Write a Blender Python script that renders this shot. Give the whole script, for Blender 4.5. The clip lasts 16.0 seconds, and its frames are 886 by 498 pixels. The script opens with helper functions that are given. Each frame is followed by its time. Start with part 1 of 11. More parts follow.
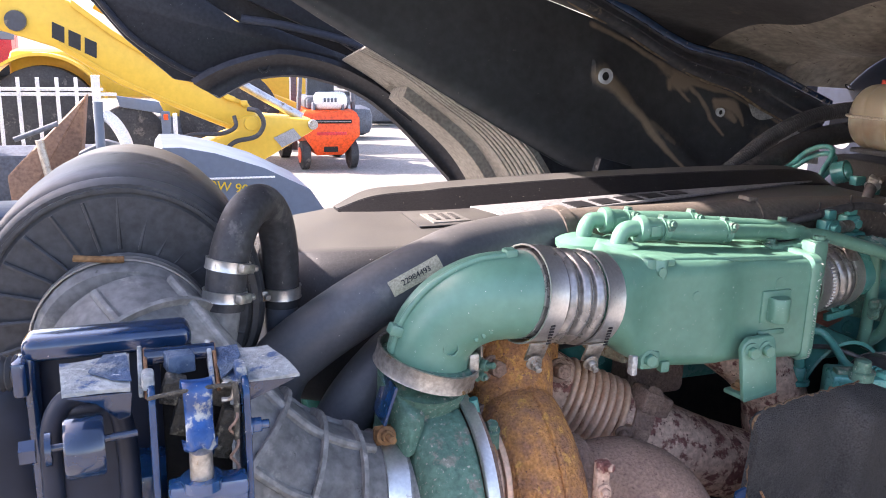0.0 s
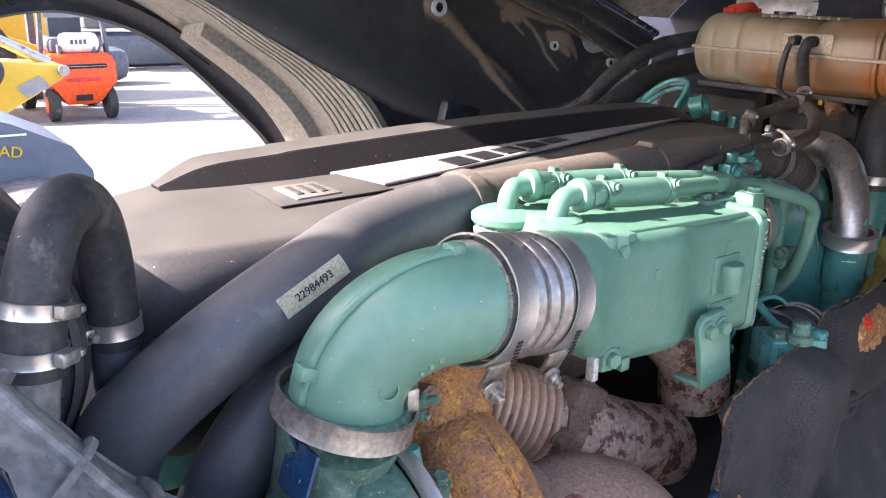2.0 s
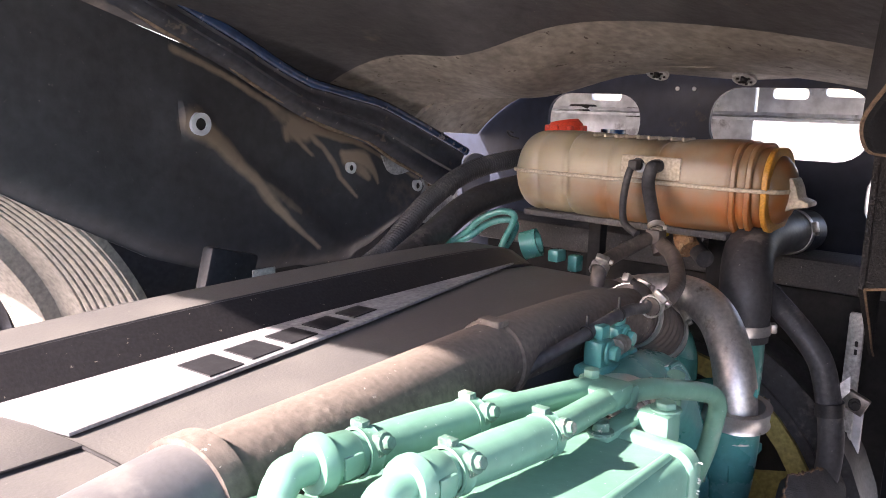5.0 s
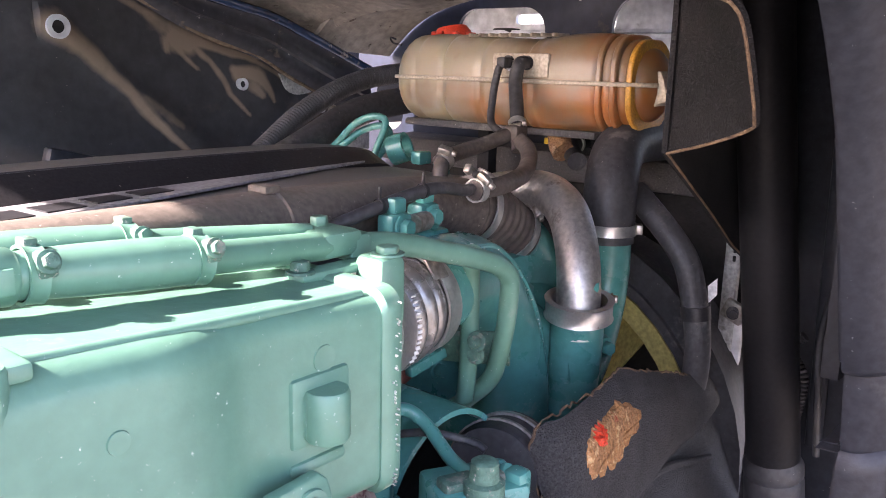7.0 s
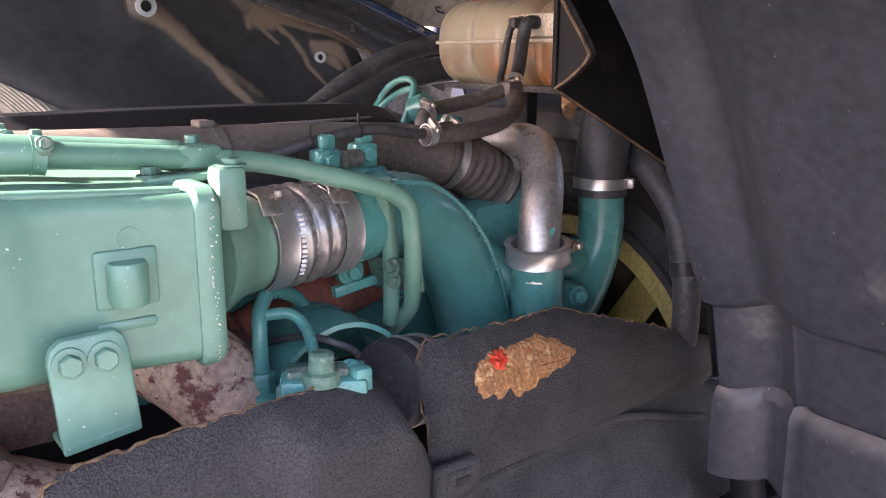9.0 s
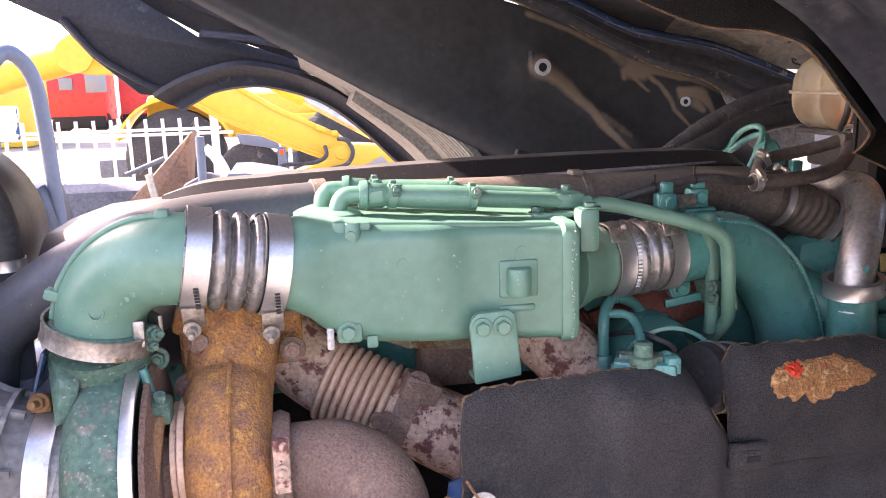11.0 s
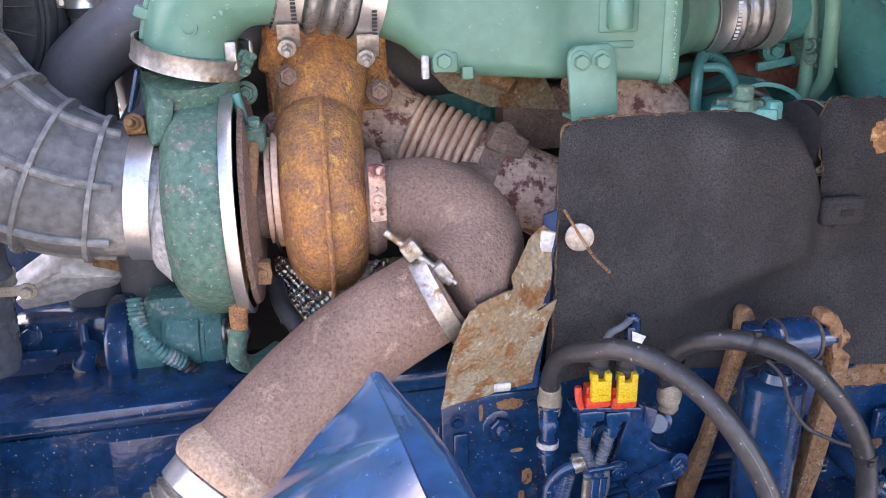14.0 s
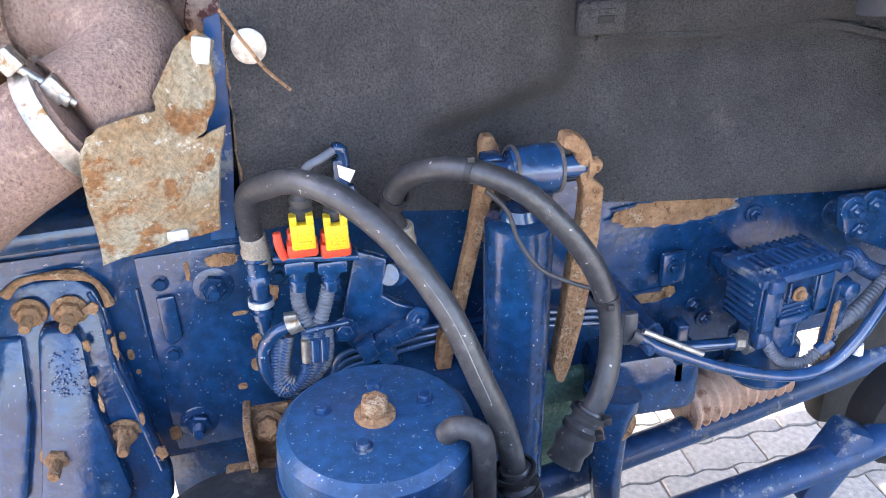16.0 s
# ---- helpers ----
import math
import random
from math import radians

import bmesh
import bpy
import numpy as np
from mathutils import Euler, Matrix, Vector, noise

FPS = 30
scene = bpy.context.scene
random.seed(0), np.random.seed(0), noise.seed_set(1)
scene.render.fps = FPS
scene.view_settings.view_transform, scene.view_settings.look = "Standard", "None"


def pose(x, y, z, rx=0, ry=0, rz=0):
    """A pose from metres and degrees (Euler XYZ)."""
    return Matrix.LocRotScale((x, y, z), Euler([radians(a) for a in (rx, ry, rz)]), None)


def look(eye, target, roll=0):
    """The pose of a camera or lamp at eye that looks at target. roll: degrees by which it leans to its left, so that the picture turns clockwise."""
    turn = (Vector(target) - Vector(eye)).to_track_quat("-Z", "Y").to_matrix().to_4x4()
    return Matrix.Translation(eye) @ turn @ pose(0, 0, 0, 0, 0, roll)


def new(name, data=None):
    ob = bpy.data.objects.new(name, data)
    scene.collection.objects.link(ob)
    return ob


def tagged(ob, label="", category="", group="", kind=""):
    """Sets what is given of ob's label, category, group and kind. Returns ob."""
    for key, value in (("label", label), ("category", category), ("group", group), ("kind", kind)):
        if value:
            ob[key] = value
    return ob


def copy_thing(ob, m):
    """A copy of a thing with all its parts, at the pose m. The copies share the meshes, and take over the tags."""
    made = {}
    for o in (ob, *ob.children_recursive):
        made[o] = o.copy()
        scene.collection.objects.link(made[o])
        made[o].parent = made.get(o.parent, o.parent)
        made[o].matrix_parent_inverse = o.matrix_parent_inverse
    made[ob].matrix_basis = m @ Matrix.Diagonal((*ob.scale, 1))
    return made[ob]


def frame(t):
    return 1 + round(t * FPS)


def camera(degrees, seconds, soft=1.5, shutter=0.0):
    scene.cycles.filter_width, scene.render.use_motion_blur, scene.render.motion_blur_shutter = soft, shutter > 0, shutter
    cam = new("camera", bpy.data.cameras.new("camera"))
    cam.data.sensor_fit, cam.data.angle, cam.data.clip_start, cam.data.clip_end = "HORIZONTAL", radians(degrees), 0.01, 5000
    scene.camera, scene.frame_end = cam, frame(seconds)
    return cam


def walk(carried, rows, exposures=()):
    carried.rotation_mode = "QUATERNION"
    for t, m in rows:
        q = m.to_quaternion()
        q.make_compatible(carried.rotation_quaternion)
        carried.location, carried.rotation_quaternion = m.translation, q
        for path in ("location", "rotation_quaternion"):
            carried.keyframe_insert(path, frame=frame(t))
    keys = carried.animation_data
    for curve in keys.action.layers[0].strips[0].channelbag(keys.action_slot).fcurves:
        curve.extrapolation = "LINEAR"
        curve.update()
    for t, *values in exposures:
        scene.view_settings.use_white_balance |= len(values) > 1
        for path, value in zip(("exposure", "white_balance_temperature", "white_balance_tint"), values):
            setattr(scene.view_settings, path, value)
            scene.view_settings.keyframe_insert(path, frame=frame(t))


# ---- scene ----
cam = camera(56.8, 16.0, 1.0)
PATH = [
    (0, (-0.003, -0.086, 1.749), (0.673, 1.733, 1.265), 1.4),
    (0.5, (-0.062, 0.074, 1.74), (0.932, 1.717, 1.182), 1.6),
    (1, (-0.062, 0.138, 1.733), (1.041, 1.697, 1.14), 1.5),
    (1.5, (-0.056, 0.189, 1.726), (1.062, 1.73, 1.114), 1.4),
    (2, (-0.008, 0.246, 1.726), (1.124, 1.777, 1.113), 1.3),
    (2.5, (0.043, 0.316, 1.73), (1.244, 1.799, 1.131), 1.3),
    (3, (0.095, 0.391, 1.738), (1.45, 1.752, 1.177), 1.6),
    (3.5, (0.156, 0.473, 1.744), (1.597, 1.777, 1.272), 1.7),
    (3.7, (0.186, 0.504, 1.746), (1.643, 1.804, 1.315), 1.3),
    (5.8, (0.354, 0.58, 1.707), (1.883, 1.82, 1.353), 1.7),
    (6, (0.369, 0.561, 1.697), (1.899, 1.789, 1.309), 1.6),
    (6.5, (0.439, 0.485, 1.661), (1.973, 1.704, 1.26), 1.5),
    (7, (0.499, 0.415, 1.62), (1.997, 1.667, 1.186), 1.5),
    (7.5, (0.569, 0.368, 1.6), (1.914, 1.781, 1.159), 0.5),
    (8, (0.68, 0.325, 1.554), (1.964, 1.795, 1.118), 0.9),
    (8.2, (0.702, 0.295, 1.545), (1.975, 1.775, 1.11), 0.9),
    (10.3, (0.585, -0.134, 1.644), (1.214, 1.714, 1.207), -1.6),
    (10.5, (0.579, -0.157, 1.648), (1.093, 1.731, 1.232), -1.7),
    (11, (0.575, -0.195, 1.648), (0.907, 1.735, 1.244), -1.6),
    (11.5, (0.539, -0.219, 1.632), (0.83, 1.684, 1.09), -1.5),
    (12, (0.487, -0.229, 1.596), (0.763, 1.645, 0.954), -1.5),
    (12.5, (0.429, -0.196, 1.533), (0.714, 1.672, 0.877), -1.3),
    (13, (0.39, -0.179, 1.499), (0.671, 1.686, 0.835), -1.3),
    (13.5, (0.41, -0.188, 1.492), (0.674, 1.674, 0.811), -1.3),
    (14, (0.481, -0.204, 1.476), (0.733, 1.653, 0.778), -1.4),
    (14.5, (0.567, -0.211, 1.442), (0.799, 1.624, 0.681), -1.7),
    (15, (0.653, -0.203, 1.416), (0.868, 1.593, 0.562), -2.0),
    (15.5, (0.727, -0.18, 1.378), (0.995, 1.572, 0.452), -2.1),
    (16, (0.796, -0.125, 1.336), (1.135, 1.606, 0.394), -2.0),
]
# white balance (kelvin, tint) as the film drifts
WHITE = {0: (6650, 26), 8: (6700, 33), 10.5: (7250, 38), 12.5: (7150, 35), 14: (6950, 31), 15: (6900, 27), 16: (6650, 21)}
EXPOSURE = [(0, 2.25), (1, 2.45), (2, 2.45), (3, 2.32), (3.5, 2.5), (6, 2.9), (8, 3.2), (10.5, 2.8), (12.5, 2.75), (14, 2.9), (15, 3.2), (16, 3.55)]
walk(cam, [(t, look(eye, target, roll)) for t, eye, target, roll in PATH], [(t, stops, *WHITE[min(WHITE, key=lambda k: abs(k - t))]) for t, stops in EXPOSURE])

# ---- light ----
world = bpy.data.worlds.new("sky")
scene.world = world
world.use_nodes = True
wn = world.node_tree.nodes
sky = wn.new("ShaderNodeTexSky")
sky.sky_type = "NISHITA"
sky.sun_disc = False
SUN_EL, SUN_AZ = 36.0, -62.0          # degrees; azimuth from +y towards +x
sky.sun_elevation, sky.sun_rotation = radians(SUN_EL), radians(SUN_AZ)
sky.air_density, sky.dust_density, sky.ozone_density = 1.0, 2.0, 0.6
wn["Background"].inputs["Strength"].default_value = 0.15
world.node_tree.links.new(sky.outputs[0], wn["Background"].inputs["Color"])

sun_data = bpy.data.lights.new("sun", "SUN")
sun_data.energy, sun_data.angle, sun_data.color = 4.4, radians(0.53), (1.0, 0.95, 0.86)
sun = new("sun", sun_data)
sun_way = Vector((math.sin(radians(SUN_AZ)) * math.cos(radians(SUN_EL)), math.cos(radians(SUN_AZ)) * math.cos(radians(SUN_EL)), math.sin(radians(SUN_EL))))
sun.matrix_world = Matrix.Translation((-4, 6, 9)) @ sun_way.to_track_quat("Z", "Y").to_matrix().to_4x4()

GROUND = -0.15


# ---- materials ----
def mat(name, c1, c2=None, rough=0.5, metal=0.0, scale=8.0, bump=0.15, bump_scale=None, specks=None, stains=None, coat=0.0, rough_var=0.15, spread=0.12, contrast=None, lumps=1.2, spec=0.35, grain=0.26):
    """Two-tone noise colour, fine relief, and up to two layers on top: stains (colour, scale, amount) and specks (colour, scale, amount)."""
    m = bpy.data.materials.new(name)
    m.use_nodes = True
    nt = m.node_tree
    n, ln = nt.nodes, nt.links
    b = n["Principled BSDF"]
    c2 = c2 or tuple(v * 0.7 for v in c1)
    tc = n.new("ShaderNodeTexCoord")
    big = n.new("ShaderNodeTexNoise")
    big.inputs["Scale"].default_value, big.inputs["Detail"].default_value, big.inputs["Roughness"].default_value = scale, 7, 0.62
    ln.new(tc.outputs["Object"], big.inputs["Vector"])
    ramp = n.new("ShaderNodeValToRGB")
    lo, hi = contrast or (0.5 - spread, 0.5 + spread)
    ramp.color_ramp.elements[0].position, ramp.color_ramp.elements[1].position = lo, hi
    ramp.color_ramp.elements[0].color, ramp.color_ramp.elements[1].color = (*c1, 1), (*c2, 1)
    ln.new(big.outputs["Fac"], ramp.inputs["Fac"])
    colour = ramp.outputs["Color"]
    fine = n.new("ShaderNodeTexNoise")
    fine.inputs["Scale"].default_value, fine.inputs["Detail"].default_value = bump_scale or scale * 14, 5
    ln.new(tc.outputs["Object"], fine.inputs["Vector"])
    rough_out = None
    for layer, soft, base in ((stains, 0.07, 0.655), (specks, 0.025, 0.69)):
        if not layer:
            continue
        c, sc, amount = layer
        tex = n.new("ShaderNodeTexNoise")
        tex.inputs["Scale"].default_value, tex.inputs["Detail"].default_value, tex.inputs["Roughness"].default_value = sc, 6, 0.68
        ln.new(tc.outputs["Object"], tex.inputs["Vector"])
        cut = n.new("ShaderNodeMapRange")
        cut.inputs["From Min"].default_value, cut.inputs["From Max"].default_value = base - amount * 0.4, base - amount * 0.4 + soft
        ln.new(tex.outputs["Fac"], cut.inputs["Value"])
        mix = n.new("ShaderNodeMix")
        mix.data_type = "RGBA"
        ln.new(cut.outputs["Result"], mix.inputs["Factor"])
        ln.new(colour, mix.inputs[6])
        mix.inputs[7].default_value = (*c, 1)
        colour = mix.outputs[2]
        rough_out = cut.outputs["Result"]
    if grain:
        hsv = n.new("ShaderNodeHueSaturation")
        gr = n.new("ShaderNodeMapRange")
        gr.inputs["From Min"].default_value, gr.inputs["From Max"].default_value = 0.32, 0.68
        gr.inputs["To Min"].default_value, gr.inputs["To Max"].default_value = 1 - grain, 1 + grain
        ln.new(fine.outputs["Fac"], gr.inputs["Value"])
        ln.new(gr.outputs["Result"], hsv.inputs["Value"])
        ln.new(colour, hsv.inputs["Color"])
        colour = hsv.outputs["Color"]
    ln.new(colour, b.inputs["Base Color"])
    b.inputs["Specular IOR Level"].default_value = spec
    rr = n.new("ShaderNodeMapRange")
    rr.inputs["To Min"].default_value, rr.inputs["To Max"].default_value = max(0.03, rough - rough_var), min(1.0, rough + rough_var)
    ln.new(big.outputs["Fac"], rr.inputs["Value"])
    if rough_out is not None:
        ad = n.new("ShaderNodeMath")
        ad.operation = "MULTIPLY_ADD"
        ad.use_clamp = True
        ad.inputs[1].default_value = 0.3
        ln.new(rough_out, ad.inputs[0])
        ln.new(rr.outputs["Result"], ad.inputs[2])
        ln.new(ad.outputs[0], b.inputs["Roughness"])
    else:
        ln.new(rr.outputs["Result"], b.inputs["Roughness"])
    b.inputs["Metallic"].default_value = metal
    b.inputs["Coat Weight"].default_value = coat
    b.inputs["Coat Roughness"].default_value = 0.12
    if bump:
        bp = n.new("ShaderNodeBump")
        bp.inputs["Strength"].default_value, bp.inputs["Distance"].default_value = bump, 0.004
        tall = n.new("ShaderNodeMath")
        tall.operation = "MULTIPLY_ADD"
        tall.inputs[1].default_value = lumps
        ln.new(big.outputs["Fac"], tall.inputs[0])
        ln.new(fine.outputs["Fac"], tall.inputs[2])
        ln.new(tall.outputs[0], bp.inputs["Height"])
        ln.new(bp.outputs["Normal"], b.inputs["Normal"])
    return m


M = {}
M["green"] = mat("green_engine_paint", (0.120, 0.262, 0.190), (0.092, 0.215, 0.155), 0.36, 0, 7, 0.10, 70, stains=((0.18, 0.28, 0.22), 9, 0.04), specks=((0.62, 0.66, 0.60), 240, 0.045), lumps=2.0, spec=0.5, grain=0.06)
M["green_dirty"] = mat("green_paint_dusty", (0.085, 0.178, 0.130), (0.062, 0.130, 0.098), 0.6, 0, 24, 0.5, 140, stains=((0.17, 0.18, 0.145), 50, 0.24), specks=((0.30, 0.30, 0.25), 200, 0.20), grain=0.25)
M["teal"] = mat("teal_engine_paint", (0.070, 0.275, 0.240), (0.052, 0.215, 0.190), 0.28, 0, 8, 0.09, 70, stains=((0.16, 0.28, 0.24), 20, 0.03), specks=((0.60, 0.66, 0.60), 240, 0.045), lumps=2.0, spec=0.5, grain=0.08)
M["blue"] = mat("blue_chassis_paint", (0.006, 0.043, 0.118), (0.005, 0.031, 0.085), 0.15, 0, 9, 0.40, 60, stains=((0.03, 0.06, 0.105), 14, 0.12), specks=((0.36, 0.39, 0.42), 210, 0.10), coat=0.35, lumps=1.2, spec=0.5)
M["blue_dusty"] = mat("blue_paint_dusty", (0.010, 0.046, 0.125), (0.012, 0.040, 0.10), 0.36, 0, 10, 0.24, 50, stains=((0.15, 0.165, 0.175), 22, 0.20), specks=((0.36, 0.38, 0.42), 140, 0.10), coat=0.1, lumps=2.0, spec=0.25)
M["rust_orange"] = mat("orange_rusted_cast_iron", (0.50, 0.235, 0.080), (0.31, 0.155, 0.090), 0.9, 0, 40, 1.2, 260, stains=((0.60, 0.33, 0.095), 46, 0.20), specks=((0.19, 0.10, 0.07), 190, 0.18), lumps=0.8, spec=0.2)
M["rust_brown"] = mat("brown_rusted_steel", (0.275, 0.185, 0.142), (0.195, 0.126, 0.098), 0.88, 0, 11, 0.9, 260, stains=((0.33, 0.225, 0.165), 22, 0.2), specks=((0.12, 0.072, 0.060), 210, 0.17), lumps=0.5, spec=0.2, grain=0.22)
M["rust_spot"] = mat("spotted_rusty_manifold", (0.62, 0.435, 0.325), (0.50, 0.335, 0.25), 0.8, 0, 14, 0.5, 140, stains=((0.20, 0.085, 0.070), 40, 0.36), specks=((0.12, 0.060, 0.052), 90, 0.18), spec=0.2, grain=0.25)
M["rust_red"] = mat("red_primer_manifold", (0.36, 0.115, 0.075), (0.26, 0.09, 0.065), 0.75, 0, 18, 0.5, 140, stains=((0.13, 0.07, 0.06), 20, 0.18))
M["rust_tan"] = mat("tan_rusted_bar", (0.34, 0.195, 0.10), (0.22, 0.115, 0.055), 0.88, 0, 30, 0.9, 240, stains=((0.36, 0.25, 0.155), 30, 0.2), specks=((0.12, 0.06, 0.03), 120, 0.24))
M["rust_plate"] = mat("flaking_rust_plate", (0.30, 0.265, 0.185), (0.255, 0.165, 0.085), 0.85, 0, 16, 1.2, 170, stains=((0.22, 0.105, 0.04), 30, 0.34), specks=((0.40, 0.37, 0.30), 70, 0.18))
M["bellows"] = mat("brown_steel_bellows", (0.70, 0.475, 0.345), (0.56, 0.365, 0.25), 0.42, 0.12, 12, 0.15, 150, stains=((0.30, 0.15, 0.10), 24, 0.16), grain=0.14)
M["steel"] = mat("bright_steel_band", (0.62, 0.61, 0.58), (0.56, 0.55, 0.52), 0.34, 0.85, 12, 0.04, 260, stains=((0.38, 0.35, 0.30), 40, 0.06), rough_var=0.06, grain=0.08)
M["steel_dull"] = mat("dull_zinc_steel", (0.46, 0.44, 0.40), (0.33, 0.30, 0.26), 0.45, 0.85, 22, 0.2, 160, stains=((0.28, 0.18, 0.09), 30, 0.18))
M["chrome"] = mat("worn_steel_pipe", (0.66, 0.63, 0.59), (0.50, 0.47, 0.43), 0.42, 0.85, 9, 0.10, 140, stains=((0.30, 0.25, 0.20), 14, 0.14), grain=0.2)
M["alu"] = mat("cast_aluminium", (0.56, 0.56, 0.54), (0.42, 0.42, 0.40), 0.55, 0.35, 18, 0.5, 160, stains=((0.33, 0.32, 0.28), 30, 0.2))
M["rubber"] = mat("black_rubber_hose", (0.050, 0.050, 0.052), (0.034, 0.034, 0.036), 0.5, 0, 10, 0.12, 120, stains=((0.10, 0.095, 0.088), 13, 0.16), specks=((0.22, 0.21, 0.19), 160, 0.05))
M["rubber_grey"] = mat("dusty_grey_rubber", (0.178, 0.178, 0.172), (0.122, 0.122, 0.120), 0.55, 0, 6, 0.2, 90, stains=((0.25, 0.245, 0.225), 11, 0.24), specks=((0.09, 0.09, 0.085), 40, 0.06))
M["rubber_brown"] = mat("aged_brown_rubber", (0.105, 0.085, 0.072), (0.07, 0.058, 0.05), 0.5, 0, 16, 0.15, 120, stains=((0.17, 0.145, 0.12), 20, 0.14))
M["pipe_black"] = mat("satin_black_pipe", (0.100, 0.103, 0.112), (0.078, 0.080, 0.088), 0.40, 0, 8, 0.07, 160, stains=((0.14, 0.138, 0.135), 9, 0.06), specks=((0.34, 0.33, 0.30), 150, 0.03), grain=0.10)
M["pipe_brown"] = mat("dusty_brown_black_pipe", (0.125, 0.103, 0.088), (0.09, 0.075, 0.064), 0.6, 0, 10, 0.2, 140, stains=((0.19, 0.16, 0.13), 12, 0.14), specks=((0.46, 0.42, 0.36), 120, 0.06))
M["plastic"] = mat("dusty_black_plastic", (0.086, 0.082, 0.078), (0.062, 0.059, 0.057), 0.6, 0, 9, 0.35, 260, stains=((0.155, 0.146, 0.132), 8, 0.22), specks=((0.34, 0.32, 0.29), 130, 0.08))
M["plastic_drum"] = mat("grey_black_moulded_plastic", (0.052, 0.054, 0.058), (0.040, 0.042, 0.045), 0.42, 0, 6, 0.08, 90, stains=((0.085, 0.085, 0.082), 7, 0.14))
M["felt"] = mat("black_felt_insulation", (0.062, 0.060, 0.059), (0.046, 0.045, 0.045), 0.95, 0, 12, 1.3, 400, stains=((0.080, 0.075, 0.071), 5, 0.2), specks=((0.024, 0.023, 0.023), 300, 0.22), grain=0.36)
M["felt_core"] = mat("torn_orange_felt_core", (0.42, 0.20, 0.075), (0.32, 0.16, 0.07), 0.95, 0, 40, 1.0, 200, stains=((0.42, 0.06, 0.03), 22, 0.05), specks=((0.52, 0.33, 0.16), 90, 0.3))
M["cab_panel"] = mat("black_sooty_cab_lining", (0.058, 0.057, 0.058), (0.040, 0.039, 0.040), 0.45, 0, 4, 0.35, 40, stains=((0.105, 0.088, 0.072), 3.2, 0.10), specks=((0.26, 0.22, 0.18), 90, 0.03), lumps=3.0, spec=0.3, grain=0.16)
M["cab_stain"] = mat("dried_mud_stain", (0.24, 0.18, 0.125), (0.12, 0.09, 0.062), 0.85, 0, 40, 0.6, 120)
M["cab_roof"] = mat("brown_grey_cab_insulation", (0.245, 0.222, 0.182), (0.172, 0.153, 0.127), 0.6, 0, 5, 0.4, 50, stains=((0.33, 0.29, 0.235), 6, 0.14), specks=((0.08, 0.066, 0.053), 30, 0.14), lumps=3.0)
M["cab_paint"] = mat("dark_blue_cab_paint", (0.020, 0.030, 0.055), (0.014, 0.020, 0.036), 0.2, 0, 5, 0.1, 40, stains=((0.13, 0.105, 0.08), 8, 0.2), coat=0.5, lumps=3.0, spec=0.5)
M["fender"] = mat("grey_fender_plastic", (0.245, 0.228, 0.195), (0.20, 0.184, 0.158), 0.6, 0, 5, 0.08, 90, stains=((0.14, 0.128, 0.108), 7, 0.14))
M["fender_black"] = mat("black_fender_plastic", (0.026, 0.028, 0.034), (0.019, 0.021, 0.026), 0.42, 0, 5, 0.15, 90, stains=((0.050, 0.051, 0.055), 6, 0.14), specks=((0.20, 0.20, 0.20), 130, 0.02), spec=0.3)
M["strip"] = mat("silver_trim_strip", (0.33, 0.33, 0.33), (0.27, 0.27, 0.27), 0.42, 0.35, 12, 0.06, 160, stains=((0.3, 0.28, 0.25), 16, 0.1))
# near-black for dark parts, and for shade painted into holes and recesses
M["dark"] = mat("near_black_parts_and_hole_shade", (0.018, 0.017, 0.016), (0.012, 0.012, 0.012), 0.75, 0, 12, 0.3, 90)
M["letters"] = mat("dark_letter_paint", (0.025, 0.025, 0.027), None, 0.45, 0, 20, 0.0)
M["label"] = mat("cream_sticker", (0.50, 0.45, 0.32), (0.43, 0.385, 0.27), 0.5, 0, 30, 0.02)
M["white"] = mat("white_gloss_paint", (0.78, 0.78, 0.76), (0.68, 0.68, 0.66), 0.4, 0, 8, 0.05)
M["yellow"] = mat("yellow_machine_paint", (0.74, 0.46, 0.055), (0.68, 0.415, 0.048), 0.4, 0, 1.0, 0.05, 20, stains=((0.55, 0.36, 0.07), 2, 0.02), grain=0.05)
M["yellow_clip"] = mat("yellow_connector_plastic", (0.70, 0.47, 0.02), (0.60, 0.40, 0.02), 0.4, 0, 30, 0.03)
M["red_clip"] = mat("red_connector_plastic", (0.72, 0.07, 0.03), (0.6, 0.06, 0.03), 0.4, 0, 30, 0.03)
M["orange"] = mat("orange_forklift_paint", (0.80, 0.095, 0.02), (0.70, 0.08, 0.018), 0.4, 0, 2, 0.03)
M["red"] = mat("red_truck_paint", (0.62, 0.035, 0.04), (0.52, 0.03, 0.035), 0.3, 0, 2, 0.02)
M["tyre"] = mat("worn_black_tyre", (0.045, 0.045, 0.045), (0.035, 0.035, 0.035), 0.8, 0, 6, 0.3, 40, stains=((0.11, 0.10, 0.09), 5, 0.2))
M["machine_grey"] = mat("dark_grey_machine_paint", (0.12, 0.13, 0.15), (0.09, 0.10, 0.115), 0.5, 0, 3, 0.05, 30)
M["machine_blue"] = mat("grey_blue_roller_paint", (0.125, 0.155, 0.20), (0.11, 0.138, 0.18), 0.35, 0, 2, 0.03, 30, grain=0.06)
M["bucket"] = mat("brown_worn_bucket_steel", (0.24, 0.145, 0.095), (0.17, 0.105, 0.075), 0.7, 0.1, 4, 0.2, 40)
M["seat"] = mat("dark_vinyl_seat", (0.05, 0.065, 0.085), (0.04, 0.05, 0.065), 0.45, 0, 8, 0.05)
M["fan_yellow"] = mat("cream_yellow_plastic", (0.45, 0.38, 0.13), (0.36, 0.30, 0.10), 0.45, 0, 9, 0.05)
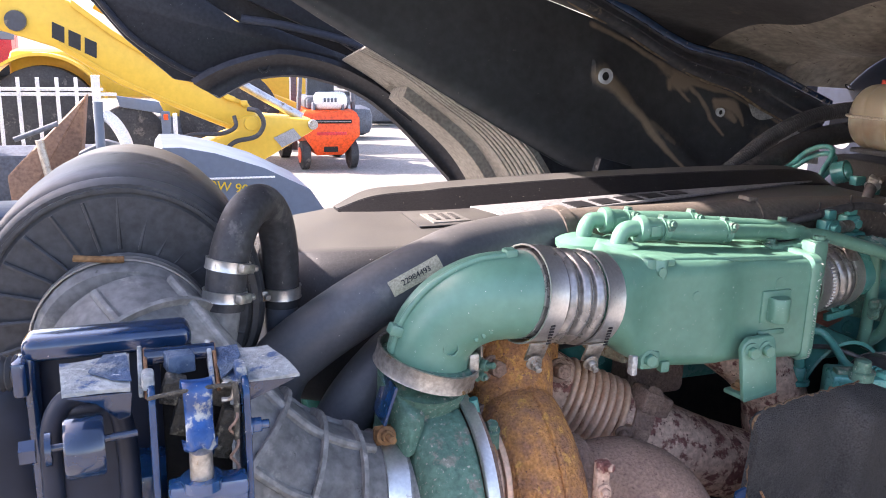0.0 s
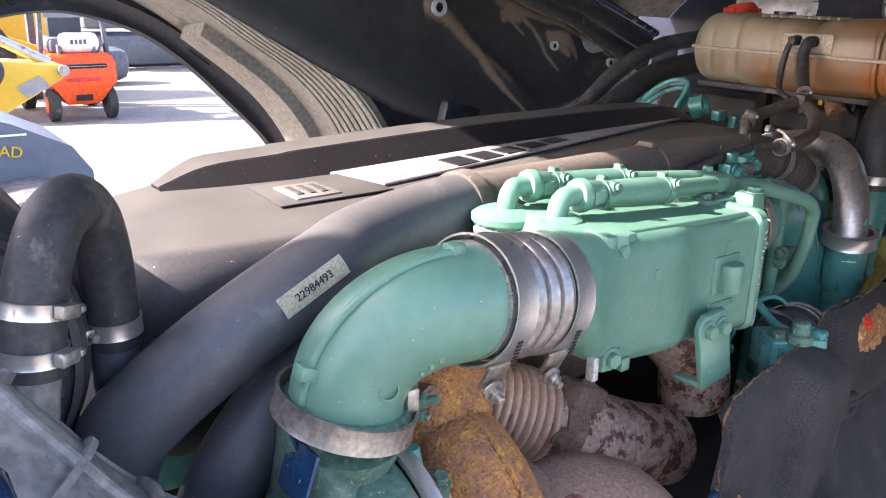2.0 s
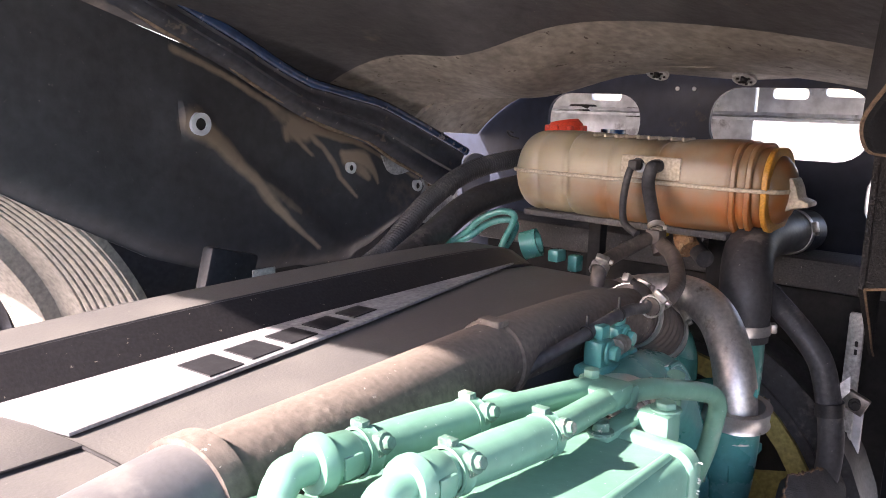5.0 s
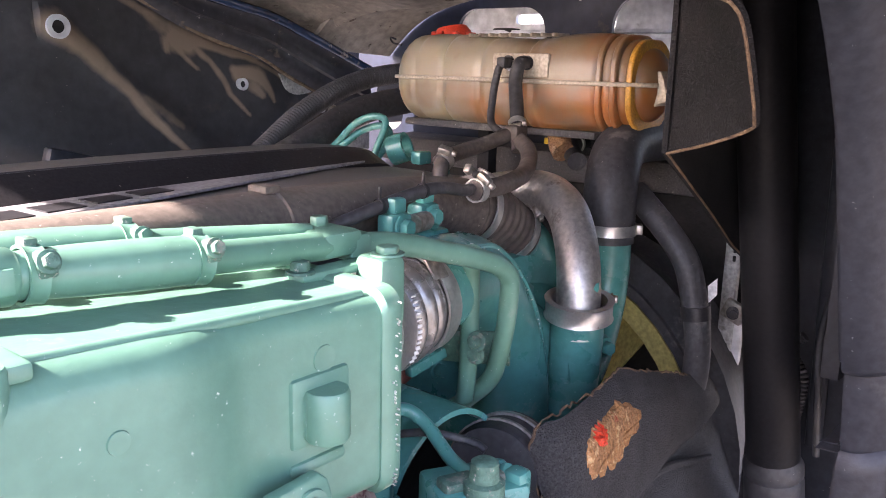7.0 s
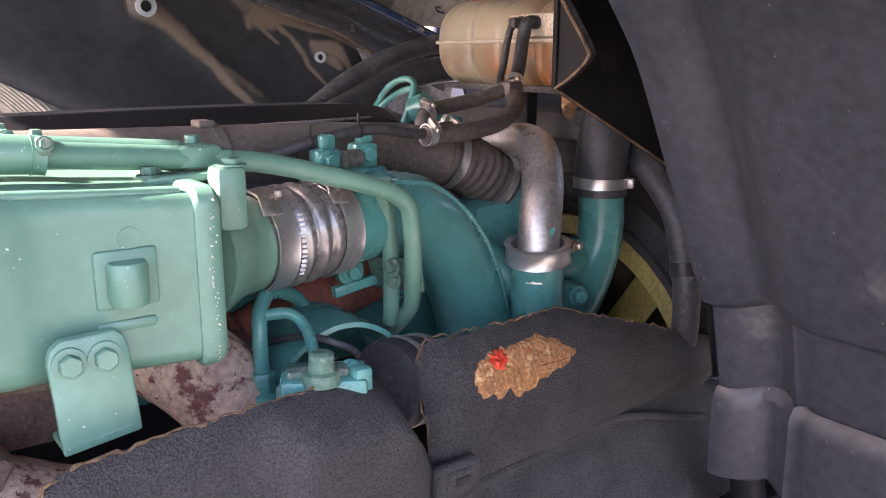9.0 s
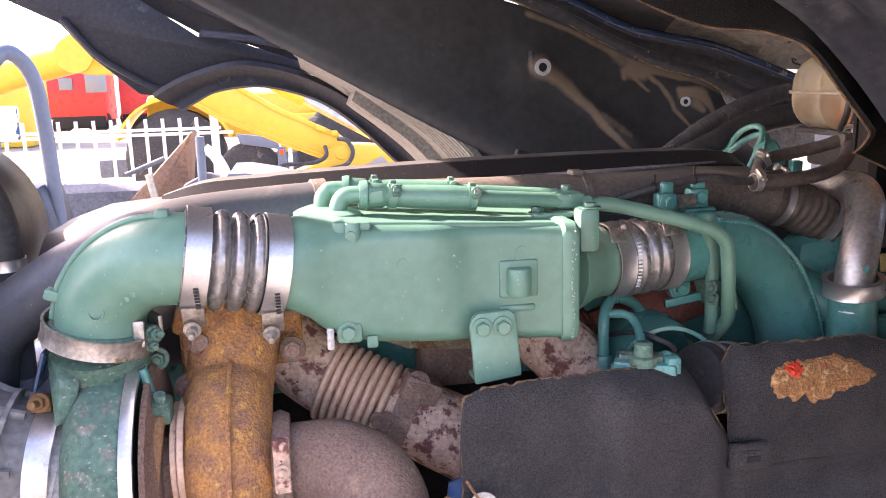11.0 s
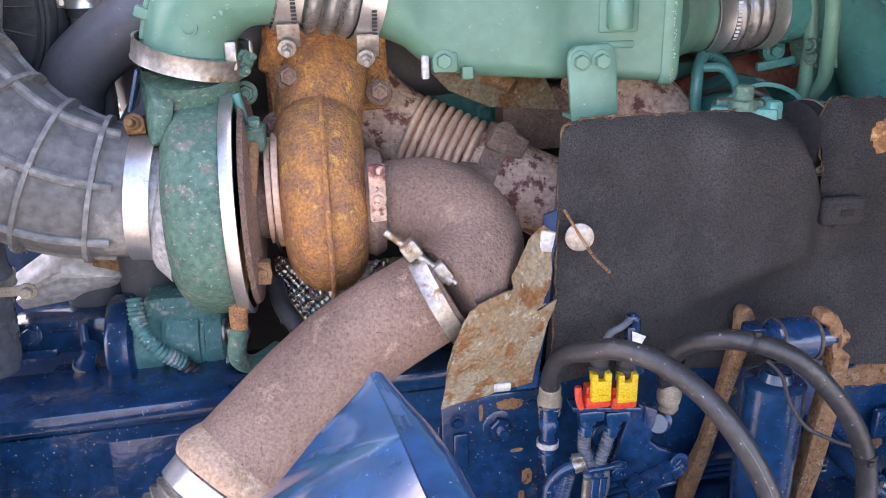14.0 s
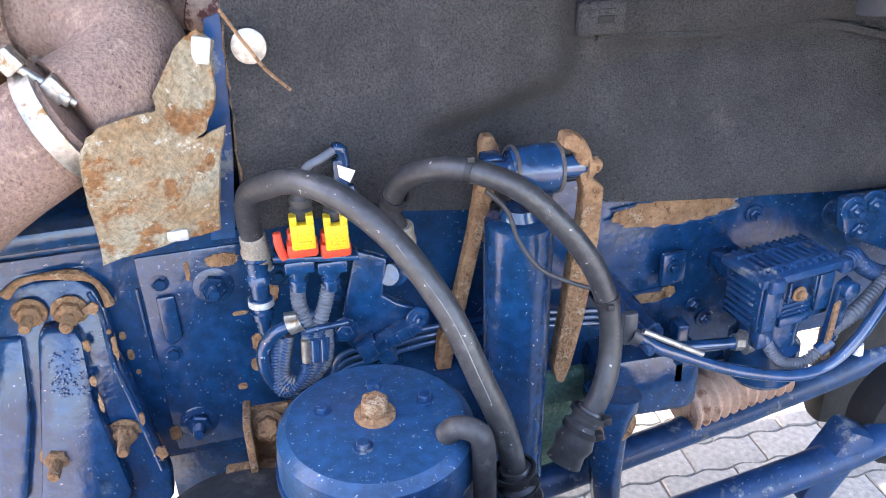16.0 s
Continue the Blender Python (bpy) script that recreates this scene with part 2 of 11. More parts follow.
M["foil"] = mat("dimpled_foil_shield", (0.55, 0.53, 0.48), (0.38, 0.36, 0.31), 0.25, 1.0, 20, 1.0, 70)
M["felt_edge"] = mat("frayed_felt_edge", (0.20, 0.125, 0.07), (0.10, 0.065, 0.042), 0.95, 0, 60, 1.0, 300)
M["felt_dark"] = mat("dark_felt_flap", (0.020, 0.019, 0.019), (0.014, 0.014, 0.014), 0.92, 0, 12, 0.8, 420, stains=((0.032, 0.03, 0.028), 6, 0.15), specks=((0.12, 0.105, 0.085), 160, 0.03), spec=0.15)
M["shield_silver"] = mat("dull_silver_shield", (0.66, 0.64, 0.60), (0.56, 0.53, 0.48), 0.4, 0.3, 9, 0.1, 90, stains=((0.40, 0.33, 0.24), 16, 0.06))
M["bowl"] = mat("cloudy_grey_bowl", (0.115, 0.130, 0.145), (0.075, 0.088, 0.10), 0.25, 0, 9, 0.05, 60, stains=((0.20, 0.19, 0.16), 12, 0.16))
M["chip"] = mat("bare_chipped_metal", (0.70, 0.70, 0.66), (0.52, 0.52, 0.48), 0.5, 0.2, 60, 0.1)
M["collar"] = mat("dirty_cream_collar", (0.36, 0.32, 0.25), (0.24, 0.20, 0.15), 0.7, 0, 30, 0.3)
M["front_pale"] = mat("pale_blue_grey_panel", (0.70, 0.72, 0.72), (0.58, 0.60, 0.61), 0.4, 0, 6, 0.1, 30, stains=((0.30, 0.30, 0.30), 7, 0.12))
M["tyre_dusty"] = mat("dusty_grey_tyre", (0.20, 0.195, 0.175), (0.13, 0.128, 0.118), 0.85, 0, 20, 0.8, 110, stains=((0.30, 0.29, 0.26), 16, 0.2), specks=((0.06, 0.06, 0.055), 70, 0.2), grain=0.3)
M["wall_lining"] = mat("sooty_mud_run_wall_lining", (0.058, 0.060, 0.063), (0.042, 0.042, 0.044), 0.45, 0, 3, 0.25, 40, stains=((0.085, 0.074, 0.064), 2.4, 0.10), specks=((0.30, 0.27, 0.23), 120, 0.0), lumps=2.0, spec=0.3, grain=0.14)
# navy sheet paint; in the latch it also colours shaded recesses
M["cab_navy"] = mat("dark_navy_paint_and_recess_shade", (0.016, 0.022, 0.038), (0.011, 0.015, 0.026), 0.45, 0, 5, 0.05, 40, stains=((0.06, 0.052, 0.045), 9, 0.08), spec=0.25)
M["wing_dust"] = mat("dust_caked_blue_paint", (0.33, 0.345, 0.335), (0.22, 0.24, 0.24), 0.8, 0, 45, 0.7, 160, stains=((0.04, 0.075, 0.15), 40, 0.22), specks=((0.44, 0.44, 0.40), 90, 0.16), grain=0.25)
M["wing_blue"] = mat("worn_dusty_blue_paint", (0.028, 0.065, 0.14), (0.06, 0.09, 0.13), 0.5, 0, 40, 0.5, 160, stains=((0.24, 0.255, 0.255), 36, 0.24), specks=((0.40, 0.41, 0.40), 110, 0.12), grain=0.25)
M["amber"] = mat("amber_translucent_plastic", (0.50, 0.26, 0.035), (0.40, 0.19, 0.03), 0.35, 0, 20, 0.05)
M["tank_pale"] = mat("pale_translucent_plastic", (0.46, 0.40, 0.30), (0.40, 0.34, 0.25), 0.4, 0, 14, 0.06)
M["rail_dusty"] = mat("dusty_dark_rail_paint", (0.045, 0.048, 0.055), (0.032, 0.033, 0.038), 0.35, 0, 8, 0.2, 60, stains=((0.13, 0.11, 0.085), 16, 0.16), specks=((0.36, 0.34, 0.30), 60, 0.04), spec=0.4)
M["rail_gloss"] = mat("glossy_blue_rail_paint", (0.022, 0.050, 0.11), (0.016, 0.034, 0.075), 0.16, 0, 9, 0.15, 40, stains=((0.22, 0.21, 0.19), 30, 0.14), coat=0.4, spec=0.5)
M["cylinder_black"] = mat("satin_black_cylinder_paint", (0.012, 0.012, 0.013), (0.009, 0.009, 0.010), 0.5, 0, 8, 0.05, 160, stains=((0.02, 0.02, 0.019), 9, 0.08), spec=0.15)
M["rib_pale"] = mat("dusty_rubber_rib", (0.22, 0.22, 0.21), (0.16, 0.16, 0.155), 0.6, 0, 20, 0.2, 90, stains=((0.29, 0.28, 0.26), 22, 0.2))
M["blue_gloss"] = mat("glossy_blue_step_paint", (0.010, 0.055, 0.145), (0.008, 0.042, 0.11), 0.12, 0, 6, 0.08, 40, stains=((0.05, 0.085, 0.14), 12, 0.08), specks=((0.30, 0.36, 0.44), 150, 0.04), coat=0.7, spec=0.7)
M["bellows_grey"] = mat("grey_shiny_silicone", (0.30, 0.285, 0.265), (0.21, 0.20, 0.185), 0.28, 0.55, 10, 0.06, 120, stains=((0.15, 0.14, 0.125), 13, 0.14), spec=0.6)
M["hose_black"] = mat("scuffed_black_hose", (0.040, 0.040, 0.042), (0.028, 0.028, 0.030), 0.38, 0, 10, 0.2, 120, stains=((0.075, 0.072, 0.068), 13, 0.12), specks=((0.36, 0.35, 0.32), 130, 0.10), spec=0.5)
M["teal_dusty"] = mat("dusty_worn_teal_paint", (0.075, 0.215, 0.20), (0.055, 0.165, 0.155), 0.5, 0, 20, 0.4, 130, stains=((0.30, 0.33, 0.31), 26, 0.26), specks=((0.46, 0.46, 0.42), 110, 0.16), grain=0.2)
# darker copy of the blue paint, giving latch parts their dark reflections
M["blue_shaded"] = mat("shaded_glossy_blue_paint", (0.006, 0.026, 0.070), (0.004, 0.018, 0.048), 0.16, 0, 7, 0.12, 40, stains=((0.05, 0.075, 0.11), 12, 0.08), specks=((0.30, 0.34, 0.38), 150, 0.04), coat=0.6, spec=0.6)
M["hook_blue"] = mat("chipped_blue_hook_paint", (0.010, 0.060, 0.20), (0.008, 0.045, 0.15), 0.3, 0, 20, 0.3, 90, stains=((0.30, 0.31, 0.29), 55, 0.24), specks=((0.42, 0.42, 0.38), 160, 0.10), coat=0.3)
M["rust_copper"] = mat("worn_copper_rust", (0.26, 0.135, 0.065), (0.17, 0.085, 0.045), 0.6, 0.3, 90, 0.5, 240, stains=((0.38, 0.36, 0.32), 90, 0.22))
M["grease"] = mat("greasy_brown_steel", (0.075, 0.066, 0.050), (0.040, 0.036, 0.030), 0.5, 0, 60, 0.8, 200, stains=((0.20, 0.185, 0.14), 60, 0.2))
# pale, so the added sun-blocking wall also bounces sky light
M["shade_wall_pale"] = mat("pale_shade_wall_paint", (0.66, 0.67, 0.67), (0.60, 0.61, 0.61), 0.45, 0, 3, 0.05, 30, stains=((0.48, 0.47, 0.44), 2, 0.15))
M["rust_tan_pale"] = mat("pale_tan_rusted_collar", (0.42, 0.29, 0.20), (0.32, 0.21, 0.14), 0.85, 0, 20, 0.6, 240, stains=((0.48, 0.37, 0.27), 24, 0.2))
M["mirror"] = mat("mirror_glass", (0.75, 0.78, 0.8), None, 0.03, 1.0, 4, 0, rough_var=0.0)
M["blue_speck"] = mat("fine_specked_blue_paint", (0.012, 0.058, 0.140), (0.010, 0.048, 0.115), 0.34, 0, 12, 0.2, 90, stains=((0.07, 0.10, 0.15), 30, 0.10), specks=((0.34, 0.37, 0.40), 230, 0.14), spec=0.4)
M["grip_brown"] = mat("rusty_screw", (0.25, 0.14, 0.06), (0.18, 0.09, 0.04), 0.7, 0.3, 60, 0.3, 200)


def dust_and_sunlit_tops(m, colour, amount, scale=9.0, low=0.55, high=0.95):
    """A patchy, scuffed film on the faces that look up: dry dust; on the drum, painted sunlight."""
    n, ln = m.node_tree.nodes, m.node_tree.links
    b = n["Principled BSDF"]
    src = b.inputs["Base Color"].links[0].from_socket
    geo, tc = n.new("ShaderNodeNewGeometry"), n.new("ShaderNodeTexCoord")
    sep = n.new("ShaderNodeSeparateXYZ")
    ln.new(geo.outputs["Normal"], sep.inputs[0])
    up = n.new("ShaderNodeMapRange")
    up.inputs["From Min"].default_value, up.inputs["From Max"].default_value = low, high
    ln.new(sep.outputs["Z"], up.inputs["Value"])
    tex = n.new("ShaderNodeTexNoise")
    tex.inputs["Scale"].default_value, tex.inputs["Detail"].default_value, tex.inputs["Roughness"].default_value = scale, 8, 0.7
    ln.new(tc.outputs["Object"], tex.inputs["Vector"])
    patch = n.new("ShaderNodeMapRange")
    patch.inputs["From Min"].default_value, patch.inputs["From Max"].default_value = 0.30, 0.62
    patch.inputs["To Min"].default_value, patch.inputs["To Max"].default_value = amount * 0.35, amount
    ln.new(tex.outputs["Fac"], patch.inputs["Value"])
    mul = n.new("ShaderNodeMath")
    mul.operation = "MULTIPLY"
    ln.new(up.outputs["Result"], mul.inputs[0])
    ln.new(patch.outputs["Result"], mul.inputs[1])
    mix = n.new("ShaderNodeMix")
    mix.data_type = "RGBA"
    ln.new(mul.outputs[0], mix.inputs["Factor"])
    ln.new(src, mix.inputs[6])
    mix.inputs[7].default_value = (*colour, 1)
    ln.new(mix.outputs[2], b.inputs["Base Color"])
    return m


M["cover_plastic"] = dust_and_sunlit_tops(mat("dusty_engine_cover_plastic", (0.058, 0.057, 0.058), (0.046, 0.045, 0.046), 0.5, 0, 9, 0.10, 320, specks=((0.34, 0.32, 0.29), 130, 0.05), grain=0.14), (0.130, 0.125, 0.112), 0.80, 9.0, 0.90, 0.995)
M["ridge_black"] = mat("satin_black_ridge_plastic", (0.022, 0.021, 0.022), (0.017, 0.016, 0.017), 0.42, 0, 6, 0.10, 260, specks=((0.30, 0.27, 0.22), 120, 0.05))
M["badge"] = mat("dusty_badge_metal", (0.24, 0.235, 0.215), (0.19, 0.185, 0.17), 0.5, 0.2, 30, 0.1, 200)
dust_and_sunlit_tops(M["pipe_black"], (0.20, 0.18, 0.145), 0.34, 7.0, 0.45, 0.95)
dust_and_sunlit_tops(M["pipe_brown"], (0.25, 0.215, 0.17), 0.45, 10.0, 0.40, 0.95)
# the drum's top is paled to look sunlit
dust_and_sunlit_tops(M["plastic_drum"], (0.20, 0.195, 0.18), 0.45, 6.0, 0.45, 0.95)


def glassy(name, colour, rough, trans, ior=1.45):
    m = bpy.data.materials.new(name)
    m.use_nodes = True
    b = m.node_tree.nodes["Principled BSDF"]
    b.inputs["Base Color"].default_value = (*colour, 1)
    b.inputs["Roughness"].default_value = rough
    b.inputs["Transmission Weight"].default_value = trans
    b.inputs["IOR"].default_value = ior
    return m


M["window"] = glassy("dark_tinted_glass", (0.30, 0.38, 0.44), 0.05, 0.5)


def tank_material():
    m = bpy.data.materials.new("translucent_tank_plastic")
    m.use_nodes = True
    n, ln = m.node_tree.nodes, m.node_tree.links
    b = n["Principled BSDF"]
    tc = n.new("ShaderNodeTexCoord")
    tex = n.new("ShaderNodeTexNoise")
    tex.inputs["Scale"].default_value, tex.inputs["Detail"].default_value = 11, 6
    ln.new(tc.outputs["Object"], tex.inputs["Vector"])
    # orange coolant residue on the inside, heavier towards the filler end
    sep = n.new("ShaderNodeSeparateXYZ")
    ln.new(tc.outputs["Object"], sep.inputs[0])
    mr = n.new("ShaderNodeMapRange")
    mr.inputs["From Min"].default_value, mr.inputs["From Max"].default_value = 1.50, 1.03
    ln.new(sep.outputs["Y"], mr.inputs["Value"])
    ad = n.new("ShaderNodeMath")
    ad.operation = "MULTIPLY_ADD"
    ad.inputs[1].default_value = 2.0
    ad.use_clamp = True
    ln.new(tex.outputs["Fac"], ad.inputs[0])
    sb = n.new("ShaderNodeMath")
    sb.operation = "SUBTRACT"
    sb.inputs[1].default_value = 1.10
    low = n.new("ShaderNodeMapRange")
    low.inputs["From Min"].default_value, low.inputs["From Max"].default_value = 1.612, 1.588
    low.inputs["To Min"].default_value, low.inputs["To Max"].default_value = -0.20, 0.20
    ln.new(sep.outputs["Z"], low.inputs["Value"])
    both = n.new("ShaderNodeMath")
    ln.new(mr.outputs["Result"], both.inputs[0])
    ln.new(low.outputs["Result"], both.inputs[1])
    ln.new(both.outputs[0], sb.inputs[0])
    ln.new(sb.outputs[0], ad.inputs[2])
    ramp = n.new("ShaderNodeValToRGB")
    ramp.color_ramp.elements[0].color = (0.34, 0.295, 0.205, 1)
    ramp.color_ramp.elements[1].color = (0.30, 0.115, 0.032, 1)
    ramp.color_ramp.elements.new(0.28).color = (0.24, 0.19, 0.125, 1)
    ramp.color_ramp.elements.new(0.62).color = (0.22, 0.135, 0.07, 1)
    ln.new(ad.outputs[0], ramp.inputs["Fac"])
    ln.new(ramp.outputs["Color"], b.inputs["Base Color"])
    b.inputs["Roughness"].default_value = 0.35
    b.inputs["Subsurface Weight"].default_value = 0.5
    b.inputs["Subsurface Radius"].default_value = (0.06, 0.04, 0.02)
    return m


M["tank"] = tank_material()


# ---- building helpers ----
class Thing:
    """A top-level Empty at its base, with mesh parts under it."""

    def __init__(self, name, at, label, category, group=""):
        self.e = new(name)
        self.e.empty_display_size = 0.05
        self.e.location = at
        self.inv = Matrix.Translation(at).inverted()
        tagged(self.e, label, category, group)

    def part(self, name, bm, material, label="", under=None, angle=38):
        ob = part(name, bm, material, self.e if under is None else under, label, angle)
        if under is None:
            ob.matrix_parent_inverse = self.inv
        return ob


def mesh_of(name, bm, material, angle=38):
    me = bpy.data.meshes.new(name)
    bmesh.ops.recalc_face_normals(bm, faces=bm.faces)
    bm.to_mesh(me)
    bm.free()
    me.materials.append(M[material])
    me.polygons.foreach_set("use_smooth", [True] * len(me.polygons))
    me.set_sharp_from_angle(angle=radians(angle))
    return me


def part(name, bm, material, parent=None, label="", angle=38):
    ob = new(name, mesh_of(name, bm, material, angle))
    if parent is not None:
        ob.parent = parent
    return tagged(ob, label)


def single(name, bm, material, label, category, group="", kind="", angle=38):
    return tagged(part(name, bm, material, None, label, angle), label, category, group, kind)


def V(*p):
    return Vector(p)


def spline(pts, n=6):
    """Catmull-Rom through the points; each point may carry a radius as its fourth number."""
    P = [np.array(p, float) for p in pts]
    if len(P) < 3:
        return P
    P = [2 * P[0] - P[1], *P, 2 * P[-1] - P[-2]]
    out = []
    for i in range(1, len(P) - 2):
        a, b, c, d = P[i - 1:i + 3]
        for k in range(n):
            t = k / n
            out.append(0.5 * (2 * b + (c - a) * t + (2 * a - 5 * b + 4 * c - d) * t * t + (3 * b - a - 3 * c + d) * t ** 3))
    out.append(P[-2])
    return out


def tube(pts, r=0.02, seg=18, n=6, caps=True, wave=None, flat=1.0):
    """A pipe along a smooth curve. wave: (rings per point step, depth) for corrugation."""
    rows = spline([(*p[:3], p[3] if len(p) > 3 else r) for p in pts], n)
    if wave:
        step, depth = wave
        fine = []
        length = sum(np.linalg.norm(rows[i + 1][:3] - rows[i][:3]) for i in range(len(rows) - 1))
        m = max(8, int(length / step * 6))
        acc = np.cumsum([0] + [np.linalg.norm(rows[i + 1][:3] - rows[i][:3]) for i in range(len(rows) - 1)])
        arr = np.array(rows)
        for k in range(m + 1):
            s = acc[-1] * k / m
            q = np.array([np.interp(s, acc, arr[:, j]) for j in range(4)])
            q[3] += depth * math.sin(2 * math.pi * s / step)
            fine.append(q)
        rows = fine
    bm = bmesh.new()
    up = None
    rings = []
    for i, q in enumerate(rows):
        a, b = rows[max(i - 1, 0)], rows[min(i + 1, len(rows) - 1)]
        d = Vector(b[:3] - a[:3]).normalized()
        if up is None:
            up = d.orthogonal().normalized()
        up = (up - d * up.dot(d)).normalized()
        side = d.cross(up)
        c = Vector(q[:3])
        rings.append([bm.verts.new(c + (up * math.cos(2 * math.pi * k / seg) + side * math.sin(2 * math.pi * k / seg) * flat) * q[3]) for k in range(seg)])
    skin(bm, rings)
    if caps:
        bm.faces.new(rings[0][::-1])
        bm.faces.new(rings[-1])
    return bm


def skin(bm, rings, closed=True):
    for a, b in zip(rings, rings[1:]):
        m = len(a)
        for k in range(m if closed else m - 1):
            bm.faces.new((a[k], a[(k + 1) % m], b[(k + 1) % m], b[k]))


def revolve(profile, at, axis, seg=32, squash=None):
    """profile: (along, radius) pairs; squash scales the ring along a world axis vector."""
    d = Vector(axis).normalized()
    u = d.orthogonal().normalized()
    if abs(d.x) > 0.9:
        u = V(0, 0, 1)
        u = (u - d * u.dot(d)).normalized()
    w = d.cross(u)
    bm = bmesh.new()
    rings = []
    for h, r in profile:
        c = Vector(at) + d * h
        if r < 1e-5:
            rings.append([bm.verts.new(c)])
        else:
            rings.append([bm.verts.new(c + (u * math.cos(2 * math.pi * k / seg) + w * math.sin(2 * math.pi * k / seg)) * r) for k in range(seg)])
    for a, b in zip(rings, rings[1:]):
        for k in range(seg):
            if len(a) == 1 and len(b) > 1:
                bm.faces.new((a[0], b[(k + 1) % seg], b[k]))
            elif len(b) == 1 and len(a) > 1:
                bm.faces.new((a[k], a[(k + 1) % seg], b[0]))
            elif len(a) > 1:
                bm.faces.new((a[k], a[(k + 1) % seg], b[(k + 1) % seg], b[k]))
    if len(rings[0]) > 1:
        bm.faces.new(rings[0][::-1])
    if len(rings[-1]) > 1:
        bm.faces.new(rings[-1])
    return bm


def band(at, axis, r, width, thick=0.002, lip=0.0):
    """A hollow ring: a clamp band or a V-band."""
    w = width / 2
    prof = [(-w, r), (-w, r + thick + lip), (-w * 0.7, r + thick), (w * 0.7, r + thick), (w, r + thick + lip), (w, r)]
    d = Vector(axis).normalized()
    u = d.orthogonal().normalized()
    v = d.cross(u)
    bm = bmesh.new()
    seg = 40
    rings = [[bm.verts.new(Vector(at) + d * h + (u * math.cos(2 * math.pi * k / seg) + v * math.sin(2 * math.pi * k / seg)) * rr) for k in range(seg)] for h, rr in prof]
    skin(bm, rings + [rings[0]])
    return bm


def rbox(c, s, bevel=0.003, m=None, segs=2):
    bm = bmesh.new()
    bmesh.ops.create_cube(bm, size=1.0, matrix=Matrix.Diagonal((*s, 1)))
    if bevel:
        bmesh.ops.bevel(bm, geom=bm.edges[:], offset=min(bevel, min(s) * 0.45), segments=segs, profile=0.5, affect="EDGES")
    bm.transform(Matrix.Translation(c) @ (m or Matrix()))
    return bm


def plate(outline, thick, bevel=0.0):
    """A flat sheet: outline of 3D points, thickened along a vector."""
    bm = bmesh.new()
    t = Vector(thick)
    a = [bm.verts.new(Vector(p)) for p in outline]
    b = [bm.verts.new(Vector(p) + t) for p in outline]
    bm.faces.new(a)
    bm.faces.new(b[::-1])
    m = len(a)
    for k in range(m):
        bm.faces.new((a[k], b[k], b[(k + 1) % m], a[(k + 1) % m]))
    if bevel:
        bmesh.ops.recalc_face_normals(bm, faces=bm.faces)
        bmesh.ops.bevel(bm, geom=bm.edges[:], offset=bevel, segments=2, profile=0.5, affect="EDGES")
    return bm


def join(*bms):
    out = bms[0]
    for b in bms[1:]:
        me = bpy.data.meshes.new("tmp")
        b.to_mesh(me)
        b.free()
        out.from_mesh(me)
        bpy.data.meshes.remove(me)
    return out


def bolt(p, d, r=0.009, h=0.008, washer=True, shank=0.0):
    """Hex head on a round flange, with an optional thread end."""
    d = Vector(d).normalized()
    q = d.to_track_quat("Z", "Y").to_matrix().to_4x4()
    parts = []
    if washer:
        parts.append(revolve([(0, r * 1.45), (h * 0.25, r * 1.4), (h * 0.32, r * 1.1)], p, d, 20))
    b = bmesh.new()
    bmesh.ops.create_cone(b, cap_ends=True, segments=6, radius1=r, radius2=r * 0.97, depth=h, matrix=Matrix.Translation(Vector(p) + d * (h * 0.5 + h * 0.2)) @ q)
    bmesh.ops.bevel(b, geom=[e for e in b.edges], offset=r * 0.08, segments=1, affect="EDGES")
    parts.append(b)
    if shank:
        parts.append(revolve([(h, r * 0.55), (h + shank, r * 0.55), (h + shank + r * 0.1, r * 0.42)], p, d, 14))
    return join(*parts)


def sheet(f, nu, nv, thick, closed_u=False):
    """A curved sheet from f(u, v) -> point with u, v in 0..1; thickened along its normals."""
    bm = bmesh.new()
    g = [[bm.verts.new(Vector(f(i / nu, j / nv))) for j in range(nv + 1)] for i in range(nu + 1)]
    for i in range(nu):
        for j in range(nv):
            bm.faces.new((g[i][j], g[i + 1][j], g[i + 1][j + 1], g[i][j + 1]))
    bmesh.ops.recalc_face_normals(bm, faces=bm.faces)
    if thick:
        bm.normal_update()
        low = {v: bm.verts.new(v.co - v.normal * thick) for v in list(bm.verts)}
        faces = list(bm.faces)
        border = [e for e in bm.edges if e.is_boundary]
        for fc in faces:
            bm.faces.new([low[v] for v in fc.verts][::-1])
        for e in border:
            a, b = e.verts
            bm.faces.new((a, b, low[b], low[a]))
    return bm


def text_bm(body, size, at, right, up, depth=0.0006):
    cu = bpy.data.curves.new("txt", "FONT")
    cu.body, cu.size, cu.extrude, cu.align_x, cu.align_y = body, size, depth, "CENTER", "CENTER"
    ob = bpy.data.objects.new("txt", cu)
    scene.collection.objects.link(ob)
    me = bpy.data.meshes.new_from_object(ob.evaluated_get(bpy.context.evaluated_depsgraph_get()))
    bm = bmesh.new()
    bm.from_mesh(me)
    r, u = Vector(right).normalized(), Vector(up).normalized()
    n = r.cross(u)
    bm.transform(Matrix(((r.x, u.x, n.x, at[0]), (r.y, u.y, n.y, at[1]), (r.z, u.z, n.z, at[2]), (0, 0, 0, 1))))
    bpy.data.objects.remove(ob)
    bpy.data.curves.remove(cu)
    bpy.data.meshes.remove(me)
    return bm


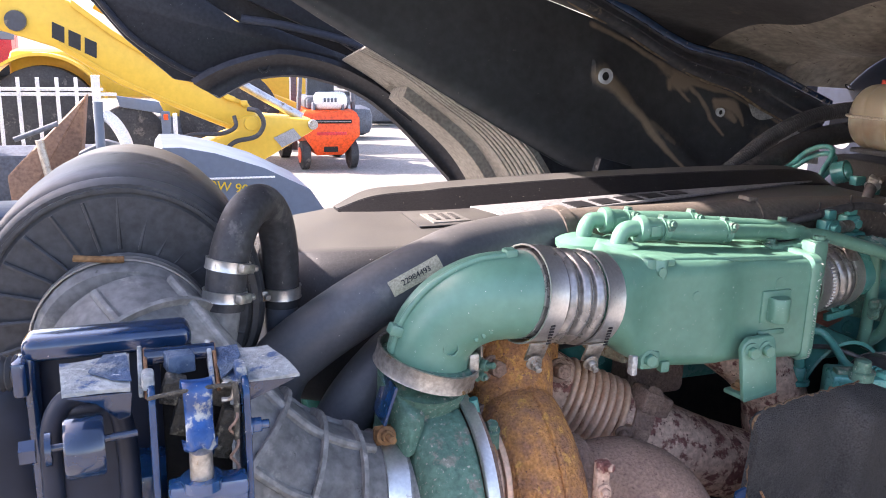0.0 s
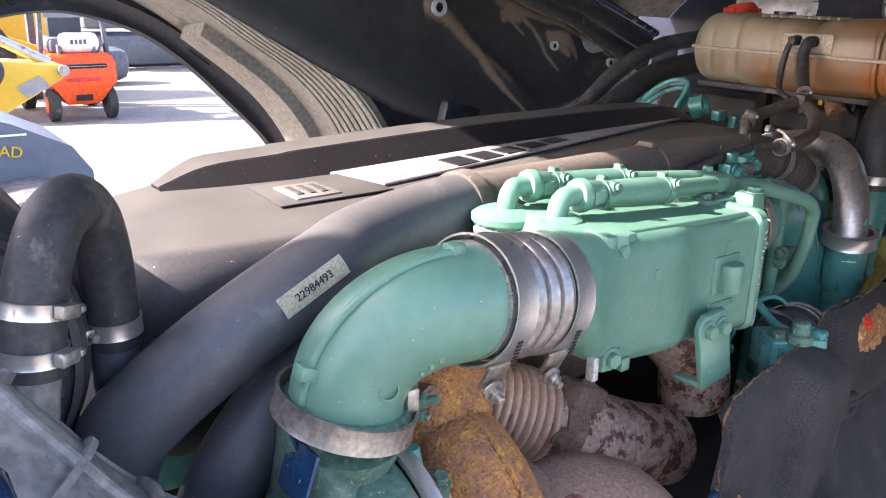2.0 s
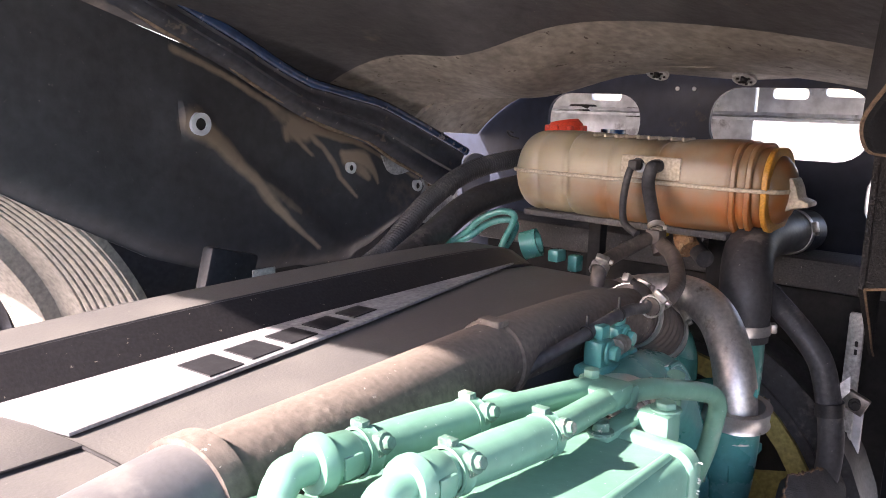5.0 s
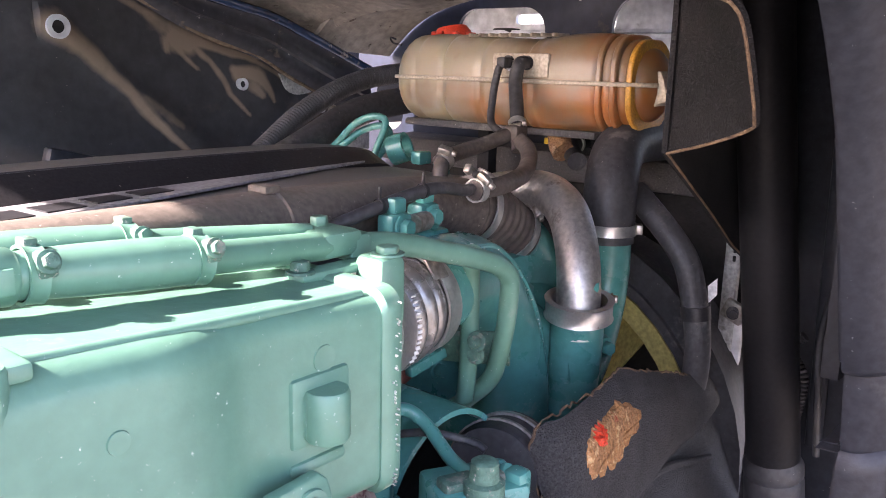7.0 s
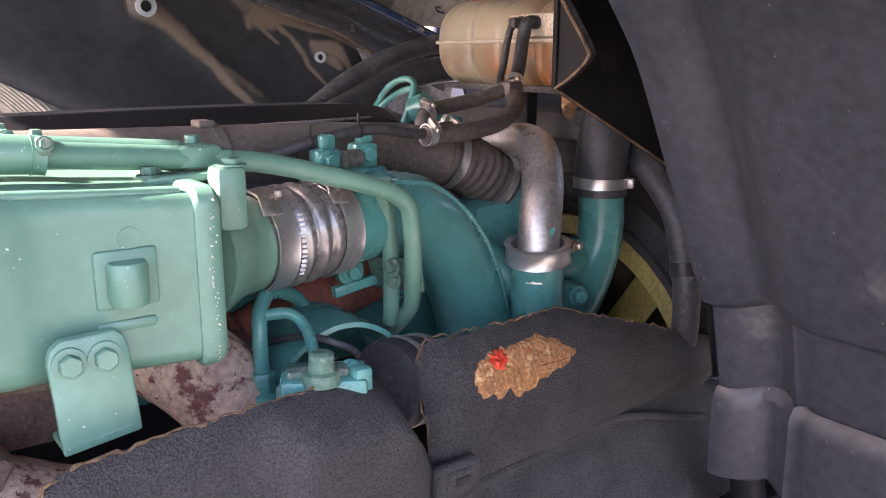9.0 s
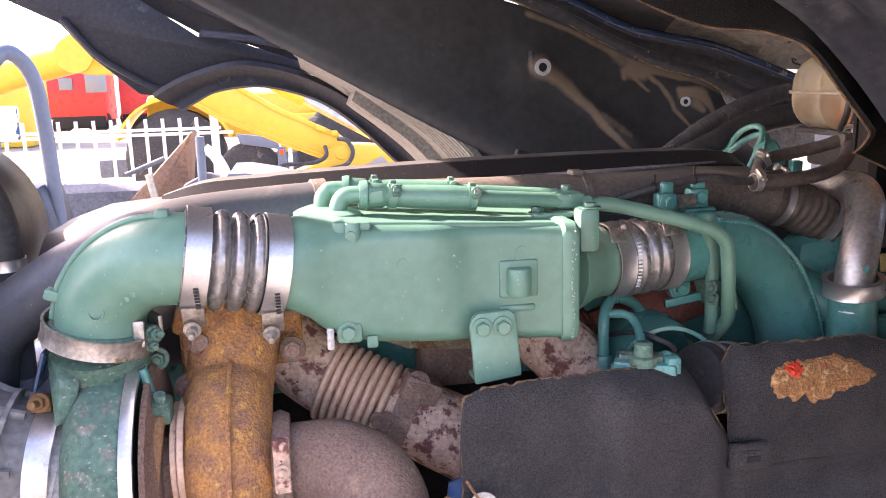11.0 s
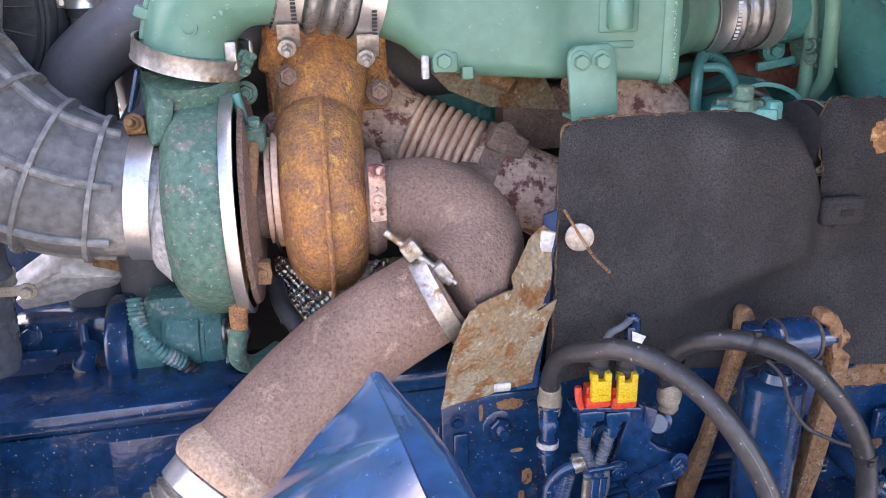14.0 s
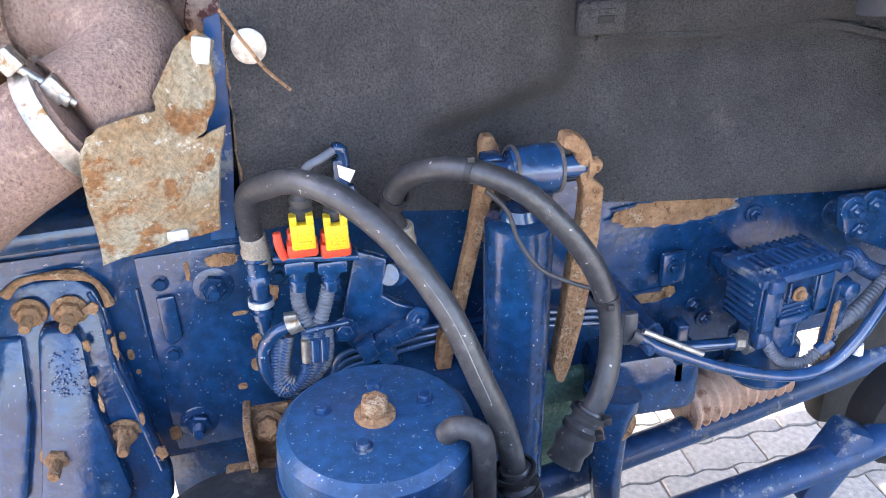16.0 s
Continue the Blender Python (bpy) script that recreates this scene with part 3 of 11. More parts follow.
def roundrect(x, cy, cz, hy, hz, r, n=5):
    """Ring of points in the y-z plane at x."""
    pts = []
    r = min(r, hy, hz)
    for qy, qz, a0 in ((1, 1, 0), (-1, 1, 90), (-1, -1, 180), (1, -1, 270)):
        for k in range(n + 1):
            a = radians(a0 + 90 * k / n)
            pts.append((x, cy + qy * (hy - r) + r * math.cos(a), cz + qz * (hz - r) + r * math.sin(a)))
    return pts


def loft(sections, caps=True):
    bm = bmesh.new()
    rings = [[bm.verts.new(p) for p in s] for s in sections]
    skin(bm, rings)
    if caps:
        bm.faces.new(rings[0][::-1])
        bm.faces.new(rings[-1])
    return bm


def hose_clamp(thing, name, at, axis, r, width=0.014, screw=(0, 0, 1), label="steel worm-drive hose clamp"):
    """A band with its screw housing, as one part with a sub-part."""
    b = thing.part(name, band(at, axis, r, width, 0.0016, 0.0006), "steel", label)
    s = Vector(screw).normalized()
    a = Vector(axis).normalized()
    t = a.cross(s).normalized()
    p = Vector(at) + s * (r + 0.006)
    rot = Matrix((t, a, s)).transposed().to_4x4()
    sc = part("screw", join(rbox(p, (0.020, width * 0.9, 0.010), 0.002, rot), bolt(p + t * 0.010, t, 0.0045, 0.006, False)), "steel_dull", b, "worn zinc clamp screw")
    sc.matrix_parent_inverse = Matrix()
    return b


def chips(path, n, size, spread, seed, out=(0, -1, 0)):
    """Small flakes of bare metal where the paint has chipped along an edge; one joined part."""
    rnd = random.Random(seed)
    q = [Vector(p) for p in path]
    lens = [(b - a).length for a, b in zip(q, q[1:])]
    bm = bmesh.new()
    o = Vector(out).normalized()
    for _ in range(n):
        d = rnd.uniform(0, sum(lens))
        i = 0
        while d > lens[i] and i < len(lens) - 1:
            d -= lens[i]
            i += 1
        c = q[i].lerp(q[i + 1], d / lens[i])
        t = (q[i + 1] - q[i]).normalized()
        w = o.cross(t).normalized()
        c += t * rnd.gauss(0, spread) + w * rnd.gauss(0, spread)
        r = size * rnd.uniform(0.3, 1.0)
        vs = []
        m = 6
        for k in range(m):
            a = 2 * math.pi * k / m
            vs.append(c + t * r * rnd.uniform(0.5, 1.6) * math.cos(a) + w * r * rnd.uniform(0.4, 0.9) * math.sin(a))
        lo = [bm.verts.new(v - o * 0.003) for v in vs]
        hi = [bm.verts.new(v + o * 0.0007) for v in vs]
        bm.faces.new(hi)
        for k in range(m):
            bm.faces.new((lo[k], lo[(k + 1) % m], hi[(k + 1) % m], hi[k]))
    return bm


# ---- ground ----
def paving_material():
    m = mat("pale_concrete_paving", (0.235, 0.215, 0.186), (0.19, 0.174, 0.15), 0.85, 0, 2.0, 0.3, 60, stains=((0.20, 0.185, 0.16), 3.0, 0.2), specks=((0.42, 0.40, 0.36), 70, 0.1))
    n, ln = m.node_tree.nodes, m.node_tree.links
    b = n["Principled BSDF"]
    src = b.inputs["Base Color"].links[0].from_socket
    info = n.new("ShaderNodeObjectInfo")
    hsv = n.new("ShaderNodeHueSaturation")
    mr = n.new("ShaderNodeMapRange")
    mr.inputs["To Min"].default_value, mr.inputs["To Max"].default_value = 0.86, 1.1
    ln.new(info.outputs["Random"], mr.inputs["Value"])
    ln.new(mr.outputs["Result"], hsv.inputs["Value"])
    ln.new(src, hsv.inputs["Color"])
    ln.new(hsv.outputs["Color"], b.inputs["Base Color"])
    return m


M["paving"] = paving_material()


def yard_material():
    """Far paving: the same stone, with faint bond lines where single stones are too small to build."""
    m = mat("pale_yard_paving", (0.290, 0.270, 0.236), (0.245, 0.228, 0.20), 0.85, 0, 1.2, 0.2, 30, stains=((0.21, 0.195, 0.17), 0.8, 0.2))
    n, ln = m.node_tree.nodes, m.node_tree.links
    b = n["Principled BSDF"]
    src = b.inputs["Base Color"].links[0].from_socket
    tc = n.new("ShaderNodeTexCoord")
    br = n.new("ShaderNodeTexBrick")
    br.inputs["Scale"].default_value = 5.0
    br.inputs["Mortar Size"].default_value = 0.012
    br.inputs["Color1"].default_value, br.inputs["Color2"].default_value, br.inputs["Mortar"].default_value = (1, 1, 1, 1), (0.9, 0.9, 0.9, 1), (0.72, 0.70, 0.66, 1)
    ln.new(tc.outputs["Object"], br.inputs["Vector"])
    mix = n.new("ShaderNodeMix")
    mix.data_type, mix.blend_type = "RGBA", "MULTIPLY"
    mix.inputs["Factor"].default_value = 1.0
    ln.new(src, mix.inputs[6])
    ln.new(br.outputs["Color"], mix.inputs[7])
    ln.new(mix.outputs[2], b.inputs["Base Color"])
    return m


M["yard"] = yard_material()
g = bmesh.new()
bmesh.ops.create_grid(g, x_segments=24, y_segments=24, size=900, matrix=Matrix.Translation((0, 0, GROUND - 0.008)))
ground = single("ground", g, "yard", "pale concrete block paving of an open yard", "ground", kind="structure")

# unseen plain wall added behind the engine to keep sun off latch and turbo
shade_wall = single("shade_wall_rear", rbox((-0.95, 1.185, 1.30), (0.10, 0.87, 2.90), 0.01), "shade_wall_pale", "unseen plain pale grey wall added behind the engine to block the sun", "wall", kind="structure")

# ---- tilted cab: underside seen from below ----
cab = Thing("tilted_cab", (2.2, 1.3, 1.0), "black dirty underside of a truck cab tilted forward over the engine", "truck cab")

# engine tunnel side wall, far side, with a rounded fold at its lower edge
WALL_Y = 1.97
wall_low = [(-0.35, 2.30), (0.0, 2.06), (0.42, 1.81), (0.70, 1.655), (0.95, 1.515), (1.13, 1.42), (1.30, 1.362), (1.50, 1.345), (1.64, 1.352), (1.72, 1.378), (1.80, 1.42), (1.87, 1.462), (1.893, 1.50)]


def low_z(x):
    return float(np.interp(x, [p[0] for p in wall_low], [p[1] for p in wall_low]))


def top_z(x):
    return 1.83 - 0.295 * (x - 1.2)


def wall_surface(u, v):
    x = -0.05 + 1.943 * u
    lo, hi = low_z(x), max(top_z(x), low_z(x) + 0.01)
    z = lo + (hi - lo) * v
    y = WALL_Y + 0.05 * v + 0.012 * math.sin(5 * x) * v
    y += 0.03 * math.exp(-((v - 0.0) / 0.08) ** 2)
    # pressed ridges running down from the mounting points
    for gx, gz, gy in ((1.224, 1.677, 0.018), (1.70, 1.556, 0.02)):
        y -= gy * math.exp(-(((x - gx) / 0.07) ** 2 + ((z - gz) / 0.07) ** 2))
    d = (z - 1.66) + 0.75 * (x - 1.24)
    if x > 1.2:
        y -= 0.012 * math.exp(-(d / 0.03) ** 2)
    return x, y, z


# dried mud: runs and splashes with a half-width at each point, given in the wall's x and z
MUD_RUNS = [
    ([(1.225, 1.676, 0.030), (1.274, 1.645, 0.021), (1.301, 1.624, 0.020), (1.333, 1.591, 0.015), (1.375, 1.554, 0.013), (1.41, 1.511, 0.012), (1.465, 1.457, 0.008), (1.539, 1.394, 0.004)], 0.9),
    ([(1.375, 1.554, 0.010), (1.43, 1.523, 0.012), (1.485, 1.483, 0.008)], 0.5),
    ([(1.50, 1.664, 0.026), (1.53, 1.655, 0.024), (1.557, 1.660, 0.012), (1.60, 1.648, 0.009), (1.642, 1.638, 0.010), (1.70, 1.628, 0.007)], 1.0),
    ([(1.50, 1.65, 0.012), (1.52, 1.625, 0.006), (1.546, 1.603, 0.005)], 0.9),
    ([(1.478, 1.66, 0.012), (1.475, 1.64, 0.008)], 0.9),
    ([(1.547, 1.646, 0.009), (1.585, 1.615, 0.007), (1.61, 1.58, 0.008), (1.62, 1.549, 0.006), (1.664, 1.501, 0.004)], 0.85),
    ([(1.645, 1.59, 0.016), (1.64, 1.60, 0.012), (1.698, 1.588, 0.020), (1.72, 1.56, 0.011), (1.734, 1.531, 0.005)], 1.0),
    ([(1.68, 1.565, 0.016), (1.70, 1.545, 0.008)], 0.95),
    ([(1.20, 1.815, 0.008), (1.315, 1.772, 0.007), (1.433, 1.715, 0.009), (1.47, 1.69, 0.018), (1.508, 1.682, 0.010), (1.698, 1.622, 0.006), (1.807, 1.570, 0.006), (1.88, 1.535, 0.005)], 0.8),
    ([(1.80, 1.50, 0.05), (1.86, 1.47, 0.04)], 0.28),
    ([(1.46, 1.70, 0.05), (1.56, 1.665, 0.04)], 0.25),
]


def mud_amount(x, z):
    out = np.zeros_like(x)
    for run, strength in MUD_RUNS:
        for (ax, az, aw), (bx, bz, bw) in zip(run, run[1:]):
            dx, dz = bx - ax, bz - az
            t = np.clip(((x - ax) * dx + (z - az) * dz) / (dx * dx + dz * dz), 0, 1)
            d = np.hypot(x - ax - t * dx, z - az - t * dz)
            w = aw + (bw - aw) * t
            out = np.maximum(out, strength * np.clip(1.5 - d / w, 0, 1))
    return out


def mud_layer(m):
    """Lets a mesh attribute lay dried mud over the lining, broken up by noise."""
    n, ln = m.node_tree.nodes, m.node_tree.links
    b = n["Principled BSDF"]
    old = b.inputs["Base Color"].links[0].from_socket
    at, tc, tex = n.new("ShaderNodeAttribute"), n.new("ShaderNodeTexCoord"), n.new("ShaderNodeTexNoise")
    at.attribute_name = "mud"
    tex.inputs["Scale"].default_value, tex.inputs["Detail"].default_value = 38, 6
    ln.new(tc.outputs["Object"], tex.inputs["Vector"])
    add, cut, mix = n.new("ShaderNodeMath"), n.new("ShaderNodeMapRange"), n.new("ShaderNodeMix")
    add.operation = "MULTIPLY_ADD"
    add.inputs[1].default_value = 0.7
    ln.new(tex.outputs["Fac"], add.inputs[0])
    ln.new(at.outputs["Fac"], add.inputs[2])
    cut.inputs["From Min"].default_value, cut.inputs["From Max"].default_value = 0.55, 1.25
    ln.new(add.outputs[0], cut.inputs["Value"])
    mix.data_type = "RGBA"
    ln.new(cut.outputs["Result"], mix.inputs["Factor"])
    ln.new(old, mix.inputs[6])
    mix.inputs[7].default_value = (0.28, 0.215, 0.155, 1)
    ln.new(mix.outputs[2], b.inputs["Base Color"])


mud_layer(M["wall_lining"])
tunnel_wall = cab.part("tunnel_wall", sheet(wall_surface, 300, 80, 0.012), "wall_lining", "sooty black insulated tunnel wall with dried mud runs")
wall_co = np.empty(len(tunnel_wall.data.vertices) * 3)
tunnel_wall.data.vertices.foreach_get("co", wall_co)
tunnel_wall.data.attributes.new("mud", "FLOAT", "POINT").data.foreach_set("value", mud_amount(wall_co[0::3], wall_co[2::3]))


for (gx, gz), rad in (((1.228, 1.674), 0.021), ((1.650, 1.570), 0.013), ((1.873, 1.516), 0.014)):
    yy = wall_surface((gx + 0.05) / 1.943, (gz - low_z(gx)) / (top_z(gx) - low_z(gx)))[1]
    yy -= 0.013
    ring = cab.part("mounting_grommet", band((gx, yy, gz), (0, 1, 0), rad * 0.58, 0.014, rad * 0.42, 0.001), "front_pale", "pale grey ring round a fixing hole")
    # dark disc painted as the shade inside the hole
    hole = part("grommet_hole", revolve([(-0.003, rad * 0.57), (0.004, 0)], (gx, yy, gz), (0, 1, 0), 20), "dark", ring)

# roof of the tunnel: a low vault from the far wall to the near side
def roof_surface(u, v):
    x = -0.08 + 1.96 * u
    y = WALL_Y + 0.06 - 1.55 * v
    arch = math.sin(math.pi * min(v * 1.1, 1)) ** 0.6
    z = top_z(x) + 0.02 + (0.10 + 0.075 * min(max((x - 1.0) / 0.85, 0), 1)) * arch + 0.012 * math.sin(9 * x + 3 * v) * arch
    if x > 1.35:
        z -= 0.05 * math.sin((x - 1.35) / 0.7 * math.pi) * math.exp(-((v - 0.28) / 0.1) ** 2)
    return x, y, z


cab.part("tunnel_roof", sheet(lambda u, v: roof_surface(u * 0.85, v), 50, 36, 0.014), "cab_panel", "black sooty cab floor")
cab.part("roof_insulation", sheet(lambda u, v: roof_surface(0.85 + u * 0.15, v), 18, 36, 0.014), "cab_roof", "brown dusty moulded insulation")
# painted rail at the corner of wall and roof
RAIL_LO = ((0.9, 1.2, 1.315, 1.433, 1.508, 1.698, 1.807, 1.886, 2.02), (1.96, 1.832, 1.783, 1.723, 1.688, 1.63, 1.577, 1.54, 1.485))
RAIL_HI = ((0.9, 1.2, 1.317, 1.40, 1.48, 1.589, 1.698, 1.818, 2.02), (2.02, 1.888, 1.838, 1.797, 1.766, 1.745, 1.725, 1.682, 1.605))


def rail_skin(u, v):
    x = 0.9 + 1.12 * u
    lo, hi = float(np.interp(x, *RAIL_LO)), float(np.interp(x, *RAIL_HI))
    step = 0.010 if v > 0.45 else 0.0
    return x, 1.975 - 0.030 * v - step - 0.010 * math.sin(2 * math.pi * v), lo + (hi - lo) * v


cab.part("corner_rail", sheet(rail_skin, 60, 24, 0.01), "rail_dusty", "dusty dark blue painted rail")
cab.part("rail_bead", tube([(x, 1.930, float(np.interp(x, *RAIL_HI)) - 0.004) for x in np.linspace(0.9, 2.02, 24)], 0.011, 14, 3), "rail_gloss", "glossy blue rounded rail edge")
cab.part("rail_edge", tube([(x, WALL_Y - 0.004, float(np.interp(x, *RAIL_LO)) - 0.003 + 0.003 * math.sin(31 * x)) for x in np.linspace(0.9, 1.886, 30)], 0.0045, 8, 3), "cab_stain", "mud-stained edge of the rail")


# front bulkhead: brownish insulation bending down to a painted panel with two openings
def bulkhead_surface(u, v):
    y = 1.98 - 1.32 * u
    s = v
    x = 1.84 + 0.28 * s
    edge = abs(u - 0.5) * 2
    z = top_z(1.84) + 0.02 + 0.165 * (1 - edge ** 4) - 0.012 * s + 0.006 * math.sin(14 * y)
    return x, y, z


cab.part("bulkhead_insulation", sheet(bulkhead_surface, 40, 14, 0.012), "cab_roof", "brown-grey dusty insulation of the front bulkhead")
for yy in (1.537, 1.357, 1.175):
    c = (1.93, yy, 1.803 - 0.05 * abs(yy - 1.36))
    plug = cab.part("fixing_plug", revolve([(0, 0.024), (0.006, 0.023), (0.007, 0.018), (0.003, 0.017), (0.003, 0.0)], c, (-0.45, 0, -0.9), 24), "alu", "round pale fixing plug")
    part("plug_centre", revolve([(0, 0.0), (0, 0.008), (0.010, 0.006), (0.010, 0)], c, (-0.45, 0, -0.9), 12), "dark", plug)
    for k in range(6):
        a = k * 1.047
        part("plug_tab", rbox((c[0] + 0.013 * math.cos(a), c[1] + 0.013 * math.sin(a), c[2] - 0.006 - 0.0065 * math.cos(a)), (0.007, 0.004, 0.004), 0.001), "dark", plug)


def holed_panel():
    bm = bmesh.new()
    x, t = 2.13, 0.012
    outer = [(0.55, 1.28), (0.55, 1.70), (0.80, 1.84), (1.85, 1.84), (2.1, 1.70), (2.1, 1.28)]
    holes = [(1.62, 1.695, 0.13, 0.065), (1.15, 1.705, 0.17, 0.075), (0.93, 1.56, 0.05, 0.06), (1.98, 1.52, 0.05, 0.07)]
    rings = []
    for cy, cz, hy, hz in holes:
        rings.append([(p[1], p[2]) for p in roundrect(0, cy, cz, hy, hz, min(hy, hz) * 0.9, 6)])
    loops = [outer, *rings]
    edges = []
    for lp in loops:
        vs = [bm.verts.new((x, y, z)) for y, z in lp]
        edges += [bm.edges.new((vs[k], vs[(k + 1) % len(vs)])) for k in range(len(vs))]
    bmesh.ops.triangle_fill(bm, use_beauty=True, use_dissolve=False, edges=edges)
    ex = bmesh.ops.extrude_face_region(bm, geom=bm.faces[:])
    bmesh.ops.translate(bm, verts=[v for v in ex["geom"] if isinstance(v, bmesh.types.BMVert)], vec=(t, 0, 0))
    return bm


cab.part("bulkhead_panel", holed_panel(), "cab_navy", "dark painted sheet panel with rounded openings")
# pale inner structure of the cab front, seen through the openings
def front_plate(y0, y1, z0, z1, windows):
    bm = bmesh.new()
    edges = []
    for lp in [[(y0, z0), (y0, z1), (y1, z1), (y1, z0)], *[[(p[1], p[2]) for p in roundrect(0, *w, 0.01, 3)] for w in windows]]:
        vs = [bm.verts.new((2.52, y, z)) for y, z in lp]
        edges += [bm.edges.new((vs[k], vs[(k + 1) % len(vs)])) for k in range(len(vs))]
    bmesh.ops.triangle_fill(bm, use_beauty=True, use_dissolve=False, edges=edges)
    ex = bmesh.ops.extrude_face_region(bm, geom=bm.faces[:])
    bmesh.ops.translate(bm, verts=[v for v in ex["geom"] if isinstance(v, bmesh.types.BMVert)], vec=(0.015, 0, 0))
    return bm


cab.part("front_inner_panel", front_plate(1.36, 2.15, 1.42, 1.93, [(1.56, 1.745, 0.035, 0.016), (1.80, 1.76, 0.05, 0.014)]), "front_pale", "pale grey inner panel of the cab front")
cab.part("front_inner_panel", front_plate(0.72, 1.352, 1.722, 1.93, [(1.27, 1.775, 0.045, 0.014), (1.10, 1.785, 0.085, 0.016), (0.88, 1.785, 0.06, 0.016)]), "front_pale", "pale grey inner panel with slots")
for y, z, w in ((1.66, 1.715, 0.10), (1.50, 1.71, 0.05), (1.86, 1.72, 0.07)):
    cab.part("front_fitting", rbox((2.49, y, z), (0.05, w, 0.026), 0.006), "dark", "dark fitting on the front panel")
for z in (1.705, 1.80):
    cab.part("front_beam", sheet(lambda u, v: (2.46 + 0.02 * math.sin(3.1 * v) + 0.008 * math.sin(34 * u), 0.75 + 1.35 * u, z + 0.022 * v), 60, 5, 0.008), "front_pale", "pressed cross beam")
# three added sheets that keep direct sun off the inner front panel
cab.part("front_shade_roof", rbox((2.36, 1.38, 1.955), (0.46, 1.62, 0.03), 0.008), "cab_navy", "dark sheet added over the cab front against the sun")
cab.part("front_shade_cheek", rbox((2.34, 2.17, 1.70), (0.42, 0.02, 0.50), 0.006), "cab_navy", "dark side sheet added to the cab front against the sun")
cab.part("shade_header", rbox((2.14, 1.38, 1.895), (0.02, 1.5, 0.10), 0.004), "cab_navy", "dark strip added above the openings against the sun")
# white discs painted as daylight showing through two small holes
for y in (1.40, 1.36):
    cab.part("hole_daylight", revolve([(0, 0.0), (0, 0.005), (0.002, 0.005), (0.002, 0)], (2.127, y, 1.775), (-1, 0, 0), 12), "white", "white disc painted as daylight through a small hole")
# beige edge sheet at the end of the tunnel wall
cab.part("wall_end_bracket", plate([(1.76, 1.985, 1.595), (1.86, 1.985, 1.575), (2.0, 1.985, 1.54), (2.06, 1.985, 1.50), (2.06, 1.985, 1.40), (1.93, 1.985, 1.41), (1.87, 1.985, 1.43), (1.80, 1.985, 1.48)], (0, 0.012, 0), 0.003), "alu", "bare metal bracket at the tunnel wall's end")
cab.part("bracket_stud", bolt((1.935, 1.985, 1.525), (0, -1, 0), 0.012, 0.01), "steel_dull")


# inner fender behind the engine, under the wall
cab.part("inner_fender", plate([(1.00, 2.03, 1.53), (1.10, 2.03, 1.40), (1.15, 2.03, 1.28), (1.17, 2.03, 1.08), (1.17, 2.03, 0.85), (2.02, 2.03, 0.85), (2.02, 2.03, 1.52), (1.7, 2.03, 1.42), (1.3, 2.03, 1.44)], (0, 0.02, 0)), "fender_black", "black inner fender panel")


# wheel-arch liners, far and near
LIP_IN = [(0.228, 1.575), (0.27, 1.598), (0.33, 1.627), (0.42, 1.640), (0.51, 1.634), (0.645, 1.590), (0.76, 1.510), (0.873, 1.40), (0.975, 1.292), (1.03, 1.20), (1.06, 1.08)]
LIP_OUT = [(0.145, 1.632), (0.19, 1.658), (0.25, 1.686), (0.354, 1.716), (0.44, 1.723), (0.578, 1.694), (0.717, 1.629), (0.858, 1.525), (0.985, 1.40), (1.06, 1.27), (1.10, 1.10)]
INNER = [(0.58, 1.76), (0.72, 1.695), (0.845, 1.612), (0.95, 1.548), (1.03, 1.475), (1.09, 1.395), (1.133, 1.31), (1.16, 1.20), (1.17, 1.08)]
OUTER = [(0.60, 1.70), (0.70, 1.640), (0.80, 1.565), (0.89, 1.49), (0.96, 1.42), (1.02, 1.335), (1.06, 1.25), (1.085, 1.16), (1.10, 1.05)]


SMOOTH = {}


def along(line, u):
    if id(line) not in SMOOTH:
        SMOOTH[id(line)] = spline(line, 4)
    q = SMOOTH[id(line)]
    k = u * (len(q) - 1)
    i = min(int(k), len(q) - 2)
    p = q[i] + (q[i + 1] - q[i]) * (k - i)
    return float(p[0]), float(p[1])


def arch_far(u, v):
    """u along the arc, v across from the inner edge to the outer lip."""
    a, b = along(INNER, u), along(OUTER, u)
    x, z = a[0] + (b[0] - a[0]) * v, a[1] + (b[1] - a[1]) * v
    y = 2.0 + 0.47 * v
    n = V(0.8, 0, 0.6)
    k = 0.0
    if v < 0.42:
        k += 0.009 * (1 if math.sin(v / 0.42 * 2 * math.pi * 8) > 0 else -1)
    if 0.60 < v < 0.86 and u > 0.18:
        k -= 0.035
    return x + n.x * k, y, z + n.z * k


cab.part("wheel_arch_liner", sheet(arch_far, 56, 190, 0.006), "fender", "pale grey ribbed plastic wheel-arch liner", angle=50)


def arch_lip(u, v):
    a, b = along(LIP_IN, u), along(LIP_OUT, u)
    return a[0] + (b[0] - a[0]) * v, 2.505 - 0.035 * v + 0.02 * math.sin(math.pi * v), a[1] + (b[1] - a[1]) * v


cab.part("wheel_arch_lip", sheet(arch_lip, 60, 8, 0.02), "fender_black", "black plastic wheel-arch lip")
skirt = [(0.228, 1.572), (0.153, 1.622), (0.10, 1.63), (-0.03, 1.745), (-0.11, 1.845), (-0.26, 1.92), (-0.22, 2.02), (0.06, 1.96), (0.29, 1.80), (0.36, 1.80), (0.65, 1.70), (0.72, 1.645), (0.56, 1.70), (0.40, 1.69), (0.30, 1.64)]
cab.part("side_skirt", plate([(x, 2.52, z) for x, z in skirt], (0, 0.03, 0), 0.006), "fender_black", "dark plastic side panel behind the wheel arch")
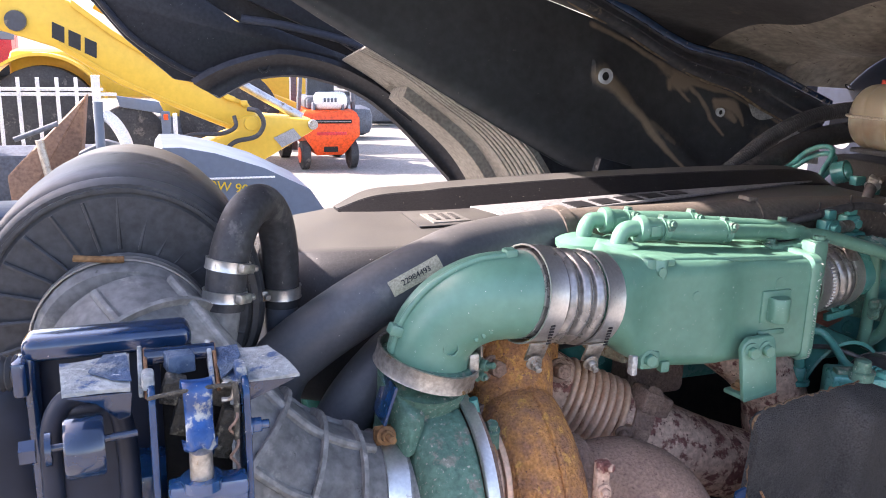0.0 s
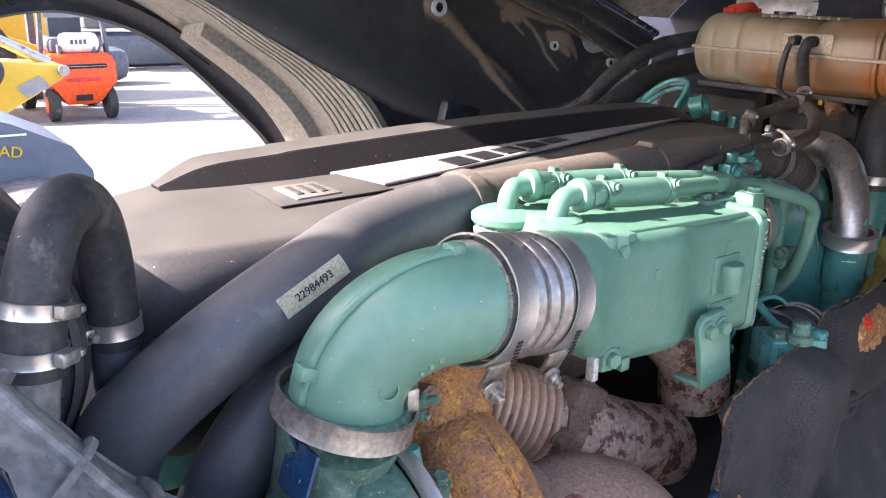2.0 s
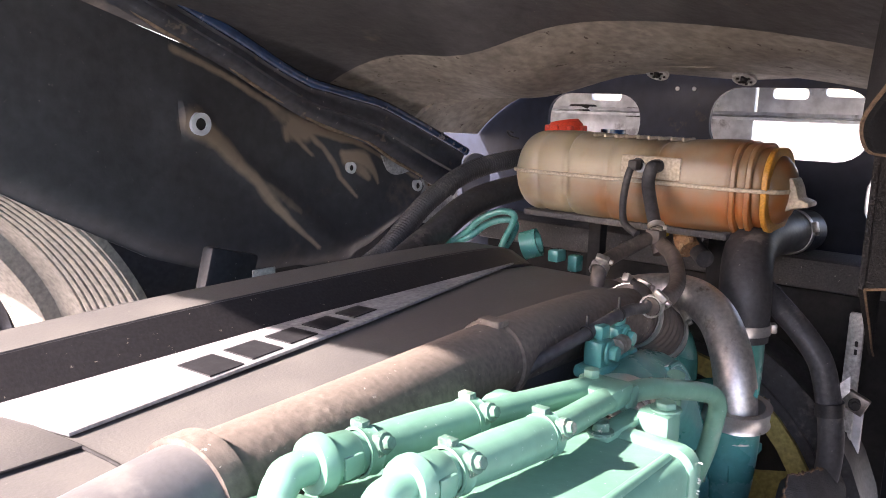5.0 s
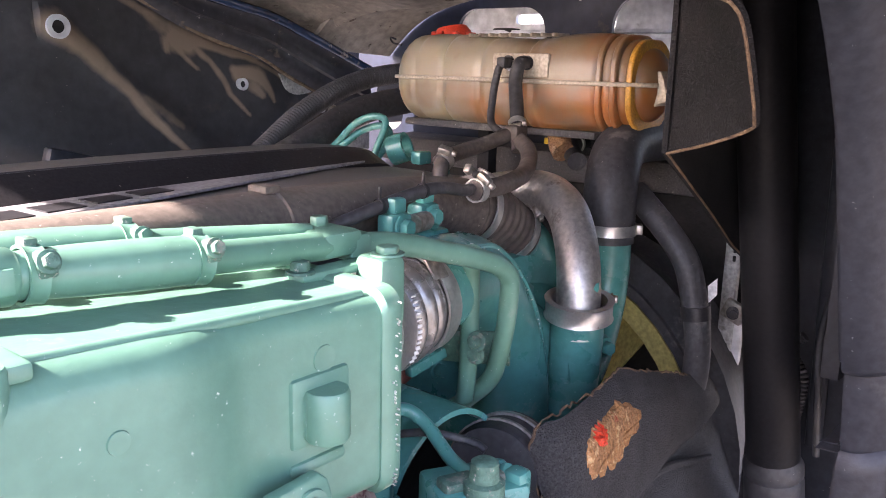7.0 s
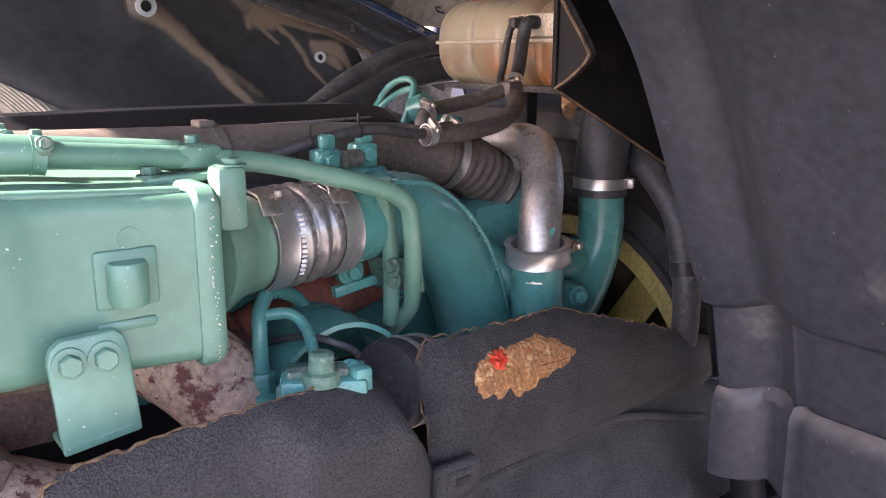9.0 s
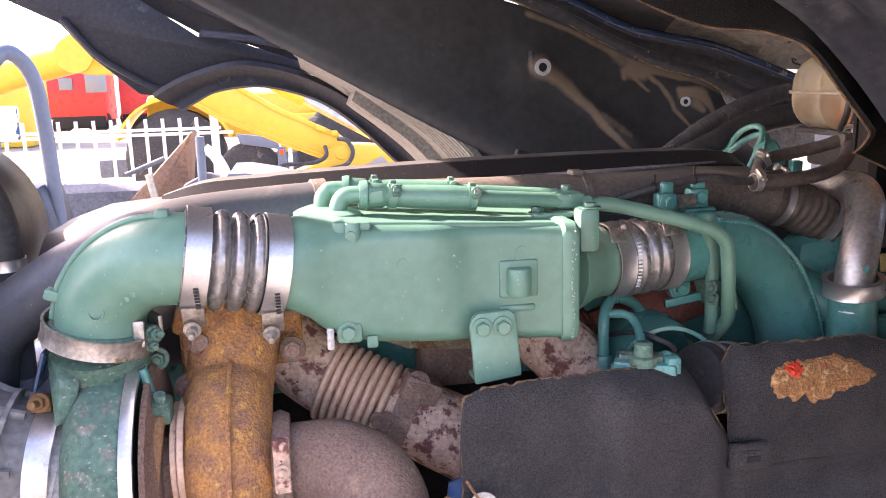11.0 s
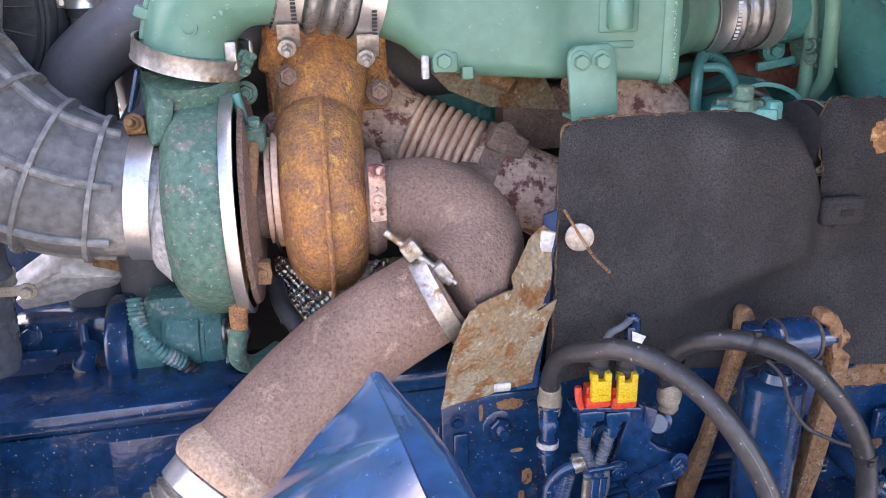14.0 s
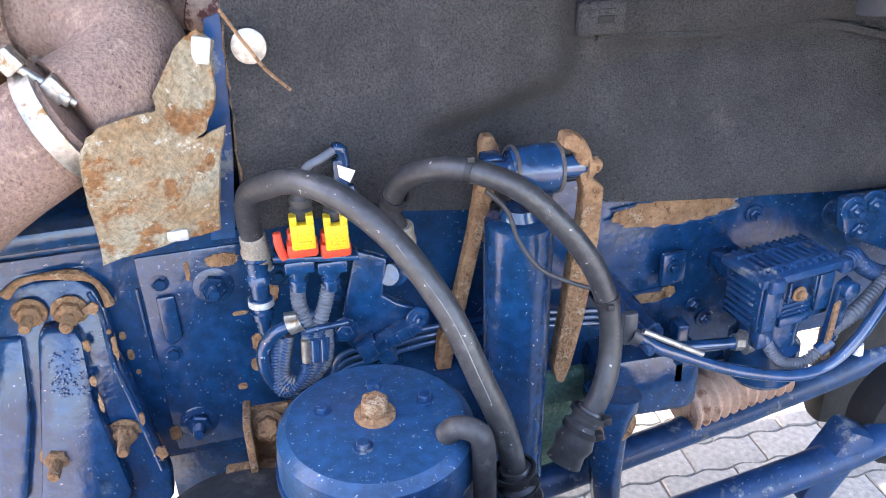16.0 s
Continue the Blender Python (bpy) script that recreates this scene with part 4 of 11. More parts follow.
skirt2 = [(-0.28, 1.93), (-0.5, 2.1), (-0.4, 2.4), (0.9, 2.2), (1.2, 1.86), (1.10, 1.60), (0.95, 1.66), (0.66, 1.72), (0.60, 1.755), (0.34, 1.86), (0.05, 1.99)]
cab.part("sill_panel", plate([(x, 2.56, z) for x, z in skirt2], (0, 0.03, 0), 0.006), "fender_black", "black lower cab panel")
cab.part("sill_filler", plate([(x, 2.535, z) for x, z in ((-0.02, 1.965), (0.083, 1.907), (0.20, 1.848), (0.285, 1.796), (0.335, 1.767), (0.43, 1.763), (0.52, 1.742), (0.62, 1.70), (0.60, 1.66), (0.30, 1.68), (0.05, 1.83), (-0.12, 1.93))], (0, 0.012, 0), 0.003), "fender_black", "black panel under the sill gap")
cab.part("sill_filler", plate([(x, 2.600, z) for x, z in ((-0.10, 2.06), (0.083, 1.921), (0.205, 1.861), (0.30, 1.806), (0.342, 1.781), (0.44, 1.777), (0.50, 1.752), (0.62, 1.705), (0.85, 1.62), (1.0, 1.80), (0.60, 1.95), (0.15, 2.20))], (0, 0.012, 0), 0.003), "fender_black", "black panel above the sill gap")
cab.part("sill_edge", tube([(0.30, 2.50, 1.81), (0.44, 2.46, 1.79), (0.66, 2.42, 1.735), (0.82, 2.38, 1.65)], 0.016, 10, 5, flat=0.5), "fender_black", "dark sill profile")
cab.part("skirt_rib", tube([(-0.10, 2.51, 1.86), (-0.02, 2.505, 1.76), (0.06, 2.505, 1.70), (0.16, 2.505, 1.645), (0.215, 2.51, 1.66)], 0.010, 8, 5), "fender_black")
cab.part("lip_plug", revolve([(0, 0.020), (0.006, 0.019), (0.006, 0.013), (0.002, 0.011), (0.002, 0)], (0.36, 2.49, 1.672), (0, -1, 0), 20), "fender_black", "round black plug")
cab.part("lip_bracket", plate([(0.78, 2.49, 1.62), (0.86, 2.49, 1.585), (0.83, 2.49, 1.50), (0.775, 2.49, 1.54)], (0, -0.015, 0), 0.003), "fender_black", "black liner bracket")
cab.part("bracket_screw", bolt((0.815, 2.475, 1.575), (0, -1, 0), 0.007, 0.005), "steel_dull")


NEAR = [(0.86, 1.80), (0.98, 1.765), (1.084, 1.716), (1.15, 1.66), (1.20, 1.605), (1.229, 1.564), (1.262, 1.50), (1.292, 1.44), (1.314, 1.393), (1.336, 1.352), (1.341, 1.346), (1.362, 1.337), (1.365, 1.332), (1.376, 1.29), (1.388, 1.242), (1.387, 1.239), (1.377, 1.234), (1.376, 1.230), (1.378, 1.15)]


def arch_near(u, v):
    x, z = along(NEAR, u)
    k = 0.022 * max(0, math.sin(v * math.pi * 4)) ** 3 - 0.03 * max(0, (v - 0.8) / 0.2)
    if u > 0.62 and v < 0.2:
        k -= 0.007 * min(1, (u - 0.62) / 0.02)
    return x + 0.8 * k, 0.60 - 0.45 * v, z + 0.5 * k


cab.part("near_wheel_arch_liner", sheet(arch_near, 60, 60, 0.01), "fender_black", "black moulded wheel-arch liner")


def arch_near_side(u, v):
    x, z = along(NEAR, u)
    return x + 0.75 * v * (0.2 + u), 0.605 + 0.02 * v, z + 0.5 * v * (1 - u) * 0.5


cab.part("near_inner_panel", sheet(arch_near_side, 40, 8, 0.02), "fender_black", "dark inner fender panel")
# felt flaps that hang beside the tank
SEAM = [(1.303, 0.787, 1.538), (1.276, 0.734, 1.553), (1.247, 0.685, 1.571), (1.234, 0.676, 1.582), (1.198, 0.670, 1.618), (1.164, 0.667, 1.655), (1.150, 0.670, 1.670), (1.145, 0.682, 1.678), (1.146, 0.727, 1.689), (1.13, 0.745, 1.696), (1.062, 0.747, 1.703), (0.985, 0.735, 1.727), (0.90, 0.70, 1.756)]


def flap_skin(u, v):
    q = spline(SEAM, 4)
    k = u * (len(q) - 1)
    a = q[int(k)] + (q[min(int(k) + 1, len(q) - 1)] - q[int(k)]) * (k - int(k))
    b = np.array((1.309, 0.790, 1.540 + 0.40 * min(1, u * 1.25)))
    p = a * (1 - v) + b * v
    return p[0], p[1] + 0.004 * math.sin(9 * u) * math.sin(math.pi * v), p[2]


cab.part("felt_flap", sheet(flap_skin, 48, 12, 0.006), "felt_dark", "black felt flap with a stitched edge")
cab.part("flap_seam", tube([(x - 0.002, y - 0.001, z) for x, y, z in SEAM], 0.0016, 6, 4), "felt_edge", "stitched brown edge")
LOWER = [(1.303, 0.787, 1.538), (1.414, 0.805, 1.491), (1.505, 0.819, 1.452), (1.595, 0.833, 1.412), (1.686, 0.848, 1.372), (1.80, 0.866, 1.33)]
cab.part("rear_felt_flap", plate([*LOWER, (1.80, 0.866, 1.86), (1.303, 0.787, 1.90)], (0.0, 0.006, 0)), "felt_dark", "black felt side flap")
cab.part("flap_seam", tube([(x, y - 0.001, z) for x, y, z in LOWER], 0.0016, 6, 3), "felt_edge", "frayed brown seam")
cab.part("tunnel_side_wall", plate([(1.50, 0.66, 1.84), (1.50, 0.66, 1.27), (2.12, 0.60, 1.27), (2.12, 0.60, 1.86)], (0.0, -0.02, 0)), "fender_black", "black inner side of the cab")

# dark sheet added where only darkness shows behind the tilt cylinder
cab.part("corner_dark_sheet", plate([(1.75, 0.82, 0.80), (1.75, 0.82, 2.00), (1.75, 0.20, 2.00), (1.75, 0.20, 0.60), (1.75, 0.68, 0.60)], (0.012, 0, 0), 0.003), "fender_black", "dark panel added to close the gap behind the tilt cylinder")

# ---- radiator side: fan shroud, fan, dark interior ----
rad = Thing("radiator", (2.05, 1.3, 0.7), "black radiator with fan shroud and a cream-yellow fan", "radiator")
FAN = V(1.80, 1.235, 0.95)
rad.part("shroud_ring", band(FAN + V(0.03, 0, 0), (1, 0, 0), 0.335, 0.10, 0.06, 0.01), "rubber", "black rubber shroud ring")
rad.part("shroud_bead", band(FAN + V(-0.02, 0, 0), (1, 0, 0), 0.345, 0.02, 0.012), "rubber", "rubber bead")
rad.part("fan_ring", band(FAN + V(0.02, 0, 0), (1, 0, 0), 0.288, 0.05, 0.036), "fan_yellow", "cream-yellow plastic fan ring")
for k in range(9):
    a = 2 * math.pi * k / 9
    m = Matrix.Translation((1.845, 1.235, 0.95)) @ Matrix.Rotation(a, 4, "X")
    b = sheet(lambda u, v: ((v - 0.5) * 0.05, -0.045 + 0.09 * v + 0.02 * u, 0.07 + 0.24 * u), 6, 3, 0.004)
    b.transform(m)
    rad.part("fan_blade", b, "fan_yellow", "cream-yellow fan blade")
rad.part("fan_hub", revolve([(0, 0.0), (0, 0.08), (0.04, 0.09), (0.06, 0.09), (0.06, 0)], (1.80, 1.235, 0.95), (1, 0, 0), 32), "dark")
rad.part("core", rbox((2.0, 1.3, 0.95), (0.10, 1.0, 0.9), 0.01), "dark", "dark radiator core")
rad.part("top_tank", rbox((1.98, 1.3, 1.43), (0.13, 1.02, 0.06), 0.012), "plastic", "black plastic radiator top tank")
rad.part("side_post", rbox((1.862, 0.909, 1.235), (0.012, 0.026, 0.30), 0.003), "alu", "bare metal side post with slots")
rad.part("lower_post", rbox((1.868, 0.899, 1.10), (0.012, 0.034, 0.26), 0.003), "front_pale", "pale blue-grey lower post")
# slots are near-black blocks, coloured as the shade in them
for z in (1.33, 1.315, 1.16, 1.145, 1.08):
    rad.part("post_slot", rbox((1.857, 0.905, z), (0.006, 0.005, 0.010), 0.001), "dark")
rad.part("post_bracket", rbox((1.852, 0.894, 1.225), (0.014, 0.040, 0.034), 0.003, Matrix.Rotation(0.4, 4, "X")), "steel_dull", "zinc bracket with a bolt")
rad.part("bracket_bolt", bolt((1.844, 0.893, 1.224), (-1, -0.4, 0), 0.008, 0.008), "rubber")

# cab tilt strut beside the radiator
strut = Thing("cab_tilt_cylinder", (1.62, 0.775, 0.93), "black hydraulic tilt cylinder standing upright", "hydraulic cylinder")
TILT, FOOT = (-0.128, 0.085, 1), V(1.650, 0.742, 1.06)
strut.part("cylinder", revolve([(0, 0.0), (0, 0.036), (0.03, 0.037), (0.95, 0.037), (0.95, 0)], FOOT, TILT, 32), "cylinder_black", "satin black cylinder tube")
strut.part("end_cap", revolve([(0, 0.0), (0, 0.037), (0.01, 0.042), (0.05, 0.042), (0.056, 0.039), (0.060, 0.042), (0.075, 0.042), (0.085, 0.037), (0.085, 0)], FOOT - V(*TILT) * 0.06, TILT, 32), "rubber", "black ribbed end cap")
strut.part("rod", revolve([(0, 0.0), (0, 0.024), (0.12, 0.024), (0.12, 0)], FOOT - V(*TILT) * 0.16, TILT, 20), "cylinder_black", "black lower rod")
strut.part("foot", rbox((1.70, 0.735, 0.93), (0.15, 0.05, 0.05), 0.006), "cylinder_black", "black mounting foot")
# pale tube drawn as the highlight along the cylinder's right edge
strut.part("edge_highlight", tube([FOOT + V(*TILT) * k + V(0.031, -0.024, 0) for k in (0.02, 0.20, 0.42, 0.66)], 0.0045, 10, 4), "steel_dull", "thin bright tube drawn as the highlight on the cylinder's edge")

# support bar, tag and cable clutter in the dark corner behind the cylinder
duct = Thing("side_support_bar", (1.70, 0.87, 1.1), "dull dark grey bent bar beside the fan shroud", "support bar")
duct.part("bar", tube([(1.72, 1.03, 1.43), (1.70, 0.990, 1.405), (1.70, 0.953, 1.370), (1.70, 0.922, 1.330), (1.70, 0.905, 1.276), (1.70, 0.893, 1.214), (1.70, 0.892, 1.150), (1.70, 0.905, 1.08)], 0.021, 18, 7, flat=0.7), "rubber", "dull dark grey flat bar")
duct.part("clip", band((1.70, 0.900, 1.255), (0, 0.15, 1), 0.020, 0.022, 0.003), "letters", "black strap")
duct.part("white_tag", plate([(1.720, 0.893, 1.295), (1.720, 0.879, 1.310), (1.720, 0.877, 1.284), (1.720, 0.890, 1.267)], (0.001, 0, 0)), "white", "small white tag")
cab.part("edge_clip", bolt((1.70, 0.769, 1.256), (-0.8, -0.6, 0), 0.008, 0.014), "steel_dull", "zinc bolt at the panel's edge")
# pale plate standing in for daylight through a gap in the corner
cab.part("corner_daylight", rbox((1.716, 0.781, 1.313), (0.02, 0.008, 0.034), 0.002), "alu", "pale plate drawn as daylight in the corner gap")
cab.part("corner_cable", tube([(1.70, 0.735, 1.255, 0.007), (1.70, 0.752, 1.236, 0.007), (1.705, 0.745, 1.214, 0.007), (1.70, 0.73, 1.19, 0.007), (1.70, 0.735, 1.12, 0.007)], 0.007, 12, 6, wave=(0.006, 0.001)), "rubber", "corrugated black cable")
cab.part("corner_cable", tube([(1.69, 0.70, 1.34), (1.70, 0.715, 1.26), (1.695, 0.708, 1.18), (1.70, 0.70, 1.08)], 0.005, 10, 6), "rubber", "thin black cable")
cab.part("inner_post", rbox((1.70, 0.715, 1.45), (0.022, 0.022, 0.75), 0.006, Matrix.Rotation(-0.1, 4, "Y")), "fender_black", "black inner post")


# ---- engine: block body behind everything ----
block = Thing("engine_block", (0.8, 1.3, 0.5), "near-black engine block with a teal head under the covers", "engine")
block.part("block_casting", rbox((0.80, 1.33, 0.90), (1.25, 0.42, 0.75), 0.03), "dark", "near-black block casting")
block.part("engine_mount", rbox((0.95, 1.29, 0.62), (0.30, 1.12, 0.14), 0.02), "blue", "blue engine cross-member")
block.part("gearbox", join(rbox((-0.25, 1.33, 0.86), (0.95, 0.46, 0.52), 0.08), revolve([(0, 0.0), (0, 0.30), (0.10, 0.31), (0.14, 0.27), (0.14, 0)], (0.08, 1.33, 0.90), (1, 0, 0), 40)), "blue_dusty", "grimy gearbox behind the engine")
block.part("cylinder_head", rbox((0.82, 1.30, 1.25), (1.22, 0.42, 0.20), 0.02), "teal", "teal painted cylinder head")
block.part("front_casing", rbox((1.50, 1.28, 1.15), (0.16, 0.42, 0.42), 0.03), "teal", "teal painted timing casing")
for k in range(6):
    block.part("head_bolt", bolt((0.35 + 0.19 * k, 1.09, 1.22), (0, -1, 0), 0.010, 0.010), "teal")

# ---- valve cover ----
cover = Thing("valve_cover", (0.8, 1.27, 1.3), "dusty black plastic engine cover with a silver trim strip", "engine cover")
sec = []
for x, cy, hy, zt, zb, r in ((0.165, 1.20, 0.10, 1.40, 1.22, 0.07), (0.185, 1.215, 0.145, 1.432, 1.20, 0.075), (0.24, 1.225, 0.175, 1.447, 1.20, 0.055), (0.33, 1.235, 0.19, 1.450, 1.22, 0.035), (0.60, 1.24, 0.195, 1.449, 1.25, 0.026), (1.0, 1.255, 0.195, 1.457, 1.28, 0.026), (1.32, 1.28, 0.18, 1.467, 1.30, 0.03), (1.46, 1.30, 0.16, 1.460, 1.31, 0.04), (1.50, 1.31, 0.12, 1.42, 1.33, 0.04)):
    sec.append(roundrect(x, cy, (zt + zb) / 2, hy, (zt - zb) / 2, r, 8))
cover.part("cover_shell", loft(sec), "cover_plastic", "dusty black textured plastic shell")


# raised ridge along the far edge: a sloped black wall with a dusty top
RIDGE_FOOT = [(0.325, 1.346, 1.449), (0.40, 1.330, 1.447), (0.51, 1.320, 1.446), (0.575, 1.325, 1.447), (0.95, 1.341, 1.455), (1.40, 1.338, 1.468), (1.48, 1.336, 1.450)]
RIDGE_TOP = [(0.325, 1.352, 1.4535), (0.40, 1.366, 1.472), (0.51, 1.372, 1.477), (0.575, 1.374, 1.481), (0.95, 1.382, 1.491), (1.40, 1.380, 1.490), (1.48, 1.368, 1.462)]
wall_secs, top_secs = [], []
for f, t in zip(spline(RIDGE_FOOT, 5), spline(RIDGE_TOP, 5)):
    back = min(0.075, 0.02 + 0.5 * max(0.0, t[0] - 0.30))
    wall_secs.append([(f[0], f[1], f[2] - 0.02), tuple(f), tuple(t), (t[0], t[1] + back, t[2] - 0.002), (t[0], t[1] + back + 0.004, 1.38)])
    top_secs.append([(t[0], t[1] + 0.001, t[2] - 0.001), (t[0], t[1] + 0.003, t[2] + 0.0015), (t[0], t[1] + back, t[2] + 0.001), (t[0], t[1] + back + 0.003, t[2] - 0.006)])
cover.part("ridge", loft(wall_secs), "ridge_black", "satin black sloped wall of the raised ridge", angle=25)
cover.part("ridge_top", loft(top_secs), "cover_plastic", "dusty top of the ridge", angle=25)
cover.part("trim_strip", plate([(0.603, 1.216, 1.4505), (0.572, 1.322, 1.4505), (0.95, 1.337, 1.4595), (1.401, 1.332, 1.4705), (1.0, 1.268, 1.4605)], (0, 0, 0.004), 0.001), "strip", "brushed silver trim strip tapering to a point")
# dark brand letters as plain blocks
for k in range(5):
    x0, y0 = 0.755 + 0.060 * k, 1.240 + 0.0115 * k
    w, d = 0.046, 0.058 - 0.005 * k
    z0 = 1.4550 + 0.025 * (x0 - 0.6)
    cover.part("letter_block", plate([(x0, y0, z0), (x0 + w, y0 + 0.007, z0 + 0.0004), (x0 + w - 0.004, y0 + d, z0 + 0.0004), (x0 - 0.004, y0 + d - 0.007, z0)], (0, 0, 0.0014)), "letters", "dark plain block in place of a brand letter")
cover.part("badge_field", plate([(0.425, 1.18, 1.4515), (0.60, 1.187, 1.4515), (0.585, 1.31, 1.4515), (0.43, 1.30, 1.4515)], (0, 0, 0.0022), 0.0008), "cover_plastic", "raised panel of the cover")
cover.part("badge_plate", plate([(0.455, 1.195, 1.4535), (0.525, 1.20, 1.4535), (0.52, 1.275, 1.4535), (0.455, 1.27, 1.4535)], (0, 0, 0.0025), 0.0008), "badge", "small dull silver badge")
for k in range(3):
    cover.part("badge_bar", rbox((0.470 + 0.018 * k, 1.235, 1.4568), (0.009, 0.045, 0.0018), 0.0004), "plastic", "dark bar on the badge")
cover.part("cover_seam", tube([(0.605, 1.08, 1.4505), (0.60, 1.19, 1.4515), (0.58, 1.33, 1.4510)], 0.0016, 8, 3), "dark")
cover.part("cover_lug", rbox((0.63, 1.075, 1.437), (0.07, 0.03, 0.022), 0.006), "plastic", "moulded lug at the cover's edge")

# ---- big black charge pipes ----
pipe = Thing("charge_pipe", (0.16, 0.95, 0.95), "satin black charge-air pipe running along the engine cover", "pipe")
pipe.part("lower_pipe", tube([(0.128, 0.965, 0.98), (0.130, 0.96, 1.17), (0.136, 0.957, 1.27), (0.152, 0.952, 1.322), (0.182, 0.948, 1.352), (0.225, 0.945, 1.382), (0.27, 0.943, 1.409), (0.32, 0.946, 1.432), (0.37, 0.957, 1.448), (0.42, 0.980, 1.457), (0.50, 1.006, 1.461), (0.59, 1.028, 1.463)], 0.0425, 32, 6), "pipe_black", "satin black smooth pipe")
pipe.part("upper_pipe", tube([(0.585, 1.027, 1.462), (0.75, 1.054, 1.456), (0.9, 1.080, 1.451), (1.05, 1.102, 1.447), (1.2, 1.114, 1.443), (1.31, 1.120, 1.437), (1.405, 1.116, 1.424)], 0.0425, 28, 6), "pipe_brown", "dust-covered brown-black pipe")
pipe.part("pipe_collar", band((1.03, 1.099, 1.4475), (1, 0.12, -0.03), 0.0425, 0.012, 0.004), "pipe_brown", "raised rusty-edged collar")
pipe.part("collar_tab", rbox((1.022, 1.094, 1.493), (0.02, 0.03, 0.008), 0.002), "pipe_brown")
pipe.part("pipe_shoulder", band((0.600, 1.030, 1.463), (1, 0.16, 0.01), 0.0415, 0.02, 0.005), "pipe_brown", "stepped shoulder of the pipe")
lab_r = V(0.100, 0.010, 0.044).normalized()
lab_n = V(-0.15, -0.985, 0.30)
lab_n = (lab_n - lab_r * lab_n.dot(lab_r)).normalized()
lab_u = lab_n.cross(lab_r)


def label_patch(w, h, off, corner=0.003):
    """A sticker bent round the pipe."""
    def f(u, v):
        a = (v - 0.5) * h / 0.0425
        c = lab_c - lab_n * 0.0425
        return c + lab_r * ((u - 0.5) * w) + (lab_n * math.cos(a) + lab_u * math.sin(a)) * (0.0425 + off)
    return sheet(f, 8, 8, 0.0006)


lab_c = V(0.318, 0.9455, 1.431) + lab_r * 0.014 + lab_n * 0.0425
pl = pipe.part("part_label", label_patch(0.078, 0.021, 0.0012), "label", "cream part-number sticker")
tx = part("part_number", text_bm("22984493", 0.0112, lab_c + lab_n * 0.0022, lab_r, lab_u), "letters", pl, "printed part number 22984493")

pipe2 = Thing("lower_charge_pipe", (0.24, 0.92, 0.95), "second satin black pipe below the charge pipe", "pipe")
pipe2.part("pipe", tube([(0.21, 0.935, 0.98), (0.212, 0.935, 1.14), (0.235, 0.937, 1.24), (0.30, 0.946, 1.315), (0.38, 0.965, 1.362), (0.48, 0.995, 1.388), (0.60, 1.02, 1.394), (0.78, 1.05, 1.394)], 0.040, 26, 8), "pipe_black")

# ribbed hose and green stub at the front end of the charge pipe
front_hose = Thing("charge_pipe_hose", (1.42, 1.13, 1.30), "ribbed brown rubber hose clamped between pipe and engine", "hose")
front_hose.part("hose", tube([(1.385, 1.117, 1.430), (1.42, 1.116, 1.420), (1.46, 1.116, 1.400), (1.505, 1.115, 1.372)], 0.045, 26, 6, wave=(0.016, 0.0012)), "rubber_brown")
hose_clamp(front_hose, "hose_clamp", (1.402, 1.117, 1.426), (1, 0, -0.3), 0.0465, 0.014, (0.1, -0.3, 1))
hose_clamp(front_hose, "hose_clamp", (1.492, 1.115, 1.381), (1, 0, -0.6), 0.0465, 0.014, (0.3, -0.7, 0.6))
front_hose.part("stub", tube([(1.495, 1.115, 1.378), (1.54, 1.115, 1.345), (1.565, 1.12, 1.29), (1.57, 1.14, 1.22)], 0.044, 24, 6), "teal", "teal painted stub pipe")

# ---- elbow from the compressor to the cooler box ----
elbow = Thing("outlet_elbow", (0.32, 0.84, 1.34), "green painted cast elbow from the compressor outlet", "pipe elbow")
ELBOW = [(0.321, 0.835, 1.345, 0.053), (0.323, 0.835, 1.372, 0.053), (0.333, 0.832, 1.401, 0.0535), (0.354, 0.824, 1.426, 0.054), (0.384, 0.813, 1.443, 0.055), (0.420, 0.805, 1.4475, 0.0555), (0.462, 0.804, 1.4445, 0.0555)]
elbow.part("elbow_casting", tube(ELBOW, 0.056, 36, 8), "green", "smooth green painted casting")
elbow.part("top_nub", rbox((0.413, 0.798, 1.500), (0.016, 0.018, 0.018), 0.003), "green", "square cast nub")
elbow.part("side_nub", rbox((0.276, 0.822, 1.409), (0.020, 0.018, 0.014), 0.003, Matrix.Rotation(0.4, 4, "Y")), "green", "square cast nub")
elbow.part("cast_ring", band((0.332, 0.7795, 1.394), (-0.15, -1, 0.1), 0.008, 0.004, 0.0015), "green", "raised round casting mark")
for k in range(11):
    x = 0.362 + 0.0078 * k + (0.012 if k > 7 else 0)
    cz = float(np.interp(x, [p[0] for p in ELBOW], [p[2] for p in ELBOW])) - 0.026 + 0.0012 * k
    cy = float(np.interp(x, [p[0] for p in ELBOW], [p[1] for p in ELBOW])) - 0.0482
    elbow.part("cast_mark", rbox((x, cy, cz), (0.0048, 0.003, 0.0075 if k % 3 else 0.0045), 0.001, Matrix.Rotation(-0.35, 4, "Y")), "green", "raised cast character")
elbow.part("part_line", tube([(p[0] - 0.6 * p[3] * (1 - i / 6), p[1] - 0.25 * p[3], p[2] + p[3] * (0.3 + 0.66 * i / 6)) for i, p in enumerate(ELBOW)][1:6], 0.0022, 8, 6), "green", "raised casting line")
